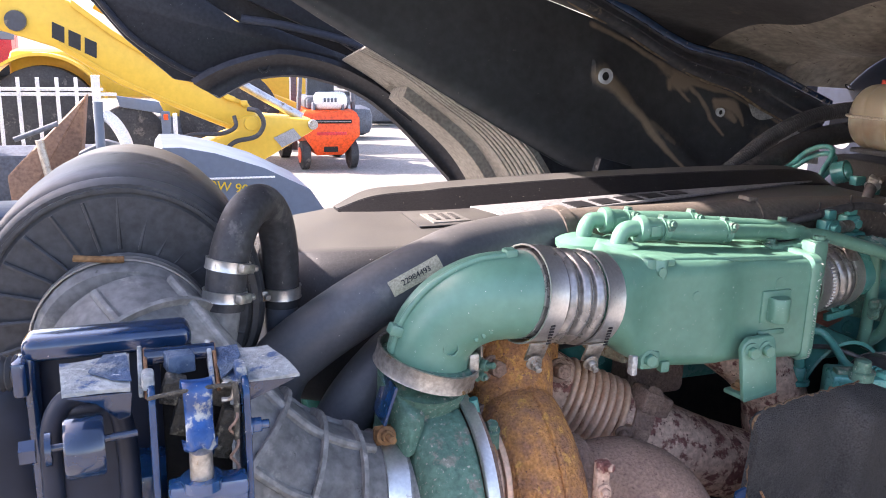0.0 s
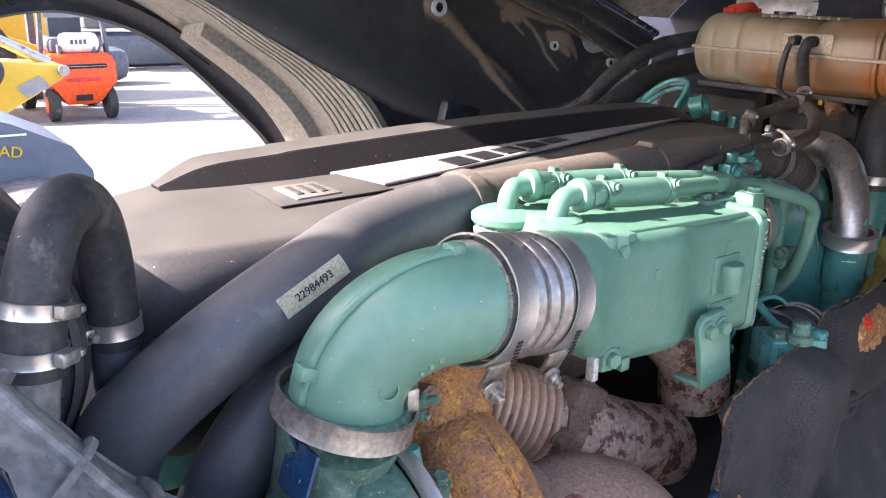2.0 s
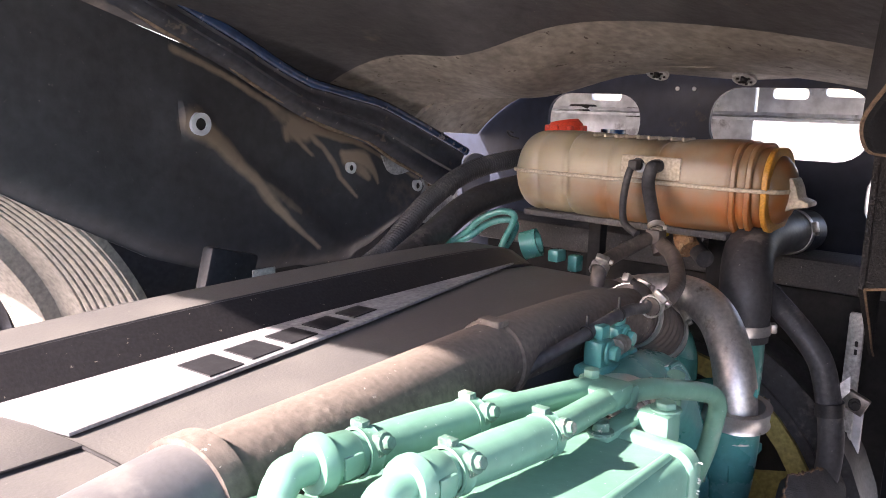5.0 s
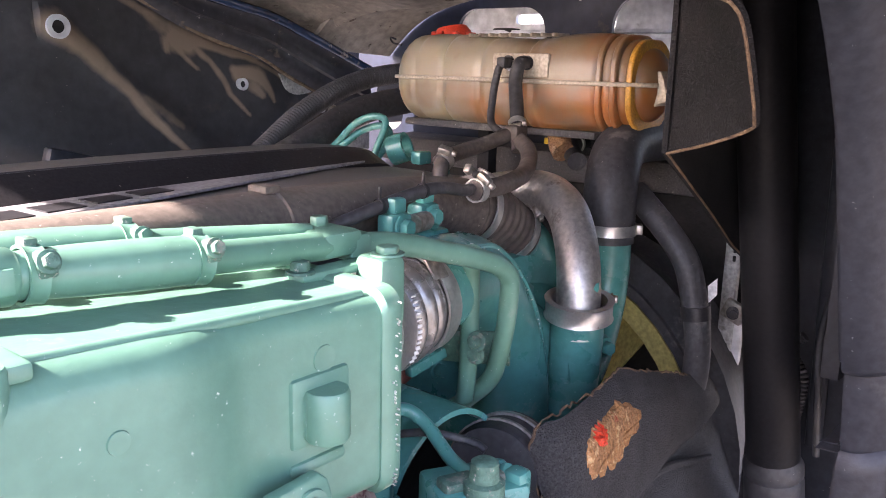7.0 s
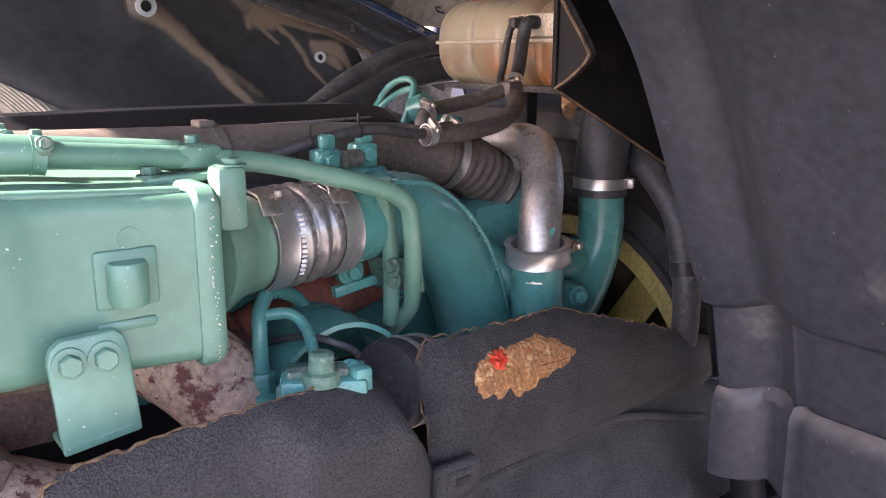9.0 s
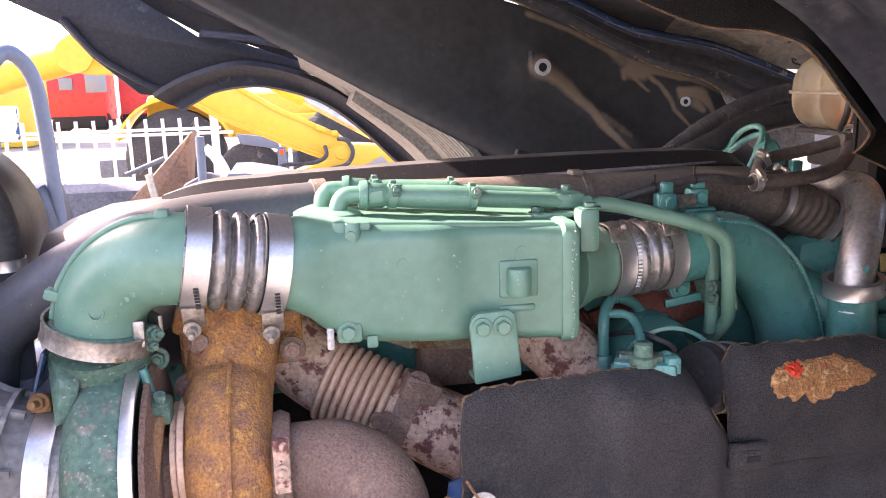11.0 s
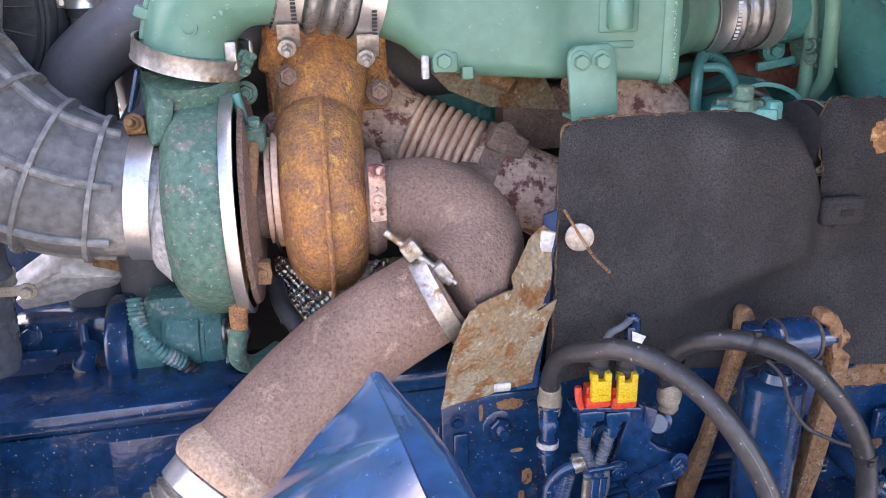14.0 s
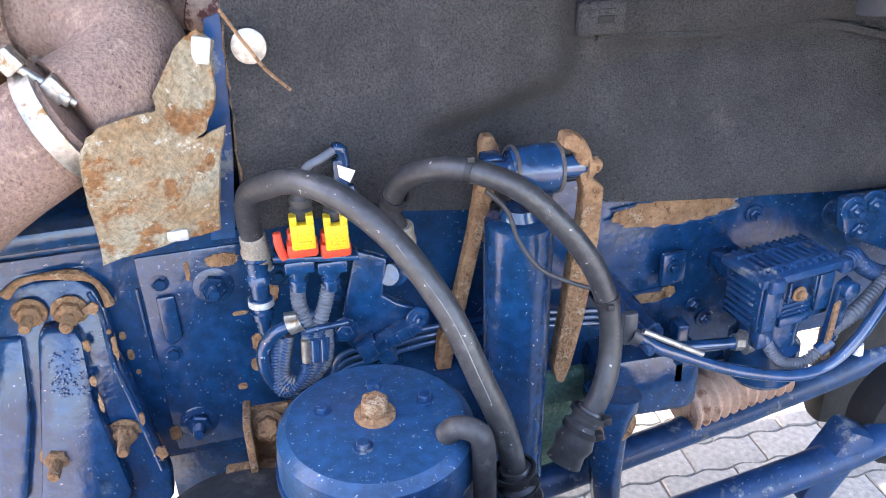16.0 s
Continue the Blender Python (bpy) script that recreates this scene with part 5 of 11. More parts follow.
elbow.part("outer_rib", tube([(p[0] - p[3] * math.cos(a), p[1] - 0.012, p[2] + p[3] * math.sin(a)) for p, a in zip(ELBOW[1:6], (0.15, 0.45, 0.85, 1.25, 1.5))], 0.0042, 10, 7), "green", "thick cast rib round the outer bend")
elbow.part("flange_lip", revolve([(0, 0.055), (0.0, 0.063), (0.010, 0.064), (0.016, 0.057)], (0.318, 0.835, 1.350), (0.2, -0.05, 1), 40), "green_dirty", "dusty cast lip")
cl = elbow.part("vee_clamp", band((0.320, 0.834, 1.358), (0.26, -0.10, 1), 0.064, 0.024, 0.0025, 0.001), "steel_dull", "dull steel band clamp")
part("clamp_bolt", join(rbox((0.380, 0.826, 1.350), (0.020, 0.016, 0.026), 0.003), bolt((0.386, 0.816, 1.352), (0.5, -0.7, 0.2), 0.008, 0.010, True, 0.012), bolt((0.383, 0.815, 1.340), (0.4, -0.8, 0.0), 0.006, 0.010, True, 0.006)), "green_dirty", cl, "paint-covered clamp bolt")
part("clamp_lug", join(rbox((0.372, 0.804, 1.358), (0.014, 0.010, 0.034), 0.003), rbox((0.386, 0.842, 1.362), (0.006, 0.034, 0.022), 0.002, Matrix.Rotation(0.5, 4, "Z"))), "steel_dull", cl)

# ---- bellows hose with two wide clamps ----
bel = Thing("bellows_hose", (0.49, 0.845, 1.37), "grey shiny ribbed silicone hose with two bright wide clamps", "hose")


B0, B1 = V(0.444, 0.8035, 1.4465), V(0.534, 0.8185, 1.4300)
BD = (B1 - B0).normalized()


def clamp_wide(c):
    b = bel.part("wide_clamp", band(c, BD, 0.0610, 0.028, 0.0018, 0.0005), "steel", "bright wide steel clamp")
    part("clamp_end", join(rbox(c + V(-0.002, -0.034, -0.064), (0.026, 0.004, 0.030), 0.001, Matrix.Rotation(0.5, 4, "X")), bolt(c + V(-0.005, -0.0345, -0.078), (0, -0.8, -0.3), 0.0075, 0.008, True, 0.008)), "steel_dull", b, "clamp end with bolt")
    for k in range(7):
        part("clamp_print", rbox(c + V(0.006, -0.0585 + 0.0016 * k, -0.024 - 0.0042 * k), (0.006, 0.0012, 0.0026), 0.0003, Matrix.Rotation(0.42, 4, "X")), "letters", b, "dark unreadable print on the clamp")


BELLOWS = [(-0.016, 0.0565), (0.010, 0.0570), (0.016, 0.0525), (0.021, 0.0590), (0.028, 0.0625), (0.035, 0.0590), (0.039, 0.0520), (0.043, 0.0590), (0.050, 0.0625), (0.057, 0.0590), (0.061, 0.0520), (0.065, 0.0590), (0.072, 0.0625), (0.079, 0.0590), (0.083, 0.0525), (0.089, 0.0570), (0.110, 0.0570)]
BEL_L = (B1 - B0).length
bel.part("hose", tube([tuple(B0 + BD * (h * BEL_L / 0.094)) + (r,) for h, r in BELLOWS], 0.056, 44, 4), "bellows_grey", "grey shiny ribbed hose")
clamp_wide(B0)
clamp_wide(B1)

# ---- green cooler box ----
boxt = Thing("charge_cooler_housing", (0.76, 0.91, 1.28), "green painted cast housing with chipped edges", "engine housing")


def box_sections():
    s = []
    for x, y0, y1, z0, z1, r in (
            (0.530, 0.7615, 0.8745, 1.3735, 1.4865, 0.0565), (0.556, 0.7620, 0.8800, 1.3690, 1.4870, 0.0590), (0.576, 0.768, 0.895, 1.360, 1.4860, 0.050), (0.592, 0.776, 0.912, 1.346, 1.4835, 0.040), (0.616, 0.787, 0.955, 1.332, 1.480, 0.030),
            (0.655, 0.793, 0.985, 1.322, 1.476, 0.024), (0.72, 0.795, 1.000, 1.316, 1.471, 0.022), (0.752, 0.799, 1.004, 1.313, 1.469, 0.022), (0.772, 0.807, 1.006, 1.311, 1.467, 0.020),
            (0.790, 0.812, 1.008, 1.310, 1.466, 0.018), (0.815, 0.812, 1.010, 1.308, 1.464, 0.016), (0.915, 0.813, 1.018, 1.302, 1.457, 0.016)):
        s.append(roundrect(x, (y0 + y1) / 2, (z0 + z1) / 2, (y1 - y0) / 2, (z1 - z0) / 2, r, 7))
    return s


boxt.part("housing", loft(box_sections()), "green", "smooth green painted housing")
boxt.part("end_flange", loft([roundrect(0.907, 0.917, 1.379, 0.106, 0.0795, 0.018, 6), roundrect(0.911, 0.917, 1.379, 0.108, 0.0825, 0.018, 6), roundrect(0.926, 0.918, 1.379, 0.108, 0.0825, 0.018, 6), roundrect(0.931, 0.918, 1.379, 0.104, 0.079, 0.018, 6)]), "green", "chipped end flange")
boxt.part("outlet_cone", tube([(0.928, 0.925, 1.376, 0.075), (0.955, 0.938, 1.375, 0.067), (0.99, 0.953, 1.373, 0.056), (1.04, 0.966, 1.372, 0.053)], 0.06, 32, 5), "green", "tapering outlet")
boxt.part("top_rim", tube([(0.63, 0.812, 1.4755), (0.75, 0.818, 1.4675), (0.90, 0.828, 1.4575)], 0.0040, 10, 3), "green")
boxt.part("round_mark", revolve([(0, 0.010), (0.002, 0.0095), (0.002, 0.008), (0.001, 0.0)], (0.852, 0.8135, 1.425), (0, -1, 0), 24), "green")
boxt.part("round_mark", revolve([(0, 0.007), (0.0015, 0.0065), (0.0015, 0.0)], (0.694, 0.7945, 1.425), (0, -1, 0), 24), "green")
boxt.part("lug_pad", rbox((0.847, 0.8125, 1.392), (0.052, 0.008, 0.050), 0.006), "green", "raised square pad")
boxt.part("lug", join(revolve([(-0.018, 0.0), (-0.018, 0.0145), (-0.0155, 0.016), (0.0155, 0.016), (0.018, 0.0145), (0.018, 0)], (0.846, 0.803, 1.390), (0, 0, 1), 24), rbox((0.846, 0.810, 1.390), (0.032, 0.012, 0.035), 0.004)), "green", "round cast boss")
boxt.part("top_boss", join(rbox((0.618, 0.815, 1.471), (0.016, 0.042, 0.022), 0.004), rbox((0.636, 0.812, 1.475), (0.040, 0.034, 0.010), 0.003), revolve([(-0.014, 0.0), (-0.014, 0.011), (0.010, 0.0115), (0.012, 0.010), (0.0125, 0.0)], (0.634, 0.801, 1.468), (0, 0, 1), 22), revolve([(0, 0.0), (0, 0.0065), (0.003, 0.006), (0.003, 0)], (0.631, 0.790, 1.465), (0, -1, 0), 16)), "green", "cast boss on the top edge")
boxt.part("low_boss", join(rbox((0.624, 0.797, 1.342), (0.032, 0.020, 0.026), 0.005), bolt((0.622, 0.789, 1.344), (0, -1, 0), 0.0095, 0.008)), "green", "lower fixing boss with bolt")
boxt.part("low_tab", rbox((0.600, 0.793, 1.337), (0.009, 0.012, 0.028), 0.002), "alu", "bare chipped tab")
boxt.part("low_tab", rbox((0.652, 0.797, 1.328), (0.014, 0.012, 0.016), 0.002), "green")
sb = boxt.part("support_bracket", plate([(0.776, 0.788, 1.338), (0.779, 0.788, 1.348), (0.787, 0.788, 1.355), (0.829, 0.791, 1.356), (0.836, 0.791, 1.350), (0.839, 0.791, 1.340), (0.841, 0.786, 1.30), (0.842, 0.781, 1.270), (0.780, 0.776, 1.264), (0.778, 0.782, 1.30)], (0, 0.009, 0.001), 0.002), "green", "flat green support bracket")
for xx, yy in ((0.792, 0.788), (0.819, 0.789)):
    part("bracket_bolt", bolt((xx, yy, 1.336), (0, -1, 0), 0.0095, 0.009), "green", sb)
part("bracket_foot", plate([(0.780, 0.777, 1.266), (0.842, 0.782, 1.272), (0.842, 0.822, 1.268), (0.780, 0.822, 1.262)], (0, 0, 0.007), 0.002), "green", sb)
part("foot_bolt", bolt((0.800, 0.808, 1.272), (0, 0, 1), 0.010, 0.008), "rust_tan", sb, "rusty bolt under the bracket")
boxt.part("top_pad", rbox((0.845, 0.824, 1.352), (0.05, 0.03, 0.010), 0.004), "green")

# coolant pipes on top of the box
cool = Thing("coolant_pipes", (0.75, 0.9, 1.46), "green painted coolant pipes with clips across the housing top", "pipe")
NECK = [(0, 0.0), (0, 0.036)]
for k in range(5):
    NECK += [(0.014 * k + 0.002, 0.0375), (0.014 * k + 0.0115, 0.0375), (0.014 * k + 0.013, 0.0355)]
cool.part("water_neck", revolve([*NECK, (0.073, 0.036), (0.073, 0.0)], (0.603, 0.950, 1.392), (0, 0, 1), 32), "green_dirty", "round ribbed neck with peeling paint")
cool.part("neck_flange", revolve([(0, 0.0), (0, 0.0385), (0.003, 0.041), (0.010, 0.041), (0.013, 0.036), (0.018, 0.022), (0.018, 0)], (0.603, 0.950, 1.463), (0, 0, 1), 32), "green")
cool.part("near_base", revolve([(0, 0.0), (0, 0.030), (0.006, 0.029), (0.010, 0.020), (0.010, 0)], (0.622, 0.884, 1.474), (0, 0, 1), 28), "green", "cast pipe base")
peel = cool.part("peeled_paint", chips([(0.566, 0.945, 1.455), (0.575, 0.925, 1.44), (0.585, 0.917, 1.452), (0.60, 0.912, 1.43), (0.615, 0.914, 1.45)], 26, 0.012, 0.003, 31, (-0.5, -0.85, 0)), "chip", "bare metal where the paint peels")
tagged(peel, "bare metal where the paint peels", kind="stuff")
for name, pts in (("near_pipe", [(0.622, 0.884, 1.475), (0.622, 0.884, 1.488), (0.628, 0.885, 1.4985), (0.642, 0.8855, 1.5025), (0.69, 0.884, 1.500), (0.80, 0.884, 1.490), (0.935, 0.904, 1.476)]), ("far_pipe", [(0.603, 0.948, 1.470), (0.603, 0.948, 1.488), (0.609, 0.949, 1.4985), (0.623, 0.950, 1.5025), (0.70, 0.946, 1.498), (0.80, 0.938, 1.491), (0.935, 0.926, 1.480)])):
    cool.part(name, tube(pts, 0.0118, 20, 7), "green", "green painted pipe")
    i0, i1 = Vector(pts[3]), Vector(pts[5])
    d = (i1 - i0).normalized()
    cool.part("quick_coupling", join(revolve([(-0.004, 0.0), (-0.004, 0.0185), (0.001, 0.020), (0.006, 0.020), (0.008, 0.0172), (0.028, 0.0168), (0.030, 0.0155), (0.030, 0)], i0 + d * 0.012, d, 28), rbox(i0 + d * 0.030 + V(0, -0.0165, 0), (0.016, 0.003, 0.015), 0.001)), "green", "green quick coupling")
    cool.part("pipe_sleeve", tube([tuple(i0 + d * 0.040) + (0.0138,), tuple(i0 + d * 0.058) + (0.0150,), tuple(i0 + d * 0.10) + (0.0166,), tuple(i0 + d * 0.150) + (0.0166,), tuple(i0 + d * 0.166) + (0.0150,)], 0.016, 24, 4), "green", "painted rubber sleeve")
    for q in (0.052, 0.160):
        c = cool.part("sleeve_clamp", band(i0 + d * q, d, 0.0155, 0.011, 0.0016, 0.0006), "green", "painted spring clamp")
        part("clamp_ear", join(rbox(i0 + d * q + V(0.004, -0.014, 0.008), (0.012, 0.008, 0.016), 0.002), rbox(i0 + d * q + V(0.002, 0.004, 0.018), (0.008, 0.012, 0.006), 0.001), bolt(i0 + d * q + V(0.004, -0.018, 0.010), (0, -0.9, 0.3), 0.005, 0.005)), "green_dirty", c)
cool.part("junction", join(rbox((0.945, 0.915, 1.477), (0.046, 0.046, 0.022), 0.006), rbox((0.966, 0.905, 1.472), (0.024, 0.026, 0.024), 0.005), bolt((0.950, 0.928, 1.486), (0, 0, 1), 0.008, 0.008)), "green", "pipe junction block")
cool.part("return_pipe", tube([(0.955, 0.904, 1.473), (1.015, 0.903, 1.466), (1.088, 0.898, 1.447), (1.135, 0.895, 1.433), (1.165, 0.894, 1.421), (1.183, 0.895, 1.405), (1.190, 0.899, 1.385), (1.198, 0.908, 1.345), (1.207, 0.922, 1.305), (1.216, 0.940, 1.270), (1.215, 0.975, 1.235), (1.211, 1.015, 1.203)], 0.0105, 18, 7), "green", "long green return pipe")
cool.part("second_pipe", tube([(1.180, 0.945, 1.43), (1.186, 0.949, 1.40), (1.197, 0.956, 1.34), (1.200, 0.960, 1.27), (1.200, 0.963, 1.245)], 0.0105, 16, 6), "green", "short green pipe")
cool.part("pipe_bracket", plate([(1.186, 0.995, 1.325), (1.199, 0.998, 1.283), (1.217, 0.914, 1.293), (1.205, 0.906, 1.338)], (0.004, 0.001, 0), 0.001), "green_dirty", "scuffed bracket plate")
for p in ((1.190, 0.940, 1.323), (1.196, 0.945, 1.305)):
    cool.part("bracket_bolt", bolt(p, (-0.97, -0.2, 0.2), 0.008, 0.008), "green_dirty")
cool.part("pipe_support", join(rbox((0.925, 0.885, 1.461), (0.075, 0.020, 0.008), 0.003), rbox((0.958, 0.864, 1.442), (0.030, 0.034, 0.062), 0.008), rbox((0.905, 0.93, 1.466), (0.012, 0.05, 0.008), 0.002)), "green", "small cast support")
cool.part("support_bolt", bolt((0.893, 0.885, 1.464), (0, 0, 1), 0.008, 0.008), "green_dirty")
cool.part("support_bolt", bolt((0.962, 0.860, 1.472), (0, 0, 1), 0.010, 0.006), "green")

# ---- hose from the box to the big front elbow ----
h2 = Thing("front_bellows_hose", (1.08, 1.01, 1.30), "dark ribbed hose with two steel clamps and white print", "hose")
H0, H1 = V(1.028, 0.961, 1.373), V(1.120, 0.981, 1.374)
HD = (H1 - H0).normalized()
h2.part("hose", tube([tuple(H0 + HD * h) + (r,) for h, r in ((-0.014, 0.0535), (0.012, 0.0540), (0.018, 0.0515), (0.024, 0.0560), (0.031, 0.0590), (0.038, 0.0560), (0.042, 0.0515), (0.046, 0.0560), (0.053, 0.0590), (0.060, 0.0560), (0.064, 0.0515), (0.070, 0.0555), (0.077, 0.0560), (0.082, 0.0535), (0.108, 0.0535))], 0.055, 38, 4), "bellows_grey", "dusty ribbed hose")
for c0 in (H0, H1):
    c = h2.part("spring_clamp", band(c0, HD, 0.0560, 0.026, 0.0018, 0.001), "steel", "steel spring clamp")
    part("clamp_tab", join(rbox(c0 + V(-0.002, -0.040, 0.046), (0.022, 0.004, 0.026), 0.002, Matrix.Rotation(-0.7, 4, "X")), rbox(c0 + V(-0.002, -0.045, 0.042), (0.010, 0.002, 0.010), 0.001, Matrix.Rotation(-0.7, 4, "X")), bolt(c0 + V(0.006, -0.032, 0.056), (1, -0.3, 0.2), 0.006, 0.007)), "steel_dull", c)
for k in range(13):
    a = math.radians(-34 + 5.6 * k)
    p = H0 + HD * 0.031
    h2.part("print_bar", rbox((p.x, p.y - 0.0595 * math.cos(a), p.z + 0.0595 * math.sin(a)), (0.006, 0.0012, 0.0036 if k % 4 else 0.0022), 0.0003, Matrix.Rotation(a, 4, "X")), "white", "white unreadable print mark")

big = Thing("front_elbow", (1.385, 1.03, 1.0), "large teal-green elbow curving down at the engine's front", "pipe elbow")
big.part("elbow_casting", tube([(1.115, 0.980, 1.374, 0.053), (1.16, 0.992, 1.376, 0.054), (1.21, 1.005, 1.378, 0.054), (1.265, 1.019, 1.368, 0.0545), (1.313, 1.028, 1.337, 0.054), (1.348, 1.029, 1.29, 0.053), (1.373, 1.026, 1.23, 0.053), (1.384, 1.025, 1.16, 0.053), (1.386, 1.03, 1.02, 0.053)], 0.06, 34, 8), "teal", "smooth teal-green casting")
SEAM_RIB = [(1.214, 0.973, 1.421), (1.282, 0.987, 1.409), (1.346, 0.996, 1.366), (1.388, 0.996, 1.309), (1.414, 0.994, 1.238), (1.426, 0.994, 1.16), (1.427, 1.0, 1.05)]
big.part("seam_rib", tube(SEAM_RIB, 0.004, 8, 6), "teal", "casting seam with chipped paint")
big.part("fixing_ear", join(revolve([(-0.008, 0.0), (-0.008, 0.018), (0.008, 0.018), (0.008, 0)], (1.162, 1.0, 1.311), (0, 1, 0), 20), rbox((1.165, 1.0, 1.33), (0.03, 0.016, 0.03), 0.004), bolt((1.162, 0.992, 1.311), (0, -1, 0), 0.009, 0.008)), "teal", "fixing ear with bolt")
big.part("ear_arm", rbox((1.172, 0.995, 1.292), (0.07, 0.012, 0.014), 0.003, Matrix.Rotation(-0.15, 4, "Y")), "teal")
for x, y, z in ((1.150, 1.030, 1.441), (1.209, 1.040, 1.445)):
    big.part("top_bracket", join(rbox((x, y, z), (0.034, 0.026, 0.040), 0.006), bolt((x - 0.002, y - 0.014, z + 0.006), (0.1, -1, 0), 0.010, 0.010), rbox((x + 0.002, y, z + 0.028), (0.020, 0.016, 0.018), 0.004)), "teal", "cast bracket with bolt")
    big.part("bracket_base", rbox((x, y, z - 0.018), (0.055, 0.04, 0.016), 0.006), "teal")
big.part("spacer", revolve([(0, 0.0), (0, 0.011), (0.026, 0.011), (0.026, 0)], (1.168, 1.018, 1.448), (1, 0.15, 0), 18), "steel_dull", "bare steel spacer")

# ---- thermostat housing and chrome pipe ----
th = Thing("thermostat_housing", (1.53, 1.05, 1.05), "teal thermostat housing with flanged pipe stubs", "engine housing")
th.part("housing", tube([(1.452, 0.966, 1.285), (1.462, 0.974, 1.20), (1.468, 0.99, 1.10), (1.468, 1.0, 0.95)], 0.037, 24, 6), "teal")
th.part("rear_stub", tube([(1.650, 1.036, 1.372), (1.655, 1.036, 1.315), (1.642, 1.034, 1.25), (1.590, 1.025, 1.18), (1.50, 1.01, 1.13)], 0.0365, 24, 6), "teal", "upright stub pipe")
th.part("flange_block", join(rbox((1.446, 0.974, 1.232), (0.050, 0.034, 0.070), 0.008), rbox((1.53, 0.99, 1.215), (0.06, 0.04, 0.044), 0.008)), "teal", "cast flange block")
for p in ((1.440, 0.958, 1.258), (1.452, 0.955, 1.226), (1.538, 0.968, 1.222)):
    th.part("flange_bolt", bolt(p, (-0.3, -1, 0), 0.011, 0.012), "teal")
th.part("side_casting", tube([(1.395, 1.07, 1.30), (1.43, 1.04, 1.27), (1.47, 1.01, 1.22)], 0.032, 18, 5), "teal")
th.part("cross_casting", tube([(1.47, 1.10, 1.28), (1.56, 1.08, 1.25), (1.64, 1.05, 1.24)], 0.045, 20, 5), "teal", "teal casting behind the pipes")
chrome = Thing("chrome_pipe", (1.45, 0.965, 1.24), "bare worn steel pipe with flecks of green paint", "pipe")
chrome.part("pipe", tube([(1.449, 0.963, 1.26), (1.452, 0.966, 1.300), (1.464, 0.976, 1.345), (1.486, 0.997, 1.386), (1.512, 1.030, 1.420), (1.530, 1.070, 1.438), (1.535, 1.115, 1.440), (1.522, 1.170, 1.430), (1.50, 1.21, 1.415)], 0.0305, 28, 8), "chrome", "shiny worn steel pipe")
flecks = chrome.part("paint_flecks", chips([(1.497, 1.01, 1.43), (1.484, 0.985, 1.405), (1.466, 0.962, 1.375), (1.452, 0.946, 1.340)], 20, 0.007, 0.004, 4, (-0.5, -0.85, 0.1)), "teal", "flecks of green paint")
tagged(flecks, "flecks of green paint", kind="stuff")
chrome.part("ring_clamp", band((1.450, 0.964, 1.303), (-0.12, -0.08, 1), 0.038, 0.026, 0.008, 0.002), "steel", "bright ring clamp")
chrome.part("ring_screw", join(rbox((1.500, 0.955, 1.305), (0.022, 0.016, 0.018), 0.003), bolt((1.506, 0.946, 1.307), (0.4, -1, 0), 0.006, 0.008)), "steel_dull")

top_hose = Thing("radiator_hose", (1.65, 1.036, 1.35), "thick black radiator hose bent over to the radiator", "hose")
top_hose.part("hose", tube([(1.650, 1.036, 1.355), (1.651, 1.037, 1.41), (1.666, 1.044, 1.455), (1.706, 1.056, 1.492), (1.77, 1.062, 1.508), (1.88, 1.062, 1.508), (2.02, 1.058, 1.498)], 0.042, 28, 8), "rubber", "smooth black hose")
hose_clamp(top_hose, "hose_clamp", (1.650, 1.036, 1.377), (0, 0, 1), 0.0425, 0.017, (0.5, -0.8, 0))
hose_clamp(top_hose, "hose_clamp", (1.93, 1.061, 1.505), (1, 0, -0.1), 0.0425, 0.016, (0, -1, 0.3))

# ---- expansion tank ----
tank = Thing("expansion_tank", (1.72, 1.28, 1.51), "translucent beige coolant tank stained orange inside", "coolant tank")


def tank_shell():
    secs = []
    n = 96
    for i in range(n + 1):
        y = 1.548 - 0.542 * i / n
        s = i / n
        end = min(s, 1 - s)
        reach = 0.12 if s < 0.5 else 0.17
        k = min(1.0, end / reach)
        k = math.sqrt(max(0.0, 1 - (1 - k) ** 2))
        groove = 0.0
        for gy, deep, wide in ((0.137, 0.6, 0.010), (0.26, 1.0, 0.010), (0.42, 0.8, 0.012), (0.58, 1.9, 0.016), (0.63, 0.5, 0.010), (0.86, 1.5, 0.010), (0.905, 1.5, 0.009), (0.95, 1.4, 0.008)):
            groove += deep * math.exp(-((s - gy) / wide) ** 2)
        groove -= 0.55 * math.sin(math.pi * min(1.0, max(0.0, (s - 0.60) / 0.26))) + 0.35 * math.sin(math.pi * min(1.0, max(0.0, (s - 0.14) / 0.44)))
        hx, hz = (0.078 * (0.35 + 0.65 * k)) - 0.004 * groove, (0.080 * (0.30 + 0.70 * k)) - 0.004 * groove
        ring = [(p[1], y, p[2]) for p in roundrect(0, 1.715, 1.600 + 0.004 * math.sin(9 * s), hx, hz, 0.055, 7)]
        secs.append(ring)
    return loft(secs)


tank.part("tank_shell", tank_shell(), "tank", "translucent beige plastic with orange residue", angle=60)
tank.part("seam", loft([[(p[1], y, p[2]) for p in roundrect(0, 1.715, 1.604, 0.083 * k, 0.0035, 0.003, 3)] for y, k in ((1.549, 0.45), (1.537, 0.80), (1.515, 0.97), (1.48, 1.0), (1.28, 1.0), (1.08, 1.0), (1.045, 0.97), (1.020, 0.80), (1.004, 0.45))]), "tank_pale", "moulded seam")
tank.part("boss", rbox((1.637, 1.232, 1.630), (0.010, 0.115, 0.040), 0.004), "tank_pale", "moulded hose pad")
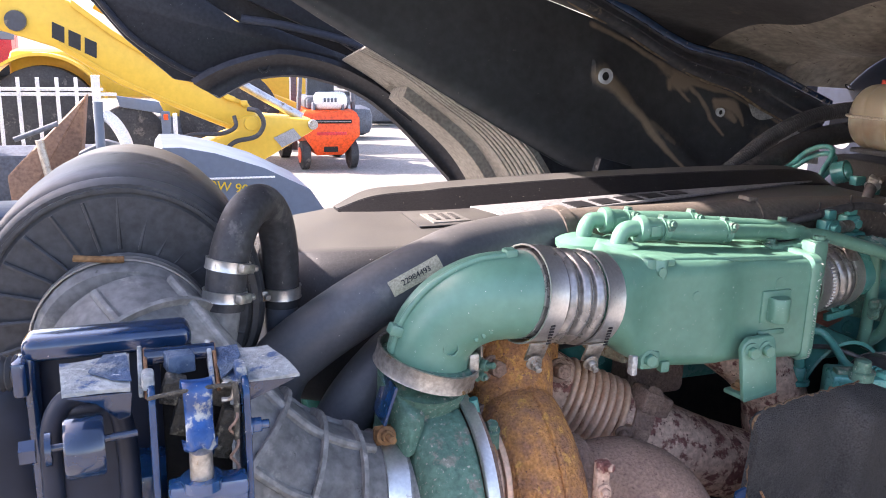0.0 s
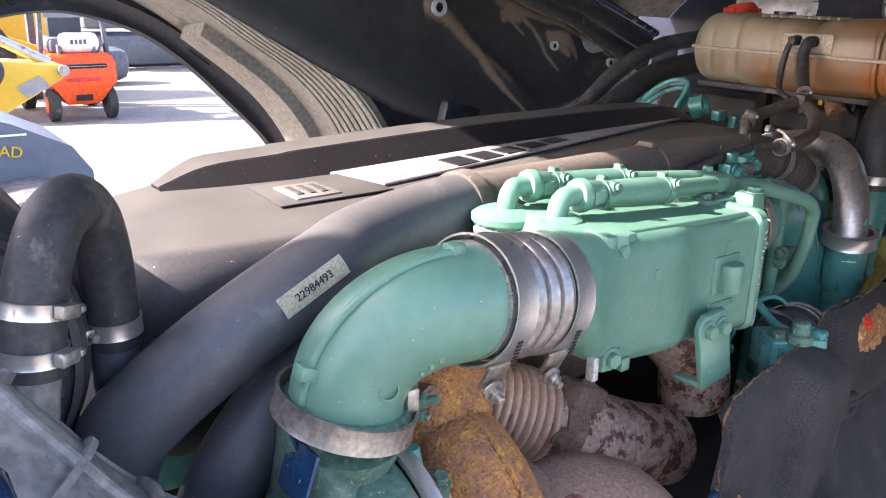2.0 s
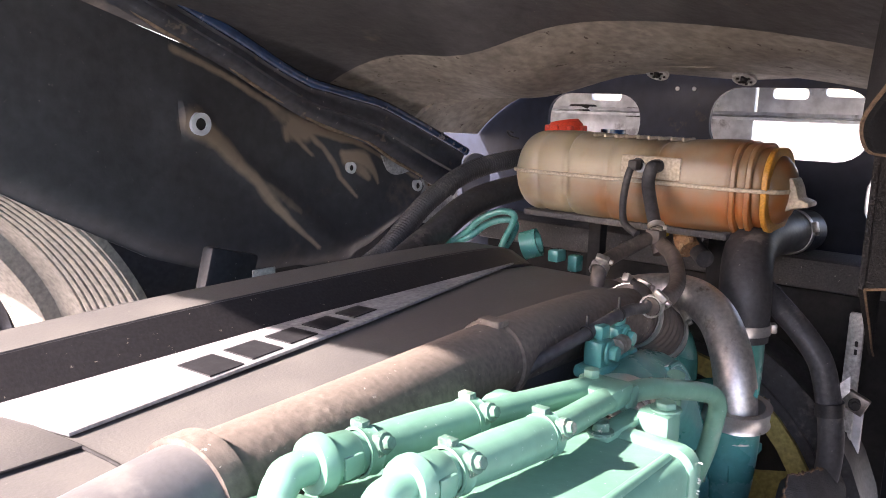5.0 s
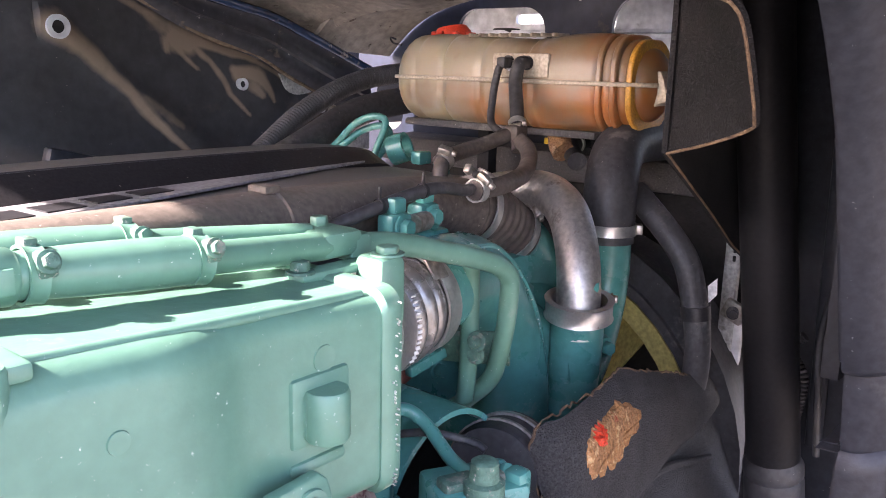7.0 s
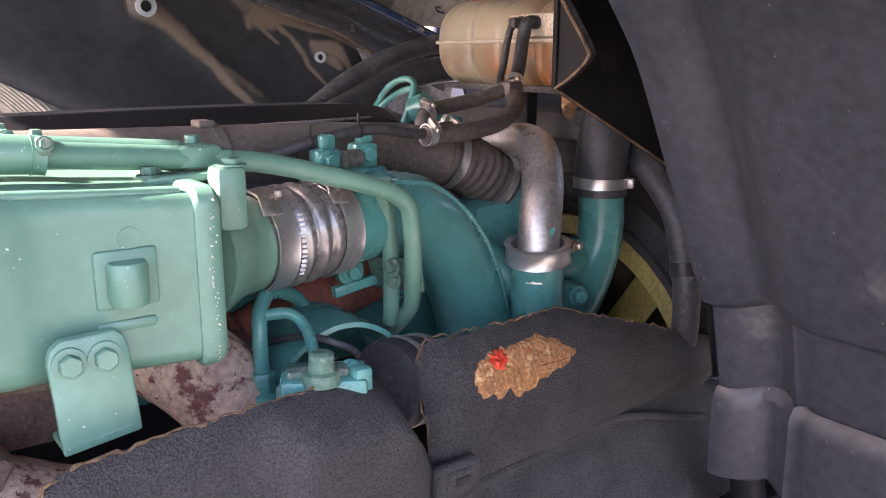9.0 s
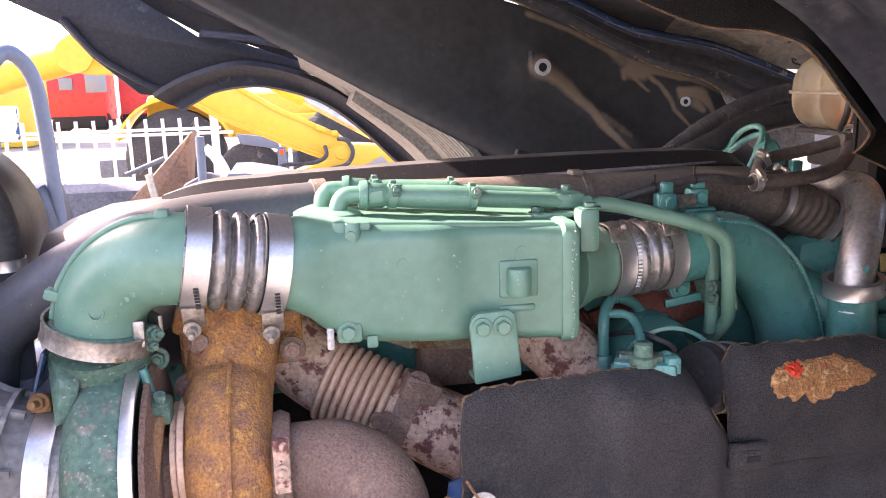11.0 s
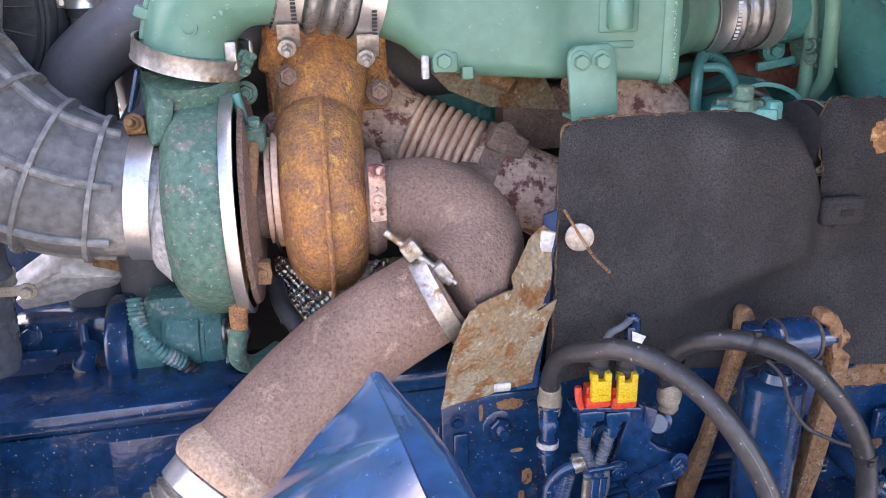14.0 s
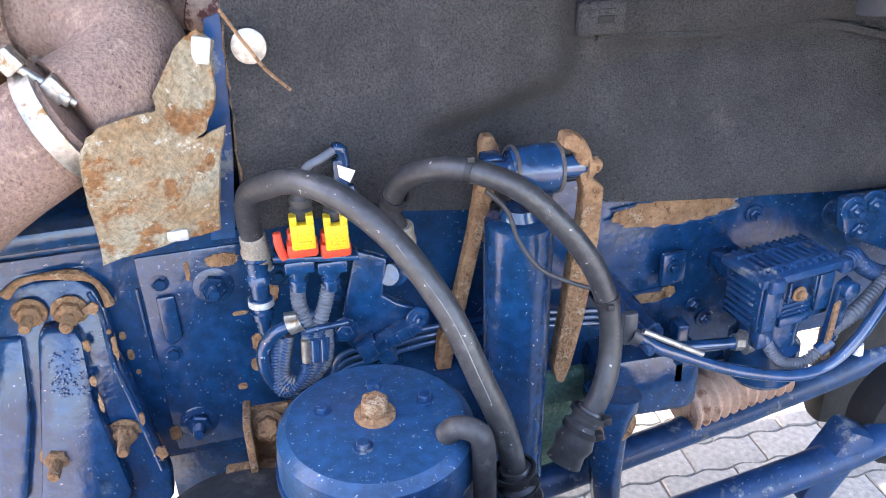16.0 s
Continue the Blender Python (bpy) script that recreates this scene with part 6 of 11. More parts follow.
tank.part("boss_eye", band((1.631, 1.249, 1.630), (1, 0, 0), 0.0035, 0.006, 0.0065), "white", "round white eye")
tank.part("filler_neck", revolve([(0, 0.0), (0, 0.028), (0.03, 0.028), (0.03, 0)], (1.78, 1.495, 1.655), (0, 0.2, 1), 24), "tank")
cap = tank.part("filler_cap", revolve([(0, 0.0), (0, 0.040), (0.014, 0.038), (0.026, 0.030), (0.028, 0)], (1.78, 1.50, 1.676), (0, 0.2, 1), 20), "red_clip", "red filler cap")
for k in range(8):
    part("grip", rbox((1.78 + 0.038 * math.cos(k * 0.785), 1.50 + 0.038 * math.sin(k * 0.785), 1.686), (0.012, 0.012, 0.014), 0.003), "red_clip", cap)
tank.part("blue_cap", revolve([(0, 0.0), (0, 0.026), (0.016, 0.025), (0.016, 0)], (1.82, 1.41, 1.672), (0, 0, 1), 18), "blue", "small dark blue cap")
tank.part("end_bracket", plate([(1.69, 1.03, 1.626), (1.69, 1.003, 1.626), (1.69, 0.996, 1.612), (1.69, 0.991, 1.593), (1.69, 0.974, 1.588), (1.69, 0.974, 1.580), (1.69, 1.0, 1.576), (1.69, 1.035, 1.556)], (0.05, 0, 0), 0.003), "tank_pale", "pale moulded end bracket")
for k, (y, kk) in enumerate(((1.083, 1.0), (1.058, 0.985), (1.033, 0.90))):
    tank.part("end_ring", loft([[(p[1], y + d, p[2]) for p in roundrect(0, 1.715, 1.602, (0.0775 + o) * kk, (0.0795 + o) * kk, 0.055, 7)] for d, o in ((-0.005, 0.0), (-0.003, 0.0018), (0.003, 0.0018), (0.005, 0.0))]), "amber" if k == 2 else "tank", "amber moulded ring" if k == 2 else "")
for k in range(9):
    tank.part("top_rib", rbox((1.68, 1.36 - 0.022 * k, 1.681), (0.05, 0.006, 0.006), 0.002), "tank_pale", "moulded top rib")
tank.part("hook_wire", tube([(1.68, 1.565, 1.675), (1.68, 1.58, 1.678), (1.68, 1.572, 1.668), (1.68, 1.55, 1.664)], 0.002, 6, 3), "letters", "small bent wire")
tank.part("outlet", tube([(1.70, 1.19, 1.53), (1.69, 1.18, 1.50), (1.68, 1.165, 1.485)], 0.020, 14, 4), "rust_tan", "brown outlet stub")
tank.part("tank_strap", rbox((1.72, 1.30, 1.520), (0.14, 0.42, 0.012), 0.003), "plastic", "dark carrier below the tank")
tank.part("carrier_post", rbox((1.80, 1.42, 1.44), (0.03, 0.03, 0.14), 0.004), "dark")
tank.part("carrier_post", rbox((1.80, 1.16, 1.44), (0.03, 0.03, 0.14), 0.004), "dark")
tank.e.location.x += 0.033
tank.e.location.z -= 0.004


# chipped paint along edges
pc = boxt.part("paint_chips", chips([(0.921, 0.8085, 1.450), (0.921, 0.8085, 1.38), (0.921, 0.8085, 1.308)], 46, 0.0009, 0.0022, 11), "chip", "bare flecks along the housing edge")
pc2 = big.part("paint_chips", chips([(x, y - 0.003, z) for x, y, z in SEAM_RIB[:6]], 70, 0.0011, 0.0040, 12, (0.45, -0.75, 0.35)), "chip", "bare flecks along the casting seam")
tagged(pc, "bare flecks along the housing edge", kind="stuff")
tagged(pc2, "bare flecks along the casting seam", kind="stuff")

# ---- vent hoses below the tank ----
vent = Thing("vent_hoses", (1.55, 1.25, 1.43), "black vent hoses with clamps and connectors", "hose")
vent.part("thin_hose", tube([(1.658, 1.254, 1.628), (1.646, 1.258, 1.624), (1.640, 1.262, 1.60), (1.632, 1.262, 1.56), (1.610, 1.245, 1.530), (1.60, 1.215, 1.515)], 0.0065, 14, 6), "rubber", "thin black hose")
vent.part("thick_hose", tube([(1.658, 1.216, 1.631), (1.644, 1.218, 1.626), (1.636, 1.218, 1.598), (1.606, 1.192, 1.555), (1.575, 1.168, 1.530)], 0.0115, 16, 6), "rubber", "black hose")
for y in (1.254, 1.216):
    vent.part("elbow_fitting", join(rbox((1.653, y, 1.630), (0.026, 0.018, 0.018), 0.004), revolve([(0, 0.0), (0, 0.012), (0.012, 0.012), (0.012, 0)], (1.661, y, 1.630), (1, 0, 0), 16)), "rubber", "black elbow fitting")
vent.part("tee", join(rbox((1.566, 1.164, 1.522), (0.032, 0.028, 0.024), 0.006), revolve([(0, 0.0), (0, 0.010), (0.03, 0.010), (0.03, 0)], (1.566, 1.164, 1.52), (-0.3, -0.4, -0.8), 16)), "rubber_brown", "hose tee piece")
vent.part("hose_left", tube([(1.560, 1.170, 1.520), (1.52, 1.183, 1.507), (1.46, 1.185, 1.497), (1.415, 1.180, 1.490), (1.398, 1.174, 1.478), (1.392, 1.172, 1.455)], 0.0115, 16, 6), "rubber_brown", "brown-black hose")
vent.part("hose_down", tube([(1.567, 1.158, 1.512), (1.540, 1.122, 1.500), (1.505, 1.096, 1.484), (1.45, 1.070, 1.473), (1.38, 1.052, 1.468), (1.312, 1.045, 1.468)], 0.0125, 16, 6), "rubber_brown", "brown-black hose")
hose_clamp(vent, "hose_clamp", (1.578, 1.170, 1.534), (0.6, 0.5, 0.7), 0.0125, 0.010, (-1, -0.5, 0))
hose_clamp(vent, "hose_clamp", (1.408, 1.178, 1.487), (1, 0.2, 0.6), 0.0125, 0.012, (-0.3, -0.4, 0.9))
hose_clamp(vent, "hose_clamp", (1.318, 1.0455, 1.468), (1, 0.08, 0), 0.0135, 0.012, (0, -0.6, 0.8))
vent.part("cable", tube([(1.43, 1.135, 1.470), (1.36, 1.075, 1.474), (1.30, 1.046, 1.470), (1.24, 1.034, 1.480), (1.201, 1.034, 1.480), (1.136, 1.040, 1.468), (1.06, 1.065, 1.440), (1.01, 1.09, 1.40)], 0.0075, 12, 6), "rubber", "braided black cable")
for p in ((1.201, 1.034, 1.480), (1.136, 1.040, 1.468)):
    vent.part("cable_tie", join(band(p, (1, 0, 0.1), 0.008, 0.004, 0.0012), rbox((p[0], p[1], p[2] + 0.014), (0.003, 0.003, 0.016), 0.0005)), "letters", "black cable tie")
vent.part("worm_screw", rbox((1.417, 1.132, 1.474), (0.030, 0.012, 0.014), 0.003, Matrix.Rotation(0.6, 4, "Y")), "steel_dull", "bright worm screw")
vent.part("tail_hose", tube([(1.70, 1.13, 1.47), (1.76, 1.18, 1.485), (1.815, 1.199, 1.491), (1.86, 1.19, 1.50)], 0.016, 14, 5), "rubber", "short black hose")
vent.part("tail_clamp", band((1.800, 1.197, 1.489), (1, 0.3, 0.1), 0.0165, 0.010, 0.002, 0.001), "steel", "steel clamp")

# corrugated loom and green lines at the far front corner
loom = Thing("wiring_loom", (1.55, 1.6, 1.40), "black corrugated wiring loom rising to the cab", "cable loom")
loom.part("conduit", tube([(1.30, 1.62, 1.41), (1.42, 1.64, 1.45), (1.56, 1.66, 1.53), (1.72, 1.66, 1.59), (1.95, 1.62, 1.62)], 0.020, 16, 8, wave=(0.007, 0.0012)), "rubber", "corrugated black conduit")
loom.part("thick_conduit", tube([(1.34, 1.58, 1.41), (1.50, 1.60, 1.47), (1.66, 1.61, 1.53), (1.85, 1.58, 1.56)], 0.028, 18, 8), "rubber", "thick black loom")
for k in range(2):
    loom.part("green_line", tube([(1.55, 1.60 - 0.02 * k, 1.45 + 0.005 * k), (1.55, 1.56 - 0.02 * k, 1.475), (1.55 + 0.02 * k, 1.515, 1.512 - 0.012 * k), (1.56 + 0.02 * k, 1.475, 1.530 - 0.018 * k), (1.57 + 0.02 * k, 1.452 + 0.01 * k, 1.520 - 0.018 * k), (1.57 + 0.02 * k, 1.475, 1.47), (1.56, 1.48, 1.44)], 0.0065, 12, 6), "teal", "teal painted fuel line")
loom.part("round_port", band((1.552, 1.400, 1.478), (0.3, -0.8, 0.3), 0.020, 0.030, 0.006), "teal", "round teal port")
loom.part("connector", rbox((1.53, 1.33, 1.47), (0.03, 0.022, 0.022), 0.004), "teal", "teal connector")
loom.part("connector", rbox((1.56, 1.31, 1.455), (0.024, 0.02, 0.03), 0.004), "teal")
loom.part("yellow_tag", rbox((1.805, 1.256, 1.490), (0.014, 0.012, 0.012), 0.002), "yellow_clip", "small yellow tag")
side = Thing("far_side_brackets", (1.2, 1.75, 1.1), "dark brackets and metal tabs on the far chassis side", "bracket")
side.part("dark_bracket", rbox((1.12, 1.75, 1.36), (0.10, 0.03, 0.22), 0.006, Matrix.Rotation(0.25, 4, "Y")), "fender_black")
side.part("dark_bracket", rbox((1.27, 1.78, 1.33), (0.14, 0.03, 0.16), 0.006), "dark")
side.part("metal_tab", rbox((1.20, 1.73, 1.415), (0.05, 0.004, 0.03), 0.002), "alu", "bare metal tab")
side.part("metal_tab", rbox((1.39, 1.76, 1.385), (0.035, 0.004, 0.05), 0.002), "alu", "bare metal tab")
side.part("bracket_rod", tube([(1.33, 1.74, 1.40), (1.36, 1.75, 1.37), (1.37, 1.75, 1.30)], 0.006, 8, 4), "steel_dull")

# ---- turbocharger ----
TY, TZ = 0.832, 1.172          # turbo axis
turbo = Thing("turbocharger", (0.42, TY, 1.06), "large turbocharger with green compressor and orange-rusted turbine", "turbocharger")


def scroll(x0, x1, r0, r1, tongue, seg=72):
    """Compressor body: rings along x whose radius grows round the axis."""
    bm = bmesh.new()
    rings = []
    for h, k in ((0.0, 0.60), (0.0, 0.82), (0.12, 0.90), (0.26, 0.965), (0.36, 0.985), (0.50, 0.99), (0.62, 1.0), (0.93, 1.0), (0.99, 0.985), (1.0, 0.80), (1.0, 0.55)):
        ring = []
        for s in range(seg):
            a = 2 * math.pi * s / seg
            ph = ((a - tongue) / (2 * math.pi)) % 1.0
            r = (r0 + (r1 - r0) * ph) * k
            ring.append(bm.verts.new((x0 + (x1 - x0) * h, TY + r * math.cos(a), TZ + r * math.sin(a))))
        rings.append(ring)
    skin(bm, rings)
    bm.faces.new(rings[0][::-1])
    bm.faces.new(rings[-1])
    return bm


turbo.part("compressor_housing", scroll(0.284, 0.354, 0.136, 0.146, radians(60)), "green_dirty", "green paint-worn compressor housing")
turbo.part("outlet_duct", tube([(0.315, 0.90, 1.18, 0.050), (0.316, 0.872, 1.26, 0.052), (0.317, 0.850, 1.305, 0.056), (0.318, 0.835, 1.345, 0.060)], 0.05, 28, 6), "green_dirty", "dusty outlet duct")
turbo.part("duct_web", plate([(0.262, 0.81, 1.345), (0.262, 0.81, 1.25), (0.275, 0.765, 1.265), (0.285, 0.775, 1.31)], (0.02, 0.01, 0), 0.004), "green_dirty", "cast web beside the duct")
turbo.part("inlet_neck", revolve([(0, 0.0), (0, 0.074), (0.026, 0.075), (0.034, 0.086), (0.055, 0.100), (0.055, 0)], (0.244, TY - 0.018, TZ + 0.020), (1, 0, -0.25), 44), "alu", "bare cast inlet neck")
vb = turbo.part("compressor_clamp", band((0.362, TY, TZ), (1, 0, 0), 0.138, 0.015, 0.006, 0.001), "steel", "bright V-band round the compressor")
turbo.part("back_plate", revolve([(0, 0.0), (0, 0.134), (0.006, 0.130), (0.012, 0.08), (0.012, 0)], (0.374, TY, TZ), (1, 0, 0), 40), "rust_brown", "rusty back plate")
turbo.part("bearing_housing", revolve([(0, 0.0), (0, 0.060), (0.014, 0.050), (0.026, 0.050), (0.036, 0.070), (0.04, 0.0)], (0.372, TY, TZ), (1, 0, 0), 36), "rust_brown", "dark rusty bearing housing")
turbo.part("turbine_clamp", join(band((0.402, TY, TZ + 0.012), (1, 0, 0), 0.062, 0.007, 0.006, 0.001), band((0.411, TY, TZ + 0.012), (1, 0, 0), 0.066, 0.008, 0.007, 0.001)), "bellows", "thin rusty double ring clamp")
# turbine housing: a round scroll tube wound round the axis, opening up to the manifold flange
TX = 0.468
pts = [(TX + 0.012, 0.960, 1.335, 0.062), (TX + 0.008, 0.918, 1.318, 0.061)]
for k in range(15):
    a = radians(88 + 20.5 * k)
    pts.append((TX - 0.004 * max(0.0, math.sin(a)), TY + 0.014 + 0.030 * max(0.0, math.sin(a)) + 0.078 * math.cos(a), TZ - 0.002 + 0.078 * math.sin(a), 0.060 - 0.0010 * k))
turbo.part("turbine_housing", tube(pts, 0.06, 32, 6, flat=0.95), "rust_orange", "orange rusted cast turbine housing")
turbo.part("turbine_core", revolve([(0, 0.0), (0, 0.085), (0.012, 0.094), (0.068, 0.094), (0.09, 0.07), (0.10, 0)], (0.420, TY, TZ), (1, 0, 0), 36), "rust_orange")
turbo.part("housing_seam", tube([(TX + 0.004, TY + 0.014 + 0.030 * max(0.0, math.sin(radians(a))) - 0.1365 * math.cos(radians(a)), TZ - 0.002 + 0.1365 * math.sin(radians(a))) for a in (75, 50, 25, 0, -25, -50, -75)], 0.0035, 8, 5), "rust_orange")
fl = turbo.part("manifold_flange", join(rbox((0.483, 0.925, 1.322), (0.165, 0.028, 0.12), 0.008, Matrix.Rotation(0.25, 4, "Z")), rbox((0.480, 0.925, 1.372), (0.14, 0.045, 0.05), 0.012), rbox((0.415, 0.915, 1.355), (0.03, 0.04, 0.07), 0.01, Matrix.Rotation(0.3, 4, "Y"))), "rust_orange", "rusted mounting flange")
for p in ((0.434, 0.879, 1.319), (0.550, 0.906, 1.290), (0.412, 0.880, 1.258)):
    part("flange_bolt", join(revolve([(-0.05, 0.008), (0.0, 0.008), (0.0, 0)], p, (0, -1, 0.25), 12), bolt(p, (0, -1, 0.25), 0.0125, 0.018, True, 0.004)), "rust_brown", fl, "rusty flange bolt")
turbo.part("outlet_flange", revolve([(0, 0.0), (0, 0.066), (0.012, 0.070), (0.024, 0.064), (0.024, 0)], (0.518, 0.815, 1.165), (1, 0, 0), 36), "rust_brown", "brown rusty outlet flange")
turbo.part("outlet_clip", join(rbox((0.532, 0.742, 1.198), (0.020, 0.012, 0.07), 0.003), bolt((0.532, 0.734, 1.193), (0, -1, 0), 0.007, 0.008), bolt((0.532, 0.737, 1.225), (0.3, -1, 0.4), 0.006, 0.012)), "rust_spot", "rusty clip with two screws")
turbo.part("oil_pipe", tube([(0.388, 0.782, 1.255), (0.386, 0.768, 1.240), (0.378, 0.755, 1.185), (0.368, 0.746, 1.125), (0.356, 0.742, 1.065), (0.354, 0.745, 1.02)], 0.0085, 14, 7), "rust_tan", "rusty green oil pipe")
turbo.part("oil_fitting", join(rbox((0.388, 0.795, 1.262), (0.030, 0.03, 0.030), 0.004), bolt((0.392, 0.785, 1.276), (0, -0.3, 1), 0.008, 0.010), rbox((0.379, 0.79, 1.239), (0.02, 0.024, 0.03), 0.003)), "green_dirty", "green oil fitting")
turbo.part("pipe_block", join(rbox((0.384, 0.752, 1.104), (0.026, 0.018, 0.030), 0.003), bolt((0.386, 0.743, 1.104), (0, -1, 0), 0.009, 0.004)), "rust_tan", "tan block on the oil pipe")
turbo.part("pipe_joint", revolve([(0, 0.0), (0, 0.011), (0.03, 0.012), (0.034, 0.009), (0.034, 0)], (0.352, 0.744, 1.035), (0.05, 0, 1), 12), "rust_orange", "rusty union nut")
turbo.part("oil_elbow", tube([(0.352, 0.744, 1.035), (0.346, 0.744, 0.995), (0.364, 0.76, 0.975), (0.392, 0.795, 0.975)], 0.012, 14, 6), "green_dirty", "green oil drain elbow")
turbo.part("duct_bolt", bolt((0.377, 0.872, 1.303), (0.1, -1, 0.1), 0.011, 0.012, True, 0.004), "green_dirty", "grimy green bolt beside the duct")
turbo.part("link_rod", tube([(0.372, 0.80, 1.315), (0.380, 0.80, 1.28), (0.392, 0.80, 1.26)], 0.006, 10, 4), "teal", "thin teal link")
turbo.part("plaque", rbox((0.259, 0.81, 1.325), (0.004, 0.05, 0.05), 0.001, Matrix.Rotation(0.3, 4, "Y")), "blue", "small blue rating plaque")


def dimpled(u, v):
    k = 0.0022 * math.sin(60 * u * 1.6) * math.sin(38 * v * 1.2)
    return 0.395 + 0.19 * u, 0.845 - 0.03 * math.sin(3 * u) - k, 0.99 + 0.10 * v - 0.01 * u


turbo.part("foil_shield", sheet(dimpled, 90, 46, 0.002), "foil", "dimpled foil heat shield")
turbo.part("shield_eye", band((0.448, 0.812, 1.045), (0, -1, 0.2), 0.006, 0.004, 0.004), "rust_brown")
sh = turbo.part("speed_hose", tube([(0.392, 0.84, 1.055), (0.402, 0.805, 1.035), (0.418, 0.785, 1.015), (0.436, 0.78, 0.985), (0.44, 0.79, 0.95)], 0.0125, 14, 6), "rubber", "black hose")
part("hose_clip", band((0.430, 0.781, 0.995), (0.5, -0.1, -0.8), 0.0125, 0.014, 0.002, 0.0015), "steel", sh, "bright spring clip")

# ---- exhaust elbow and down pipe ----
exh = Thing("exhaust_downpipe", (0.30, 0.69, 0.80), "brown rusted exhaust elbow and down pipe with a V-band", "exhaust pipe")
exh.part("elbow", tube([(0.532, 0.812, 1.167, 0.050), (0.56, 0.808, 1.167, 0.053), (0.598, 0.798, 1.165, 0.058), (0.634, 0.772, 1.150, 0.061), (0.650, 0.742, 1.122, 0.061), (0.632, 0.708, 1.102, 0.059), (0.600, 0.686, 1.090, 0.058)], 0.06, 32, 8), "rust_brown", "mitred rusty elbow")
exh.part("down_pipe", tube([(0.604, 0.687, 1.092, 0.057), (0.50, 0.680, 1.035, 0.0600), (0.44, 0.664, 0.992, 0.0625), (0.39, 0.642, 0.950, 0.0645), (0.338, 0.618, 0.908, 0.0655)], 0.0575, 34, 5), "rust_brown", "straight brown rusted pipe")
d_pipe = V(-0.308, -0.005, -0.154).normalized()
vc = exh.part("vee_band", band((0.592, 0.687, 1.086), d_pipe, 0.057, 0.020, 0.006, 0.001), "steel_dull", "speckled steel V-band")
tb = V(0.562, 0.664, 1.152)
part("tee_bolt", join(rbox(tb, (0.020, 0.018, 0.022), 0.003, Matrix.Rotation(-0.6, 4, "Y")), rbox(tb + V(0.034, -0.004, -0.028), (0.018, 0.018, 0.024), 0.003, Matrix.Rotation(-0.6, 4, "Y")), tube([tb + V(-0.028, 0.004, 0.022), tb + V(0.05, -0.008, -0.042)], 0.0045, 10, 1), bolt(tb + V(0.036, -0.006, -0.032), (0.7, -0.15, -0.6), 0.008, 0.010, False)), "steel_dull", vc, "clamp bolt with rusty thread")
d_end = V(-0.052, -0.032, -0.050).normalized()
END = V(0.338, 0.618, 0.908)
exh.part("end_ring", tube([tuple(END + d_end * s) + (r,) for s, r in ((-0.028, 0.064), (-0.012, 0.071), (0.0, 0.072), (0.011, 0.067))], 0.06, 34, 4), "rust_tan_pale", "flared rusty pipe end")
exh.part("flex_pipe", tube([tuple(END) + (0.058,), (0.290, 0.590, 0.864, 0.060), (0.240, 0.566, 0.820, 0.060), (0.150, 0.545, 0.755, 0.060), (0.0, 0.53, 0.665, 0.060)], 0.06, 34, 6, wave=(0.0115, 0.0034)), "steel_dull", "corrugated steel flex pipe")
exh.part("flex_clamp", band(END + d_end * 0.026, d_end, 0.062, 0.024, 0.002, 0.0), "steel", "bright sleeve")

# ---- exhaust manifold behind the turbo ----
man = Thing("exhaust_manifold", (0.7, 0.98, 1.1), "spotted rusty exhaust manifold with an expansion bellows", "exhaust manifold")
man.part("manifold_bend", tube([(0.49, 0.985, 1.33, 0.056), (0.52, 1.01, 1.285, 0.056), (0.555, 1.008, 1.245, 0.056), (0.590, 0.992, 1.220, 0.057), (0.606, 0.984, 1.210, 0.056)], 0.054, 30, 6), "rust_spot", "spotted rusty bend")
RIB0, RIB1 = V(0.596, 0.988, 1.214), V(0.684, 0.957, 1.174)
ribs = []
for k in range(8):
    for f, r in ((0.0, 0.0525), (0.16, 0.0600), (0.36, 0.0630), (0.64, 0.0630), (0.84, 0.0600)):
        ribs.append((*RIB0.lerp(RIB1, (k + f) / 8), r))
man.part("bellows", tube([*ribs, (*RIB1, 0.0525)], 0.054, 40, 2), "bellows", "corrugated steel bellows", angle=60)
man.part("band_flange", band((0.706, 0.949, 1.164), (0.9, -0.27, -0.40), 0.052, 0.032, 0.005, 0.0), "rust_brown", "broad rusty band")
man.part("branch", tube([(0.680, 0.957, 1.176, 0.052), (0.73, 0.945, 1.152, 0.057), (0.77, 0.938, 1.130, 0.060), (0.84, 0.928, 1.096, 0.062), (0.92, 0.93, 1.066, 0.060)], 0.056, 32, 6), "rust_spot", "spotted rusty branch")
man.part("branch_boss", join(rbox((0.728, 0.924, 1.210), (0.055, 0.045, 0.035), 0.005, Matrix.Rotation(0.45, 4, "Y")), revolve([(0, 0.0), (0, 0.017), (0.004, 0.016), (0.004, 0)], (0.724, 0.907, 1.225), (0.2, -0.7, 0.7), 20)), "rust_brown", "square rusty boss")
man.part("band_bolt", join(rbox((0.672, 0.905, 1.168), (0.022, 0.02, 0.036), 0.003), bolt((0.662, 0.896, 1.180), (-0.2, -1, -0.2), 0.008, 0.012), rbox((0.684, 0.897, 1.166), (0.008, 0.01, 0.030), 0.002, Matrix.Rotation(0.5, 4, "Y"))), "rust_brown")
man.part("second_branch", tube([(0.86, 1.02, 1.30, 0.045), (0.90, 0.99, 1.275, 0.050), (0.95, 0.96, 1.24, 0.054), (0.985, 0.94, 1.19, 0.054), (1.0, 0.94, 1.12, 0.054)], 0.05, 28, 6), "rust_spot", "spotted rusty branch")
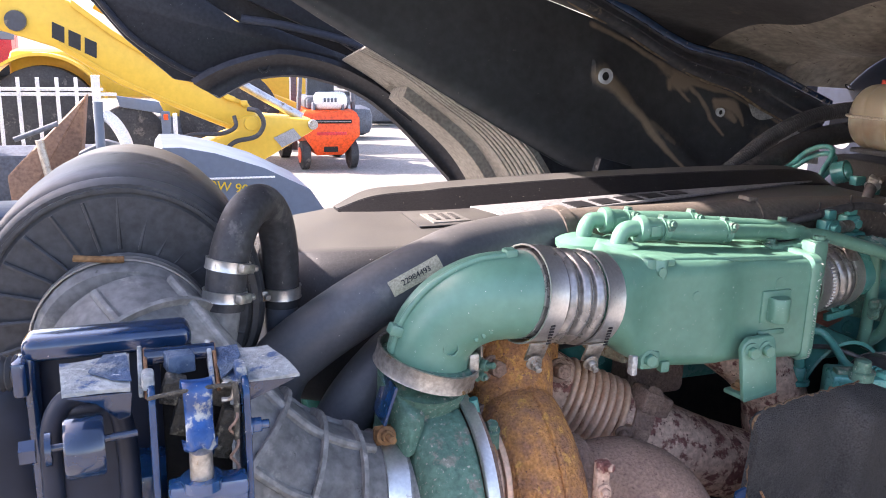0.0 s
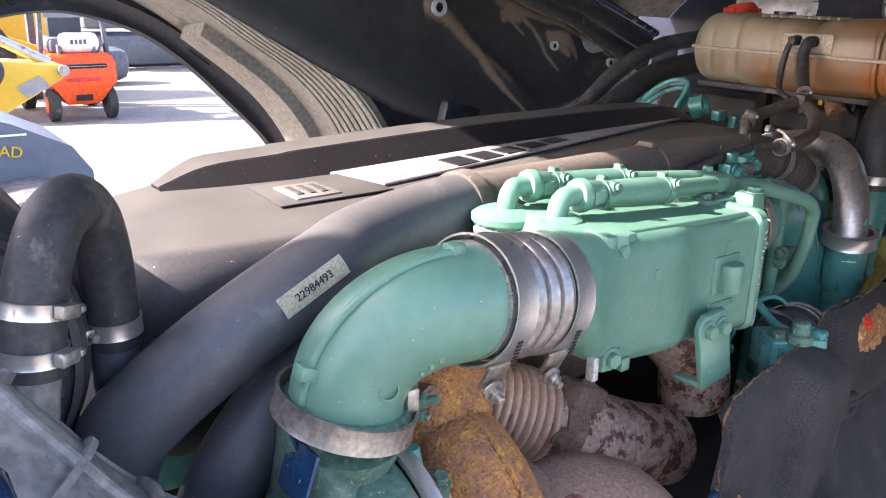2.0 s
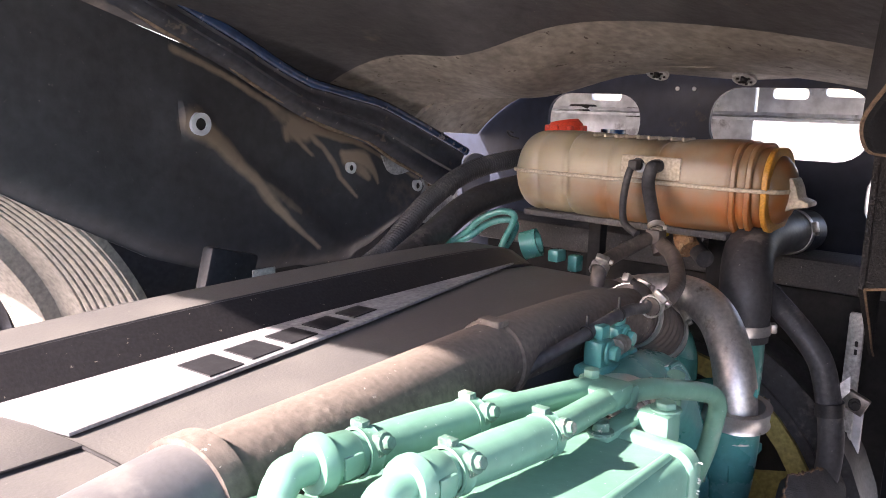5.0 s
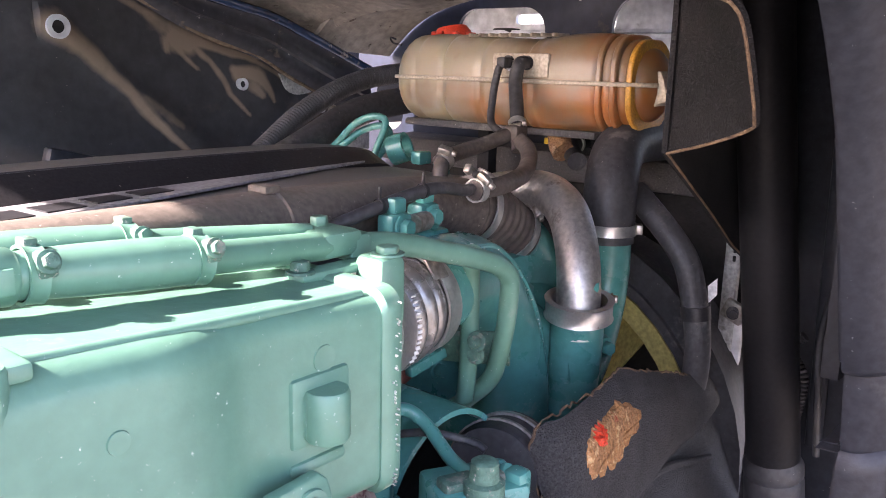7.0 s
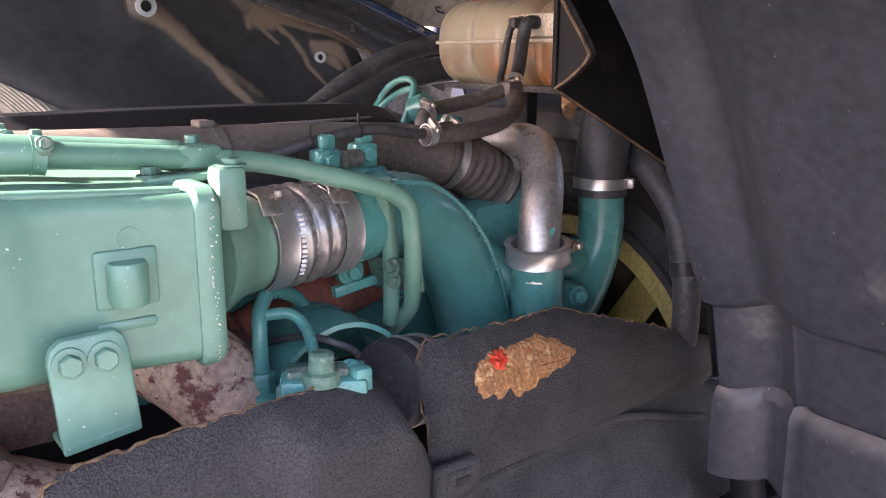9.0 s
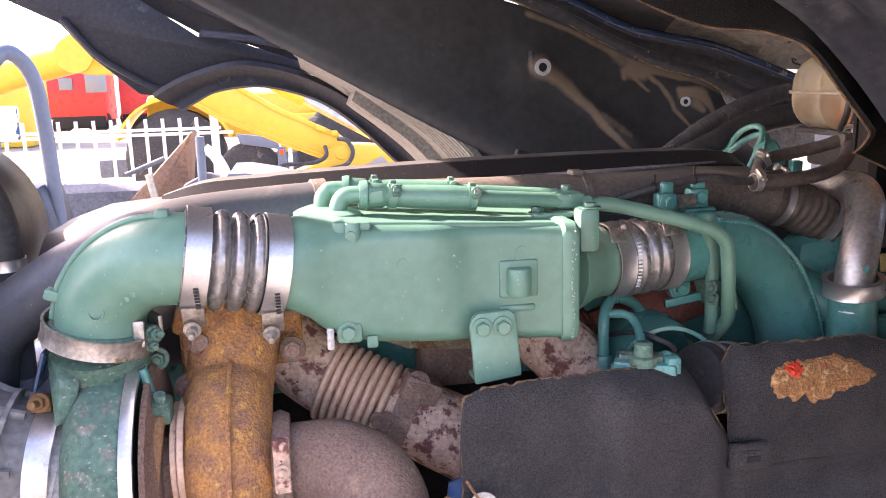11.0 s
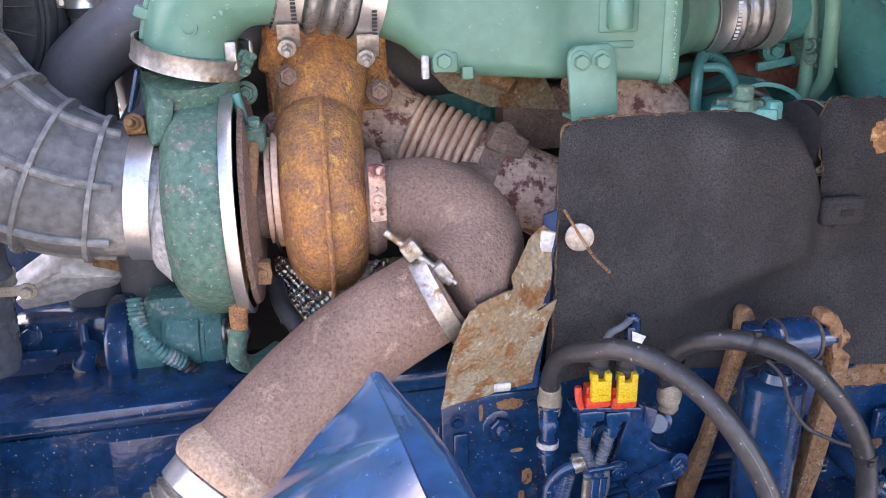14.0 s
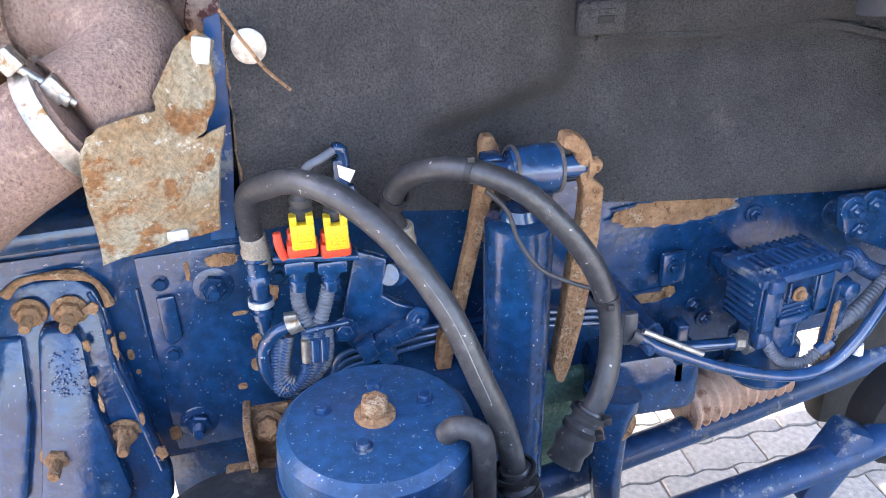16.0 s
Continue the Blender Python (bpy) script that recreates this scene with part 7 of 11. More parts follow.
man.part("red_pipe", tube([(0.98, 1.06, 1.20, 0.034), (1.06, 1.07, 1.225, 0.038), (1.14, 1.08, 1.25, 0.040), (1.25, 1.10, 1.27, 0.040)], 0.04, 22, 5), "rust_red", "red-brown manifold pipe")
man.part("red_bellows", tube([(0.97, 1.05, 1.215), (1.03, 1.06, 1.235)], 0.042, 24, 1, wave=(0.009, 0.003)), "rust_red", "red-brown bellows")
man.part("heat_shield", plate([(0.60, 1.02, 1.335), (0.80, 1.01, 1.30), (0.83, 1.0, 1.235), (0.72, 1.0, 1.245), (0.66, 1.01, 1.27)], (0, 0.006, 0), 0.002), "rust_plate", "bent rusty heat shield")
man.part("port", rbox((0.80, 1.04, 1.22), (0.12, 0.06, 0.10), 0.015), "rust_brown")
man.part("small_elbow", tube([(0.70, 0.95, 1.30), (0.725, 0.94, 1.295), (0.74, 0.93, 1.285)], 0.012, 12, 4), "rust_tan")

# ---- valve under the front elbow ----
valve = Thing("egr_valve", (1.02, 0.81, 1.20), "small green valve block with thin pipes", "valve")
valve.part("body", join(rbox((1.028, 0.815, 1.243), (0.085, 0.06, 0.05), 0.006, Matrix.Rotation(-0.5, 4, "Z")), rbox((0.995, 0.815, 1.235), (0.03, 0.03, 0.05), 0.006), rbox((1.052, 0.785, 1.262), (0.02, 0.02, 0.03), 0.005)), "teal", "teal valve block")
valve.part("fitting", join(revolve([(0, 0.0), (0, 0.018), (0.012, 0.018), (0.014, 0.013), (0.03, 0.012), (0.032, 0.009), (0.032, 0)], (1.014, 0.793, 1.265), (0, 0, 1), 22), rbox((1.018, 0.81, 1.27), (0.06, 0.022, 0.012), 0.004, Matrix.Rotation(-0.4, 4, "Z"))), "green_dirty", "worn round fitting")
for p in ((0.99, 0.786, 1.24), (1.045, 0.79, 1.25), (1.05, 0.80, 1.268)):
    valve.part("bolt_head", bolt(p, (0, -0.8, 0.6), 0.008, 0.008), "teal")
valve.part("nut", bolt((1.002, 0.905, 1.215), (0, 0, 1), 0.014, 0.024), "teal", "hex nut")
valve.part("thin_pipe", tube([(1.002, 0.905, 1.23), (1.001, 0.906, 1.27), (1.004, 0.912, 1.298), (1.015, 0.928, 1.312), (1.035, 0.95, 1.315), (1.08, 0.985, 1.295), (1.12, 1.01, 1.25)], 0.0085, 14, 7), "teal", "thin teal pipe")
valve.part("thin_pipe", tube([(1.005, 0.915, 1.302), (1.035, 0.905, 1.302), (1.045, 0.885, 1.288), (1.035, 0.845, 1.270), (1.020, 0.80, 1.272)], 0.0065, 12, 6), "teal", "thin teal pipe")
valve.part("cover_dome", sheet(lambda u, v: (1.10 + 0.10 * math.cos(math.pi * (0.05 + 0.9 * u)), 0.90 + 0.10 * v, 1.165 + 0.115 * math.sin(math.pi * (0.05 + 0.9 * u))), 20, 6, 0.006), "teal", "round teal cover")
valve.part("black_line", tube([(1.02, 0.97, 1.25), (1.05, 0.90, 1.275), (1.08, 0.86, 1.268), (1.085, 0.845, 1.262)], 0.004, 10, 5), "rubber", "braided black line")
valve.part("drum", revolve([(0, 0.0), (0, 0.050), (0.02, 0.054), (0.028, 0.050), (0.048, 0.052), (0.075, 0.054), (0.075, 0.048), (0.085, 0.0)], (1.135, 0.875, 1.205), (0.75, 0.25, -0.15), 32), "rubber", "black round drum with a steel edge")
valve.part("drum_edge", band((1.192, 0.894, 1.194), (0.75, 0.25, -0.15), 0.052, 0.010, 0.003), "steel_dull")
valve.part("drum_edge", band((1.158, 0.883, 1.201), (0.75, 0.25, -0.15), 0.0525, 0.006, 0.003), "steel_dull")

# ---- intake elbow ----
intake = Thing("intake_elbow", (0.1, 0.78, 1.10), "grey dusty ribbed rubber intake elbow to the turbo", "intake hose")
IY, IZ = 0.813, 1.195
ipts = [(0.242, IY, IZ, 0.078), (0.205, IY - 0.002, IZ + 0.008, 0.082), (0.160, IY - 0.004, IZ + 0.022, 0.088), (0.115, IY - 0.002, IZ + 0.044, 0.092), (0.076, IY + 0.004, IZ + 0.074, 0.095), (0.042, IY + 0.016, IZ + 0.108, 0.097), (0.012, IY + 0.036, IZ + 0.144, 0.098), (-0.015, IY + 0.070, IZ + 0.176, 0.099), (-0.030, IY + 0.110, IZ + 0.192, 0.100)]
intake.part("elbow_body", tube(ipts, 0.09, 36, 7), "rubber_grey", "dusty grey rubber")
rows_i = spline(ipts, 7)
for k in (8, 17, 28, 39, 49):
    a, b = rows_i[k - 1], rows_i[k + 1]
    intake.part("cross_rib", band(rows_i[k][:3], b[:3] - a[:3], rows_i[k][3] - 0.004, 0.0055, 0.013), "rib_pale", "moulded cross rib")


def long_rib(phase):
    up, out = None, []
    for i, q in enumerate(rows_i[4:-2], 4):
        d = Vector(rows_i[i + 1][:3] - rows_i[i - 1][:3]).normalized()
        s = V(0, 1, 0)
        s = (s - d * s.dot(d)).normalized()
        t = d.cross(s)
        out.append(tuple(Vector(q[:3]) + (s * math.cos(phase) + t * math.sin(phase)) * (q[3] + 0.002)))
    return tube(out, 0.0060, 8, 1)


for ph in (95, 150, 200, 250, 300):
    intake.part("long_rib", long_rib(radians(ph)), "rib_pale", "moulded lengthwise rib")
ic = intake.part("inlet_clamp", band((0.2535, IY, IZ - 0.001), (1, 0, -0.12), 0.0795, 0.028, 0.002, 0.001), "steel", "bright wide inlet clamp")
part("clamp_bolt", join(rbox((0.2545, IY - 0.014, IZ + 0.088), (0.024, 0.018, 0.020), 0.003), bolt((0.2545, IY - 0.024, IZ + 0.092), (0, -1, 0.25), 0.0085, 0.010, True, 0.02)), "grip_brown", ic, "rusty clamp bolt")
hub = intake.part("flared_end", revolve([(0, 0.0), (0, 0.098), (0.01, 0.104), (0.05, 0.106), (0.05, 0)], (-0.035, 0.905, 1.387), (0.05, 1, 0.05), 44), "rubber_grey", "flared end on the filter")
hc = intake.part("end_clamp", band((-0.035, 0.93, 1.388), (0.05, 1, 0.05), 0.106, 0.014, 0.002), "steel", "thin steel clamp")
part("clamp_rod", tube([(-0.085, 0.915, 1.500), (-0.050, 0.913, 1.497), (-0.030, 0.913, 1.496)], 0.004, 8, 3), "grip_brown", hc, "rusty clamp screw")
intake.part("vent_stub", tube([(0.060, 0.88, 1.34), (0.072, 0.892, 1.39), (0.080, 0.898, 1.435)], 0.0205, 18, 5), "rubber_grey", "short hose stub")

# ---- air filter drum ----
drum = Thing("air_filter_housing", (-0.03, 1.12, 1.20), "large black round air filter housing with radial ribs", "air filter")
drum.part("drum_body", revolve([(0, 0.0), (0.0, 0.150), (0.004, 0.154), (0.004, 0.165), (0.012, 0.171), (0.020, 0.171), (0.026, 0.176), (0.08, 0.178), (0.16, 0.176), (0.26, 0.170), (0.36, 0.160), (0.39, 0.14), (0.40, 0)], (-0.035, 0.965, 1.412), (0.03, 1, 0.03), 72), "plastic_drum", "black moulded drum")
for k in range(24):
    a = 2 * math.pi * k / 24
    p0 = V(-0.035 + 0.085 * math.cos(a), 0.963, 1.412 + 0.085 * math.sin(a))
    p1 = V(-0.035 + 0.149 * math.cos(a), 0.963, 1.412 + 0.149 * math.sin(a))
    drum.part("radial_rib", tube([p0, p1], 0.0028, 6, 1), "plastic_drum")
drum.part("rim_bead", band((-0.035, 0.966, 1.412), (0.03, 1, 0.03), 0.157, 0.006, 0.004), "plastic_drum", "raised rim bead")

# ---- U-shaped breather hose ----
uh = Thing("breather_hose", (0.12, 0.92, 1.3), "black U-bent rubber hose with steel clamps", "hose")
uh.part("hose", tube([(0.080, 0.898, 1.43), (0.085, 0.901, 1.475), (0.095, 0.909, 1.512), (0.112, 0.927, 1.541), (0.135, 0.955, 1.548), (0.154, 0.982, 1.524), (0.164, 0.998, 1.48), (0.166, 1.003, 1.43), (0.166, 1.004, 1.395)], 0.0245, 24, 8), "rubber", "black bent rubber hose")
hose_clamp(uh, "hose_clamp", (0.0815, 0.899, 1.448), (0.1, 0.05, 1), 0.0252, 0.013, (0.6, -0.75, 0))
hose_clamp(uh, "hose_clamp", (0.0865, 0.9025, 1.484), (0.2, 0.1, 1), 0.0252, 0.013, (0.6, -0.75, 0))
hose_clamp(uh, "hose_clamp", (0.166, 1.003, 1.415), (0, 0, 1), 0.0252, 0.016, (-0.9, -0.4, 0))
uh.part("lower_tube", tube([(0.166, 1.003, 1.42), (0.166, 1.005, 1.36), (0.165, 1.005, 1.25)], 0.0220, 18, 4), "machine_grey", "dark grey metal tube")

# ---- felt sound shields along the engine ----
feltA = Thing("felt_shield", (0.95, 0.76, 0.95), "black felt sound shield with a washer pin and frayed brown edges", "sound shield")


def fy(x):
    return 0.712 + 0.225 * (x - 0.75)


def felt_a(u, v):
    top = float(np.interp(u, [0, 0.04, 0.35, 0.72, 0.77, 0.86, 1.0], [1.268, 1.276, 1.272, 1.262, 1.248, 1.185, 1.10]))
    bot = float(np.interp(u, [0, 0.25, 1.0], [0.93, 0.93, 0.865]))
    x = 0.752 + 0.43 * u - 0.012 * (1 - v) * (1 - u)
    z = bot + (top - bot) * v
    y = fy(x)
    # pressed-out pocket on the upper right half
    px = 1 / (1 + math.exp(-(x - 0.945) / 0.007)) * (1 - 1 / (1 + math.exp(-(x - 1.13) / 0.010)))
    pz = 1 / (1 + math.exp(-(z - 1.035 - 0.03 * math.sin(6 * x)) / 0.009))
    y -= 0.040 * px * pz
    y += 0.045 * max(0, (v - 0.90) / 0.10) ** 2 * (0.3 + px)
    y += 0.004 * math.sin(17 * x + 3) * math.sin(13 * z) + 0.003 * math.sin(31 * z + 5 * x)
    return x, y, z


feltA.part("felt_sheet", sheet(felt_a, 84, 60, 0.012), "felt", "black pressed felt")


def frayed(path, r=0.004):
    rnd = random.Random(4)
    out = []
    for a, b in zip(path, path[1:]):
        a, b = Vector(a), Vector(b)
        m = max(2, int((b - a).length / 0.008))
        for k in range(m):
            p = a.lerp(b, k / m)
            out.append((p.x + rnd.uniform(-1, 1) * 0.0015, p.y + rnd.uniform(-1, 1) * 0.002, p.z + rnd.uniform(-1, 1) * 0.0025, r * rnd.uniform(0.4, 1.2)))
    return tube(out, r, 6, 2)


feltA.part("frayed_edge", frayed([felt_a(0, 0), felt_a(0, 0.3), felt_a(0, 0.6), felt_a(0, 1), felt_a(0.06, 1), felt_a(0.3, 1), felt_a(0.6, 1), felt_a(0.75, 1), felt_a(0.86, 1), felt_a(1, 1)], 0.0018), "felt_edge", "frayed brown edge")
wash = feltA.part("washer", revolve([(0, 0.0), (0, 0.0175), (0.002, 0.0175), (0.0025, 0.0165), (0.0025, 0)], (0.771, 0.700, 1.139), (-0.2, -1, 0.05), 32), "steel_dull", "round zinc washer")
part("pin", tube([(0.748, 0.690, 1.178), (0.764, 0.687, 1.151), (0.772, 0.686, 1.138), (0.785, 0.684, 1.118), (0.806, 0.684, 1.096)], 0.0018, 8, 4), "rust_tan", wash, "rusty bent wire pin")

feltB = Thing("front_felt_shield", (1.5, 0.9, 0.95), "second black felt shield with a torn orange patch", "sound shield")


def felt_b(u, v):
    x = 1.153 + 0.70 * u
    top = float(np.interp(x, [1.153, 1.166, 1.40, 1.65, 1.85], [1.225, 1.266, 1.252, 1.170, 1.105]))
    bot = float(np.interp(u, [0, 1.0], [0.884, 0.826]))
    z = bot + (top - bot) * v
    y = float(np.interp(x, [1.153, 1.40, 1.80], [0.824, 0.868, 0.905]))
    y -= 0.036 * (1 - math.exp(-(top - z) / 0.03))
    y += 0.020 * math.exp(-((z - 1.06) / 0.02) ** 2)
    y += 0.02 * max(0, 0.05 - u) / 0.05
    y -= 0.055 * min(max((1.02 - z) / 0.12, 0), 1) * min(1, 3 * u)
    y += 0.004 * math.sin(19 * x) * math.sin(15 * z + 1)
    return x, y, z


feltB.part("felt_sheet", sheet(felt_b, 70, 50, 0.012), "felt", "black pressed felt")
feltB.part("frayed_edge", frayed([felt_b(0, 0.6), felt_b(0, 0.85), felt_b(0, 1), felt_b(0.02, 1), felt_b(0.2, 1), felt_b(0.35, 1), felt_b(0.5, 1), felt_b(0.75, 1)], 0.0018), "felt_edge", "frayed brown edge")


TORN = [(640, 425), (650, 395), (690, 380), (740, 370), (800, 358), (850, 360), (915, 380), (890, 400), (850, 415), (800, 430), (745, 455), (725, 440), (720, 420), (690, 455), (665, 435), (655, 450)]


def torn(outline, lift, seed):
    """Ragged patch of bare fibre, a little proud of the felt."""
    rnd = random.Random(seed)
    bm = bmesh.new()
    pts = []
    for a, b in zip(outline, outline[1:] + outline[:1]):
        for k in range(4):
            p = a[0] + (b[0] - a[0]) * k / 4 + rnd.uniform(-4, 4)
            q = a[1] + (b[1] - a[1]) * k / 4 + rnd.uniform(-4, 4)
            pts.append((p, q))
    cx, cy = sum(p[0] for p in pts) / len(pts), sum(p[1] for p in pts) / len(pts)
    rings = []
    for f in (1.0, 0.85, 0.6, 0.3):
        ring = []
        for p, q in pts:
            p, q = cx + (p - cx) * f, cy + (q - cy) * f
            s = (p - 640) / 275
            x = 1.208 + 0.208 * s
            z = 1.213 - 0.011 * s - (q - (425 - 45 * s)) * 0.0008
            u = (x - 1.153) / 0.70
            top, bot = felt_b(u, 1)[2], felt_b(u, 0)[2]
            y = felt_b(u, (z - bot) / (top - bot))[1] - (lift * rnd.uniform(0.5, 1.3) if f < 1 else -0.002)
            ring.append(bm.verts.new((x, y, z)))
        rings.append(ring)
    skin(bm, rings)
    bm.faces.new(rings[-1])
    return bm


feltB.part("torn_patch", torn(TORN, 0.004, 8), "felt_core", "torn orange fibre patch", angle=25)
feltB.part("red_shred", torn([(676, 388), (690, 382), (716, 378), (718, 392), (700, 404), (682, 402)], 0.0075, 5), "red_clip", "small red shred")
slot = feltB.part("slot_plate", join(rbox((1.172, 0.788, 1.118), (0.062, 0.016, 0.040), 0.0075, segs=4), rbox((1.171, 0.781, 1.118), (0.036, 0.010, 0.024), 0.004, segs=3)), "felt")
# near-black block painted as the slot's inner shade
part("slot_hole", rbox((1.174, 0.777, 1.118), (0.020, 0.005, 0.009), 0.001), "dark", slot)
feltB.part("felt_ridge", tube([felt_b(0.03, 0.55), felt_b(0.25, 0.54), felt_b(0.5, 0.60), felt_b(0.8, 0.58)], 0.006, 8, 4), "felt")


# ---- chassis rail ----
rail = Thing("chassis_rail", (0.8, 0.8, 0.57), "dark blue painted steel chassis rail with bolts and rust", "chassis rail")
RAIL = pose(0.64, 0.775, 0.0, 0, 0, 3.4)


def rail_part(name, bm, material, label="", thing=None):
    bm.transform(RAIL)
    return (thing or rail).part(name, bm, material, label)


sec = [(0.0, 0.585), (0.09, 0.585), (0.09, 0.593), (0.008, 0.593), (0.008, 0.905), (0.09, 0.905), (0.09, 0.913), (0.0, 0.913)]
b = bmesh.new()
rings = [[b.verts.new((x, y - (0.004 if z < 0.6 or z > 0.9 else 0), z)) for y, z in sec] for x in (-1.6, 0.0, 1.6)]
skin(b, rings)
b.faces.new(rings[0][::-1])
b.faces.new(rings[-1])
bmesh.ops.recalc_face_normals(b, faces=b.faces)
bmesh.ops.bevel(b, geom=[e for e in b.edges if abs(e.verts[0].co.x - e.verts[1].co.x) > 0.5], offset=0.006, segments=2, affect="EDGES")
rail_part("rail_channel", b, "blue", "glossy dark blue channel")
rail_part("top_flange", rbox((-0.75, 0.050, 0.930), (1.7, 0.13, 0.026), 0.010), "blue", "rounded glossy top flange")
rail_part("joint_plate", rbox((0.035, -0.003, 0.745), (0.142, 0.008, 0.290), 0.003), "blue", "bolted blue reinforcing plate")
rail_part("joint_plate", rbox((-0.28, -0.002, 0.745), (0.38, 0.006, 0.290), 0.003), "blue", "blue reinforcing plate")
rail_part("pressed_bead", rbox((-0.010, -0.010, 0.806), (0.022, 0.009, 0.062), 0.0045), "blue", "pressed bead")
rail_part("pressed_bead", rbox((-0.040, -0.006, 0.80), (0.004, 0.006, 0.10), 0.0015), "blue", "thin welded edge")


def stud_nut(p, d, r=0.012, stud=0.016, plate_r=1.75):
    """Washer, hexagon nut and the threaded end of its stud."""
    d = Vector(d).normalized()
    q = Vector(p)
    thread = [(0.0, 0.0), (0.0, r * 0.56)]
    h = r * 0.9
    while h < r * 0.9 + stud - 0.002:
        thread += [(h, r * 0.56), (h + 0.0008, r * 0.50)]
        h += 0.0016
    thread += [(r * 0.9 + stud, r * 0.46), (r * 0.9 + stud, 0.0)]
    return join(
        revolve([(0, 0.0), (0, r * plate_r), (0.002, r * plate_r), (0.003, r * (plate_r - 0.1)), (0.003, 0)], q, d, 26),
        revolve([(0.002, 0.0), (0.002, r * 1.16), (r * 0.80, r * 1.16), (r * 0.95, r * 0.98), (r * 0.95, 0)], q, d, 6),
        revolve(thread, q, d, 14))


for x, z, r, stud in ((0.047, 0.839, 0.0140, 0.016), (-0.003, 0.641, 0.0140, 0.018), (0.124, 0.845, 0.0115, 0.008), (-0.30, 0.655, 0.013, 0.012), (-0.36, 0.80, 0.011, 0.010), (0.716, 0.680, 0.0085, 0.006), (0.736, 0.653, 0.0085, 0.006), (0.794, 0.817, 0.008, 0.006), (0.93, 0.80, 0.012, 0.01), (0.98, 0.77, 0.012, 0.01), (1.08, 0.86, 0.012, 0.01), (1.14, 0.87, 0.012, 0.01), (1.2, 0.85, 0.012, 0.01)):
    rail_part("rail_bolt", stud_nut((x, -0.006, z), (0, -1, 0), r, stud), "blue", "overpainted nut on a threaded stud")
for x, z in ((-0.013, 0.853), (-0.015, 0.752), (-0.012, 0.777), (0.094, 0.868), (0.36, 0.86), (0.40, 0.70)):
    rail_part("rail_rivet", bolt((x, -0.006, z), (0, -1, 0), 0.0078, 0.006, True), "blue", "small overpainted bolt head")


def ragged(x, z, w, h, seed, n=44, power=2.6):
    """Uneven flat flake on the rail's web, wider than high, with a torn outline."""
    rnd = random.Random(seed)
    pts = []
    for k in range(n):
        a = 2 * math.pi * k / n
        r = (abs(math.cos(a)) ** power + abs(math.sin(a)) ** power) ** (-1 / power) * rnd.uniform(0.84, 1.06)
        pts.append((x + w * r * math.cos(a), -0.0075, z + h * r * math.sin(a)))
    return plate(pts, (0, -0.0010, 0))


for k, (x, z, w, h) in enumerate(((0.665, 0.843, 0.098, 0.021), (0.635, 0.708, 0.036, 0.009), (0.668, 0.712, 0.012, 0.010), (0.062, 0.872, 0.020, 0.009), (0.116, 0.829, 0.007, 0.026), (0.088, 0.748, 0.008, 0.014), (0.080, 0.715, 0.005, 0.010), (0.020, 0.864, 0.003, 0.014), (0.072, 0.795, 0.010, 0.003), (-0.068, 0.79, 0.004, 0.006), (-0.064, 0.762, 0.004, 0.008), (-0.060, 0.735, 0.003, 0.004), (-0.034, 0.630, 0.008, 0.012), (0.40, 0.845, 0.012, 0.008), (0.06, 0.685, 0.006, 0.005))):
    rail_part("rust_patch", ragged(x, z, w, h, 60 + k), "rust_tan", "flaked tan rust patch")
for k, (x, z, w, h) in enumerate(((0.665, 0.843, 0.103, 0.0245), (0.638, 0.710, 0.042, 0.012))):
    flake = ragged(x, z, w, h, 80 + k)
    bmesh.ops.translate(flake, vec=(0, 0.0006, 0), verts=flake.verts)
    rail_part("paint_edge", flake, "blue_dusty", "lifted dusty paint round the rust")

far_rail = single("far_chassis_rail", rbox((0.6, 1.86, 0.76), (3.2, 0.09, 0.33), 0.008), "blue", "dark blue far chassis rail below the engine", "chassis rail")

# spring bracket with rusty bolts
br = rail
br.part("spring_bracket", plate([(0.440, 0.760, 0.840), (0.450, 0.758, 0.862), (0.467, 0.757, 0.873), (0.495, 0.758, 0.879), (0.537, 0.758, 0.877), (0.556, 0.757, 0.862), (0.565, 0.752, 0.835), (0.568, 0.738, 0.776), (0.579, 0.727, 0.731), (0.589, 0.716, 0.686), (0.604, 0.700, 0.622), (0.603, 0.690, 0.592), (0.57, 0.682, 0.565), (0.50, 0.675, 0.54), (0.40, 0.672, 0.52), (0.38, 0.70, 0.62), (0.42, 0.748, 0.80)], (0, 0.022, 0), 0.004), "blue", "blue bracket plate")
br.part("bracket_lip", tube([(0.552, 0.748, 0.862), (0.560, 0.745, 0.835), (0.563, 0.732, 0.776), (0.574, 0.721, 0.731), (0.584, 0.710, 0.686), (0.596, 0.697, 0.632)], 0.0035, 8, 5), "blue", "folded edge of the bracket")
br.part("rail_foot", rbox((0.49, 0.775, 0.80), (0.12, 0.03, 0.10), 0.004), "blue")
br.part("raised_web", plate([(0.496, 0.732, 0.832), (0.530, 0.731, 0.828), (0.538, 0.722, 0.812), (0.538, 0.704, 0.738), (0.561, 0.676, 0.624), (0.54, 0.665, 0.57), (0.44, 0.665, 0.57), (0.462, 0.684, 0.65), (0.481, 0.710, 0.76), (0.490, 0.728, 0.82)], (0, 0.030, 0), 0.006), "blue", "raised middle web")
br.part("side_web", plate([(0.440, 0.745, 0.818), (0.470, 0.742, 0.818), (0.462, 0.715, 0.72), (0.438, 0.690, 0.62), (0.40, 0.690, 0.62)], (0, 0.02, 0), 0.005), "blue")
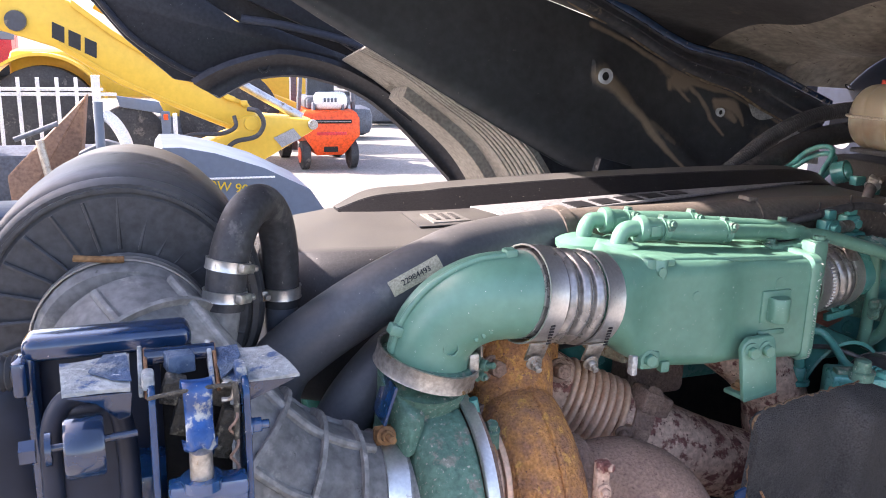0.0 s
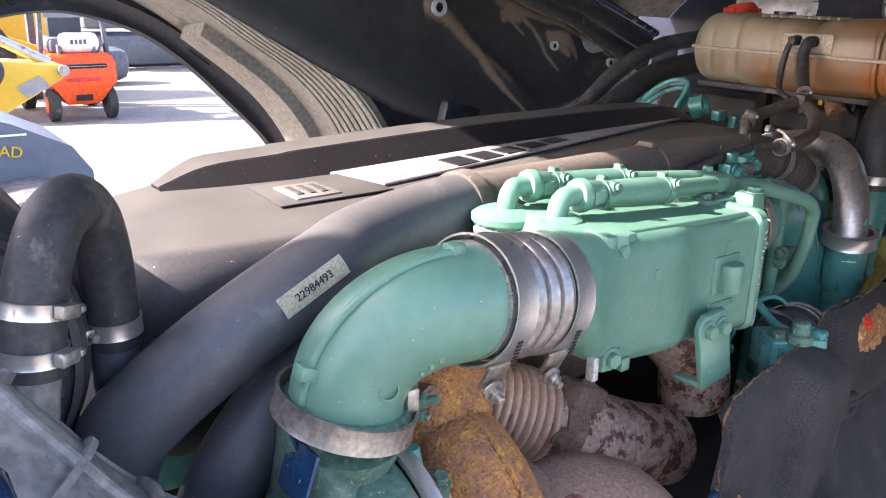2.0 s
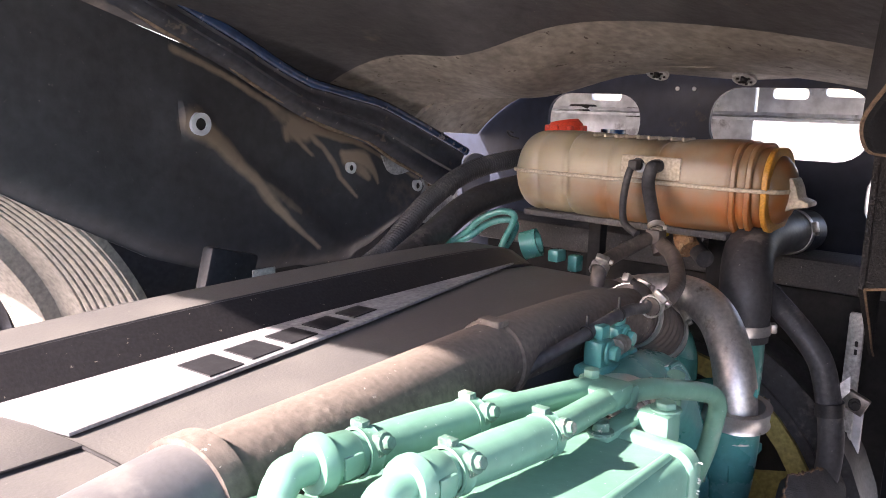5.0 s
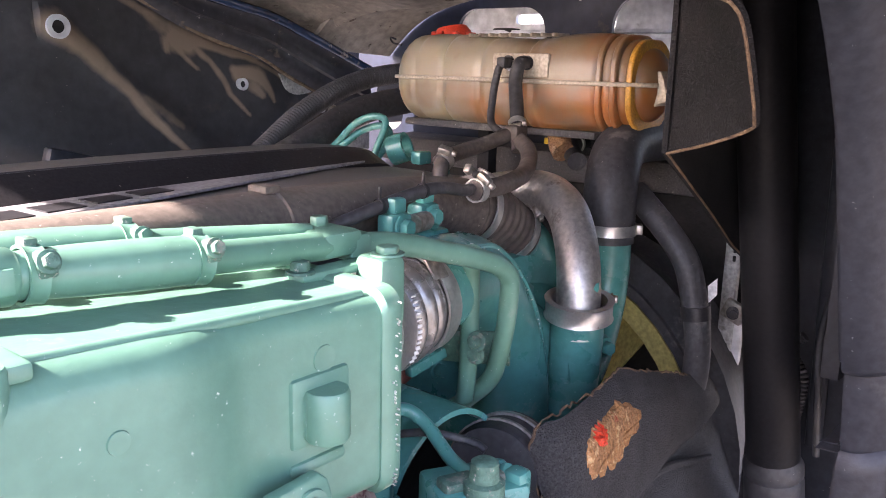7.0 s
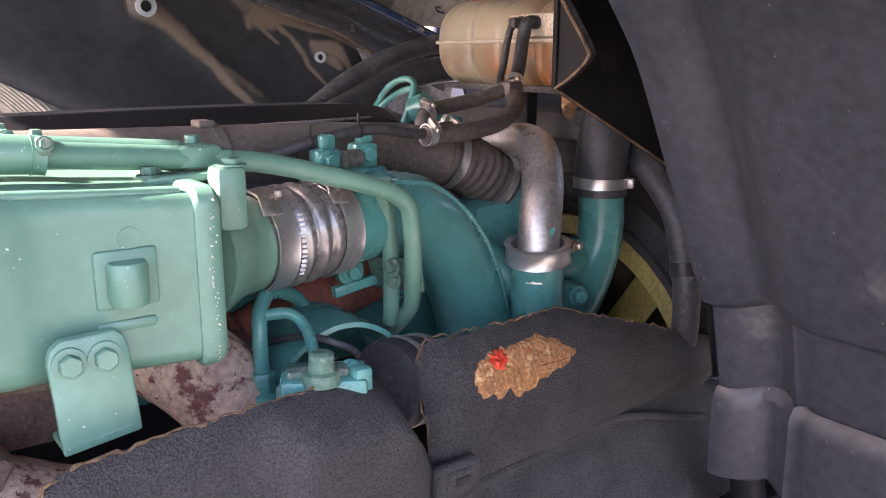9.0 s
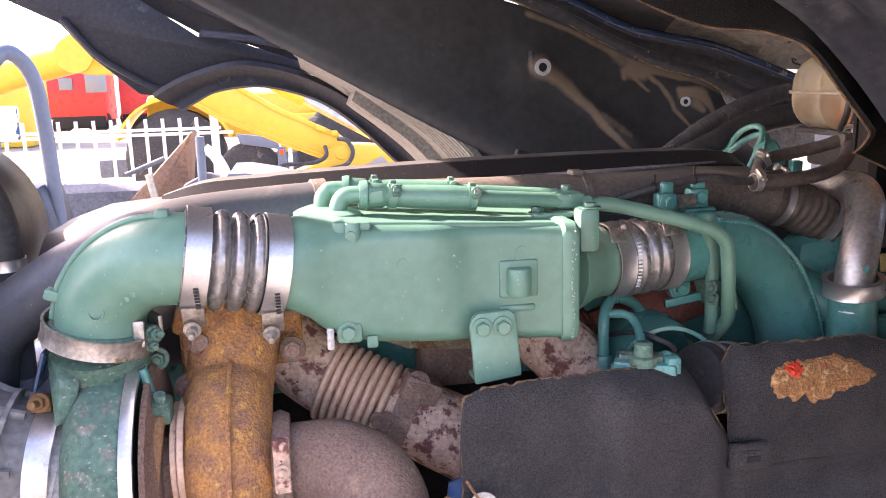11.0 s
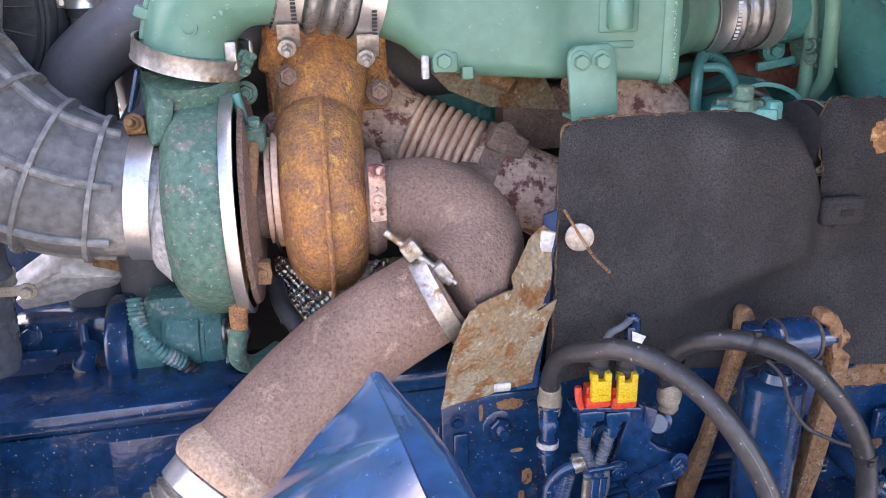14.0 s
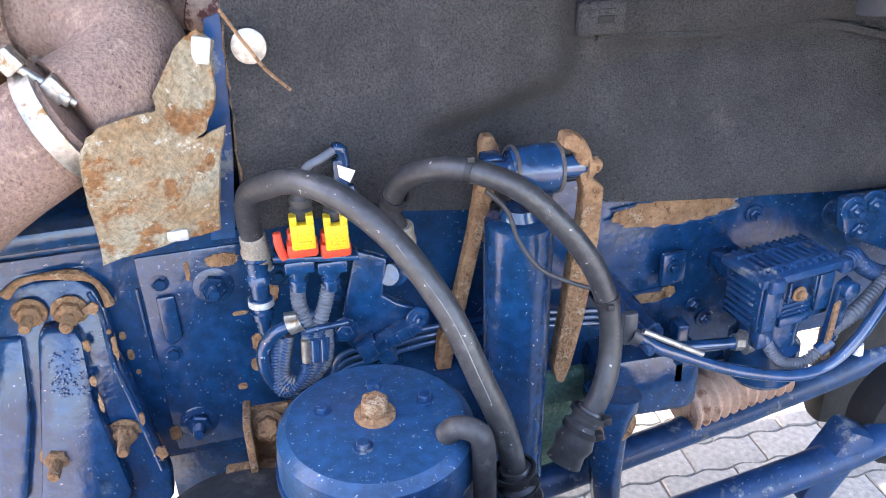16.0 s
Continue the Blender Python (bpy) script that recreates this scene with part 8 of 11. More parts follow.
for p, r, stud in (((0.484, 0.750, 0.846), 0.0125, 0.022), ((0.527, 0.750, 0.842), 0.0135, 0.024), ((0.484, 0.700, 0.676), 0.0130, 0.024), ((0.560, 0.716, 0.684), 0.0130, 0.026)):
    br.part("rusty_bolt", stud_nut(p, (0.02, -1, -0.10), r, stud, 1.55), "rust_tan", "rust-coated nut on a long stud")
RIM = [(0.462, 0.756, 0.868), (0.478, 0.757, 0.881), (0.500, 0.757, 0.886), (0.537, 0.757, 0.884), (0.557, 0.757, 0.874), (0.566, 0.756, 0.858), (0.570, 0.754, 0.840)]
br.part("rust_rim", tube([(x, y, z, 0.0050 + 0.0020 * math.sin(2.3 * k + 1)) for k, (x, y, z) in enumerate(RIM)], 0.006, 8, 5), "rust_tan", "thick rust line round the bracket")
for k, (p, w, h) in enumerate((((0.553, 0.742, 0.846), 0.010, 0.009), ((0.571, 0.728, 0.80), 0.0035, 0.018), ((0.541, 0.728, 0.806), 0.005, 0.008), ((0.541, 0.717, 0.765), 0.004, 0.010), ((0.546, 0.706, 0.738), 0.003, 0.016), ((0.584, 0.712, 0.705), 0.0035, 0.012), ((0.598, 0.703, 0.655), 0.009, 0.013), ((0.566, 0.738, 0.815), 0.003, 0.004))):
    rnd = random.Random(90 + k)
    br.part("rust_flake", plate([(p[0] + w * rnd.uniform(0.6, 1.1) * math.cos(a * 0.42), p[1] - 0.004, p[2] + h * rnd.uniform(0.6, 1.1) * math.sin(a * 0.42)) for a in range(15)], (0, 0.003, 0)), "rust_tan", "flaked paint and rust")
pit = random.Random(12)
br.part("blistered_paint", join(*[revolve([(0, 0.0), (0, q), (q * 0.35, q * 0.6), (q * 0.4, 0)], (0.496 + pit.uniform(0, 0.040), 0.722 - 0.24 * (0.812 - zz), zz), (0.1, -1, 0.25), 7) for zz, q in [(pit.uniform(0.752, 0.806), pit.uniform(0.0008, 0.0022)) for k in range(90)]]), "blue_gloss", "blistered glossy paint")

# electrical valve cluster with yellow connectors
cl2 = Thing("connector_cluster", (0.83, 0.70, 0.70), "blue painted cable cluster with yellow and red plug connectors", "connector")
cl2.part("carrier_plate", plate([(0.856, 0.705, 0.896), (0.892, 0.705, 0.880), (0.884, 0.705, 0.832), (0.898, 0.705, 0.820), (0.922, 0.705, 0.808), (0.927, 0.705, 0.792), (0.889, 0.705, 0.772), (0.845, 0.705, 0.758), (0.828, 0.705, 0.785)], (0, 0.016, 0), 0.003), "blue", "blue carrier plate")
cl2.part("carrier_rib", rbox((0.872, 0.703, 0.878), (0.003, 0.004, 0.026), 0.001), "blue_gloss")
cl2.part("plug_tray", plate([(0.764, 0.682, 0.912), (0.764, 0.712, 0.912), (0.858, 0.712, 0.902), (0.858, 0.682, 0.902)], (0.001, 0, -0.007), 0.002), "blue", "blue tray under the plugs")
for x, y, z in ((0.798, 0.690, 0.0), (0.834, 0.692, -0.006)):
    p = cl2.part("plug", join(rbox((x, y, 0.918 + z), (0.034, 0.024, 0.018), 0.004), rbox((x, y + 0.004, 0.930 + z), (0.030, 0.016, 0.016), 0.003)), "red_clip", "red connector collar")
    part("yellow_latch", join(rbox((x + 0.002, y - 0.010, 0.936 + z), (0.026, 0.012, 0.030), 0.002), rbox((x - 0.007, y - 0.008, 0.955 + z), (0.008, 0.014, 0.012), 0.001), rbox((x + 0.011, y - 0.008, 0.955 + z), (0.008, 0.014, 0.012), 0.001), rbox((x + 0.002, y - 0.0165, 0.930 + z), (0.018, 0.002, 0.003), 0.0008)), "yellow_clip", p, "yellow connector latch")
    part("plug_body", join(rbox((x - 0.006, y + 0.004, 0.895 + z), (0.034, 0.024, 0.016), 0.003), revolve([(0, 0.0), (0, 0.0095), (0.010, 0.0100), (0.011, 0.0115), (0.014, 0.0115), (0.015, 0.0100), (0.024, 0.0125), (0.030, 0.0135), (0.030, 0)], (x - 0.010, y + 0.005, 0.862 + z), (0.10, 0, 1), 16)), "blue", p, "blue painted socket")
    part("gland", revolve([(0, 0.0), (0, 0.011), (0.004, 0.013), (0.010, 0.013), (0.012, 0.0105), (0.016, 0.0125), (0.022, 0.0125), (0.026, 0.009), (0.034, 0.0085), (0.034, 0)], (x + 0.003, y + 0.004, 0.952 + z), (0.05, 0.05, 1), 18), "rubber", p, "black cable gland")
cl2.part("red_tab", tube([(0.777, 0.686, 0.908), (0.773, 0.685, 0.925), (0.772, 0.686, 0.940, 0.0045)], 0.005, 10, 5), "red_clip", "red locking tab")
cl2.part("corrugated_sleeve", tube([(0.787, 0.696, 0.866), (0.786, 0.694, 0.845), (0.790, 0.692, 0.825), (0.796, 0.690, 0.805)], 0.0082, 14, 8, wave=(0.0048, 0.0011)), "machine_grey", "corrugated grey cable sleeve")
cl2.part("corrugated_sleeve", tube([(0.822, 0.698, 0.860), (0.816, 0.694, 0.840), (0.808, 0.691, 0.820), (0.803, 0.690, 0.803)], 0.0082, 14, 8, wave=(0.0048, 0.0011)), "machine_grey", "corrugated grey cable sleeve")
for k in range(6):
    o = 0.0075 * k
    cl2.part("bundle_cable", tube([(0.790 + 0.005 * k, 0.690 - 0.002 * (k % 2), 0.815), (0.789 + 0.005 * k, 0.683, 0.785), (0.784 + 0.0045 * k, 0.682, 0.757 + o * 0.15), (0.768 + 0.0035 * k, 0.684, 0.734 + o * 0.2), (0.752 + 0.002 * k, 0.688, 0.728 + o * 0.5), (0.747 + 0.003 * k, 0.692, 0.752 + o * 0.4), (0.755 + 0.003 * k, 0.696, 0.80)], 0.0058, 12, 8, wave=(0.0042, 0.0007)), ("blue_dusty", "blue", "machine_grey")[k % 3], "overpainted corrugated cable")
cl2.part("loop_hose", tube([(0.800, 0.700, 0.824), (0.780, 0.690, 0.820), (0.757, 0.690, 0.812), (0.740, 0.692, 0.790), (0.738, 0.692, 0.762), (0.750, 0.696, 0.730), (0.775, 0.705, 0.705)], 0.0085, 16, 8), "blue", "blue overpainted hose loop")
cl2.part("hose_clip", join(band((0.778, 0.690, 0.820), (1, 0, 0.35), 0.0092, 0.016, 0.002), rbox((0.774, 0.684, 0.834), (0.014, 0.010, 0.008), 0.001)), "steel_dull", "bright cable clip")
cl2.part("cross_strap", tube([(0.790, 0.682, 0.812), (0.812, 0.680, 0.816), (0.838, 0.690, 0.812)], 0.004, 10, 4), "blue", "blue cable strap")
for x in (0.787, 0.797, 0.808):
    cl2.part("tape_wrap", revolve([(0, 0.0), (0, 0.0064), (0.030, 0.0064), (0.030, 0)], (x, 0.681, 0.772), (0.06, 0, 1), 12), "steel_dull" if x < 0.79 else "blue_gloss", "shiny tape wrap")
cl2.part("upper_wire", tube([(0.806, 0.692, 0.985), (0.808, 0.69, 1.003), (0.815, 0.69, 1.012), (0.828, 0.692, 1.017), (0.842, 0.70, 1.022)], 0.0045, 12, 6), "machine_grey", "grey cable")
cl2.part("upper_bracket", join(tube([(0.842, 0.705, 1.022), (0.850, 0.706, 1.020), (0.853, 0.708, 1.005), (0.850, 0.708, 0.975), (0.852, 0.708, 0.945)], 0.007, 12, 5), rbox((0.846, 0.708, 0.985), (0.012, 0.014, 0.05), 0.003), rbox((0.856, 0.712, 0.955), (0.020, 0.012, 0.04), 0.003, Matrix.Rotation(-0.2, 4, "Y"))), "blue", "blue bracket with a pipe bend")
cl2.part("paper_tag", plate([(0.845, 0.698, 1.006), (0.864, 0.698, 0.997), (0.857, 0.698, 0.984), (0.846, 0.698, 0.992)], (0, 0.001, 0)), "white", "white paper tag")
cl2.part("lower_valve", join(rbox((0.890, 0.694, 0.782), (0.075, 0.026, 0.018), 0.004, Matrix.Rotation(-0.42, 4, "Y")), rbox((0.862, 0.696, 0.768), (0.026, 0.026, 0.030), 0.004, Matrix.Rotation(-0.4, 4, "Y")), rbox((0.882, 0.694, 0.758), (0.022, 0.024, 0.022), 0.003, Matrix.Rotation(-0.4, 4, "Y")), *[rbox((0.868 + 0.014 * k, 0.680, 0.775 + 0.006 * k), (0.004, 0.004, 0.018), 0.001, Matrix.Rotation(-0.42, 4, "Y")) for k in range(4)]), "blue", "ribbed blue valve body")
cl2.part("valve_bolt", stud_nut((0.922, 0.694, 0.802), (0.2, -1, 0), 0.0085, 0.008), "blue")
cl2.part("valve_bolt", stud_nut((0.834, 0.694, 0.800), (0, -1, 0), 0.0095, 0.005), "blue")
cl2.part("rear_fitting", join(revolve([(0, 0.0), (0, 0.016), (0.010, 0.018), (0.012, 0.013), (0.030, 0.013), (0.030, 0)], (0.905, 0.73, 0.850), (-0.4, -0.8, 0.3), 18)), "blue", "blue pipe fitting")
cl2.part("valve_bolt", stud_nut((0.83, 0.735, 0.83), (0, -1, 0), 0.011, 0.008), "blue")
for k in range(3):
    cl2.part("rail_pipe", tube([(0.79 + 0.012 * k, 0.752, 0.655 + 0.008 * k), (0.825, 0.756, 0.693 + 0.011 * k), (0.863, 0.758, 0.705 + 0.012 * k), (0.916, 0.76, 0.713 + 0.012 * k), (0.97, 0.762, 0.718 + 0.011 * k), (1.06, 0.768, 0.716 + 0.011 * k), (1.20, 0.772, 0.700 + 0.010 * k)], 0.0048, 10, 6), "blue_gloss", "glossy blue air pipe along the rail")
sensor = [(0.0, 0.0), (0.0, 0.008), (0.016, 0.009), (0.018, 0.013), (0.026, 0.0135), (0.028, 0.0115), (0.034, 0.0115), (0.036, 0.0135), (0.044, 0.0135), (0.046, 0.011), (0.062, 0.0115), (0.064, 0.014), (0.074, 0.014), (0.076, 0.0125), (0.092, 0.013), (0.094, 0.015), (0.104, 0.0145), (0.108, 0.0)]
cl2.part("sensor_body", revolve(sensor, (0.742, 0.716, 0.800), (0.03, 0.05, 1), 20), "blue", "stepped blue painted fitting")
cl2.part("sensor_band", band((0.743, 0.719, 0.838), (0.03, 0.05, 1), 0.0138, 0.008, 0.0012), "alu", "worn pale ring")
cl2.part("sensor_pipe", tube([(0.742, 0.716, 0.805), (0.746, 0.716, 0.785), (0.750, 0.722, 0.75)], 0.0075, 12, 5), "blue")

# thick hoses
HOSES = (
    [(0.747, 0.724, 0.905), (0.743, 0.708, 0.950), (0.750, 0.676, 0.992), (0.768, 0.645, 1.012), (0.798, 0.61, 1.029), (0.838, 0.575, 1.022), (0.883, 0.54, 0.986), (0.923, 0.51, 0.924), (0.949, 0.49, 0.855), (0.969, 0.48, 0.798), (0.985, 0.476, 0.72)],
    [(0.915, 0.725, 0.895), (0.901, 0.713, 0.940), (0.912, 0.687, 0.983), (0.937, 0.656, 1.006), (0.974, 0.63, 1.012), (1.028, 0.61, 0.989), (1.087, 0.595, 0.923), (1.115, 0.585, 0.861), (1.119, 0.575, 0.808), (1.106, 0.56, 0.760), (1.078, 0.55, 0.714)],
)
for number, pts in enumerate(HOSES):
    hs = Thing("brake_hose", pts[-1], "thick black rubber hose bent in an arch before the rail", "hose")
    hs.part("rubber_hose", tube(pts, 0.0128, 22, 8), "hose_black", "thick black rubber hose")
    e = Vector(pts[0])
    hs.part("end_ferrule", revolve([(0, 0.0), (0, 0.012), (0.006, 0.015), (0.012, 0.013), (0.018, 0.016), (0.030, 0.0170), (0.036, 0.0150), (0.050, 0.0148), (0.052, 0.013), (0.052, 0)], e + V(0, 0.004, -0.03), (-0.05, -0.2, 1), 20), "collar", "worn pale hose end")
    e2, e1 = Vector(pts[-1]), Vector(pts[-2])
    d = (e2 - e1).normalized()
    hs.part("lower_fitting", revolve([(0, 0.0), (0, 0.015), (0.008, 0.019), (0.018, 0.017), (0.024, 0.022), (0.034, 0.020), (0.044, 0.023), (0.055, 0.019), (0.070, 0.021), (0.070, 0.0)], e2 - d * 0.03, d, 20), "hose_black", "black wrapped hose fitting")
    for off in (0.024, 0.004):
        hs.part("fitting_tie", join(band(e2 - d * off, d, 0.020, 0.007, 0.0025), rbox(e2 - d * off + V(0.014, -0.016, 0.0), (0.010, 0.010, 0.010), 0.002)), "letters", "black cable tie")
    if number == 1:
        for k, side in ((4, V(0, -0.006, 0.014)), (7, V(-0.002, -0.015, 0.0))):
            p, d = Vector(pts[k]), Vector(pts[k + 1]) - Vector(pts[k - 1])
            hs.part("cable_tie", join(band(p, d, 0.0128, 0.0065, 0.0016), rbox(p + side, (0.008, 0.006, 0.007), 0.001)), "letters", "black cable tie")
        hs.part("cable_tie", band(Vector(pts[2]).lerp(Vector(pts[1]), 0.6), Vector(pts[1]) - Vector(pts[2]), 0.0132, 0.010, 0.003), "letters", "black tie near the hose end")
        hs.part("thin_cable", tube([(0.990, 0.625, 0.990), (1.012, 0.622, 0.965), (1.024, 0.618, 0.93), (1.045, 0.61, 0.898), (1.075, 0.60, 0.882), (1.108, 0.588, 0.872)], 0.0026, 10, 6), "rubber", "thin black cable")
    else:
        hs.part("thread_mark", tube([(p[0] - 0.002, p[1] - 0.0118, p[2] + 0.005) for p in pts[6:10]], 0.0006, 6, 8), "rubber_grey", "moulded line along the hose")

# shock absorber
sh = Thing("shock_absorber", (1.06, 0.70, 0.5), "blue shock absorber between two tan rusted brackets", "shock absorber")
sh.part("dust_tube", revolve([(0, 0.0), (0, 0.041), (0.36, 0.041), (0.412, 0.0405), (0.416, 0.036), (0.418, 0.024), (0.430, 0.020), (0.430, 0)], (1.039, 0.690, 0.505), (0.018, 0.0, 1), 36), "blue", "blue dust tube")
sh.part("eye", revolve([(-0.030, 0.0), (-0.030, 0.024), (-0.027, 0.0275), (-0.020, 0.0285), (0.020, 0.0285), (0.027, 0.0275), (0.030, 0.024), (0.030, 0)], (1.062, 0.690, 0.979), (1, 0.06, -0.05), 34), "blue", "blue mounting eye")
for x in (-0.026, 0.026):
    sh.part("eye_band", band((1.062 + x, 0.690 + 0.06 * x, 0.979 - 0.05 * x), (1, 0.06, -0.05), 0.0278, 0.004, 0.0016), "rubber_brown", "worn rim of the eye")
sh.part("bush", revolve([(-0.050, 0.0), (-0.050, 0.013), (-0.034, 0.013), (-0.032, 0.018), (0.032, 0.018), (0.034, 0.014), (0.060, 0.014), (0.060, 0)], (1.062, 0.690, 0.979), (1, 0.06, -0.05), 24), "blue_gloss", "worn blue bush")
sh.part("eye_nut", bolt((1.122, 0.690, 0.976), (1, 0.06, -0.05), 0.011, 0.014, True, 0.006), "rust_tan", "rusty nut")
sh.part("pin_block", rbox((1.018, 0.71, 0.978), (0.024, 0.03, 0.034), 0.005), "blue")
sh.part("bracket_arm", plate([(1.015, 0.742, 0.970), (1.014, 0.742, 0.992), (1.018, 0.740, 1.004), (1.030, 0.740, 1.003), (1.037, 0.740, 0.988), (1.038, 0.740, 0.962), (1.030, 0.740, 0.93), (1.012, 0.740, 0.859), (0.990, 0.740, 0.762), (0.974, 0.740, 0.700), (0.970, 0.740, 0.674), (0.950, 0.740, 0.670), (0.956, 0.740, 0.732), (0.978, 0.740, 0.79), (0.998, 0.740, 0.877)], (0, 0.020, 0), 0.003), "rust_tan", "tan rusted bracket arm")
sh.part("bracket_arm", plate([(1.092, 0.680, 1.004), (1.094, 0.680, 1.018), (1.106, 0.680, 1.019), (1.118, 0.680, 1.012), (1.127, 0.680, 0.996), (1.129, 0.680, 0.986), (1.137, 0.680, 0.980), (1.137, 0.680, 0.972), (1.130, 0.680, 0.962), (1.145, 0.680, 0.950), (1.143, 0.680, 0.887), (1.137, 0.680, 0.83), (1.130, 0.680, 0.775), (1.116, 0.680, 0.705), (1.107, 0.680, 0.678), (1.097, 0.680, 0.682), (1.091, 0.680, 0.706), (1.102, 0.680, 0.78), (1.109, 0.680, 0.854), (1.118, 0.680, 0.91), (1.120, 0.680, 0.945), (1.112, 0.680, 0.975), (1.108, 0.680, 0.996)], (0, 0.024, 0), 0.004), "rust_tan", "tan rusted bracket arm")
sh.part("tube_drip", tube([(1.070, 0.665, 0.88), (1.069, 0.664, 0.80), (1.066, 0.664, 0.72), (1.064, 0.664, 0.62)], 0.0014, 6, 4), "rubber_grey", "pale paint run down the tube")

# air spring can
can = Thing("air_spring", (0.85, 0.50, 0.5), "round blue air spring top with a rusty centre nut", "air spring")
can.e.location = can.e.location + V(-0.006, 0.002, 0.010)
can.part("can", revolve([(0, 0.0), (0, 0.098), (0.14, 0.100), (0.165, 0.098), (0.175, 0.088), (0.178, 0.06), (0.180, 0)], (0.850, 0.515, 0.624), (0.02, -0.02, 1), 56), "blue_speck", "blue pressed can with fine pale specks")
can.part("can_lip", band((0.852, 0.514, 0.744), (0.02, -0.02, 1), 0.0995, 0.010, 0.003), "blue_dusty")
can.part("centre_nut", bolt((0.853, 0.512, 0.802), (0.02, -0.02, 1), 0.0145, 0.018, True, 0.004), "rust_tan", "rusty hex nut")
for a in (0.3, 1.5, 2.7, 4.4):
    can.part("top_screw", bolt((0.853 + 0.055 * math.cos(a), 0.512 + 0.045 * math.sin(a), 0.802), (0, 0, 1), 0.007, 0.006), "blue_dusty")
can.part("air_elbow", tube([(0.915, 0.470, 0.800), (0.925, 0.462, 0.814), (0.942, 0.455, 0.810), (0.948, 0.452, 0.79), (0.948, 0.450, 0.70)], 0.0115, 16, 6), "rubber", "black elbow with blue pipe")
can.part("bellow", revolve([(0, 0.0), (0, 0.10), (0.03, 0.125), (0.08, 0.13), (0.12, 0.12), (0.13, 0.10), (0.13, 0)], (0.70, 0.58, 0.48), (0, 0, 1), 44), "rubber", "black rubber air bellow")
can.part("rust_channel", join(rbox((0.712, 0.70, 0.64), (0.010, 0.05, 0.09), 0.002), rbox((0.762, 0.70, 0.63), (0.010, 0.05, 0.09), 0.002), rbox((0.737, 0.715, 0.635), (0.05, 0.008, 0.09), 0.002), rbox((0.745, 0.66, 0.60), (0.14, 0.09, 0.012), 0.004)), "rust_tan", "rusty angle bracket")
can.part("channel_bolt", bolt((0.735, 0.700, 0.66), (0, -1, 0.5), 0.014, 0.016), "rust_tan")

# compressor / control box on the rail
cb = Thing("air_dryer_box", (1.42, 0.70, 0.5), "blue painted ribbed control box with hoses", "control box")
BOX = pose(1.351, 0.651, 0.0, 0, 0, 10.5)


def box_part(name, bm, material, label=""):
    bm.transform(BOX)
    return cb.part(name, bm, material, label)


box_part("box_body", join(rbox((0.066, 0.038, 0.764), (0.122, 0.066, 0.072), 0.004), rbox((0.020, 0.002, 0.764), (0.024, 0.008, 0.070), 0.003), rbox((0.106, 0.002, 0.770), (0.026, 0.008, 0.056), 0.003), rbox((0.062, 0.002, 0.738), (0.05, 0.008, 0.014), 0.003)), "blue", "blue painted plastic box")
box_part("box_lid", join(rbox((0.066, 0.037, 0.806), (0.138, 0.082, 0.013), 0.004), rbox((0.016, -0.006, 0.803), (0.024, 0.012, 0.020), 0.005), rbox((0.132, 0.002, 0.803), (0.018, 0.018, 0.020), 0.004)), "blue_dusty", "ribbed lid")
for k in range(11):
    box_part("lid_rib", rbox((0.012 + 0.0112 * k, 0.040, 0.8145), (0.0042, 0.068, 0.005), 0.001), "blue_dusty", "raised lid rib")
for k in range(2):
    box_part("lid_rib", rbox((0.066, 0.016 + 0.040 * k, 0.8145), (0.122, 0.0045, 0.0055), 0.001), "blue_dusty", "raised lid rib")
for k in range(6):
    box_part("side_rib", rbox((0.0035, 0.040, 0.738 + 0.0095 * k), (0.003, 0.050, 0.0035), 0.001), "blue_dusty", "raised side rib")
for k in range(4):
    box_part("front_rib", rbox((0.064, 0.0045, 0.746 + 0.0075 * k), (0.040, 0.004, 0.0030), 0.0008), "blue_dusty", "raised front rib")
box_part("front_boss", bolt((0.064, 0.001, 0.776), (0, -1, 0), 0.0075, 0.007), "rust_tan", "rusty screw")
box_part("front_post", rbox((0.044, -0.001, 0.784), (0.004, 0.006, 0.030), 0.001), "blue")
box_part("front_post", rbox((0.086, -0.001, 0.784), (0.004, 0.006, 0.030), 0.001), "blue")
box_part("lower_round", join(revolve([(0, 0.0), (0, 0.040), (0.010, 0.048), (0.060, 0.048), (0.066, 0.040), (0.120, 0.040), (0.120, 0)], (0.070, 0.050, 0.615), (0, 0, 1), 30), rbox((0.018, 0.010, 0.716), (0.020, 0.020, 0.028), 0.005)), "blue", "round blue base")
box_part("back_mount", join(rbox((0.07, 0.115, 0.755), (0.05, 0.09, 0.03), 0.006), rbox((-0.020, 0.150, 0.760), (0.040, 0.012, 0.050), 0.004), bolt((-0.024, 0.143, 0.764), (0, -1, 0), 0.0075, 0.006)), "blue", "blue mounting arm")
box_part("side_bracket", join(plate([(0.120, -0.012, 0.780), (0.142, -0.008, 0.786), (0.150, -0.008, 0.76), (0.140, -0.010, 0.69), (0.110, -0.012, 0.672), (0.112, -0.012, 0.70)], (0, 0.010, 0), 0.003), revolve([(0, 0.0), (0, 0.013), (0.012, 0.013), (0.014, 0.010), (0.014, 0)], (0.134, -0.008, 0.772), (0, -1, 0), 20)), "blue", "blue side bracket")
box_part("rust_strap", plate([(0.112, -0.018, 0.756), (0.120, -0.018, 0.760), (0.117, -0.018, 0.690), (0.122, -0.018, 0.672), (0.110, -0.018, 0.670), (0.109, -0.018, 0.70)], (0, 0.004, 0)), "rust_tan", "rusty strap")
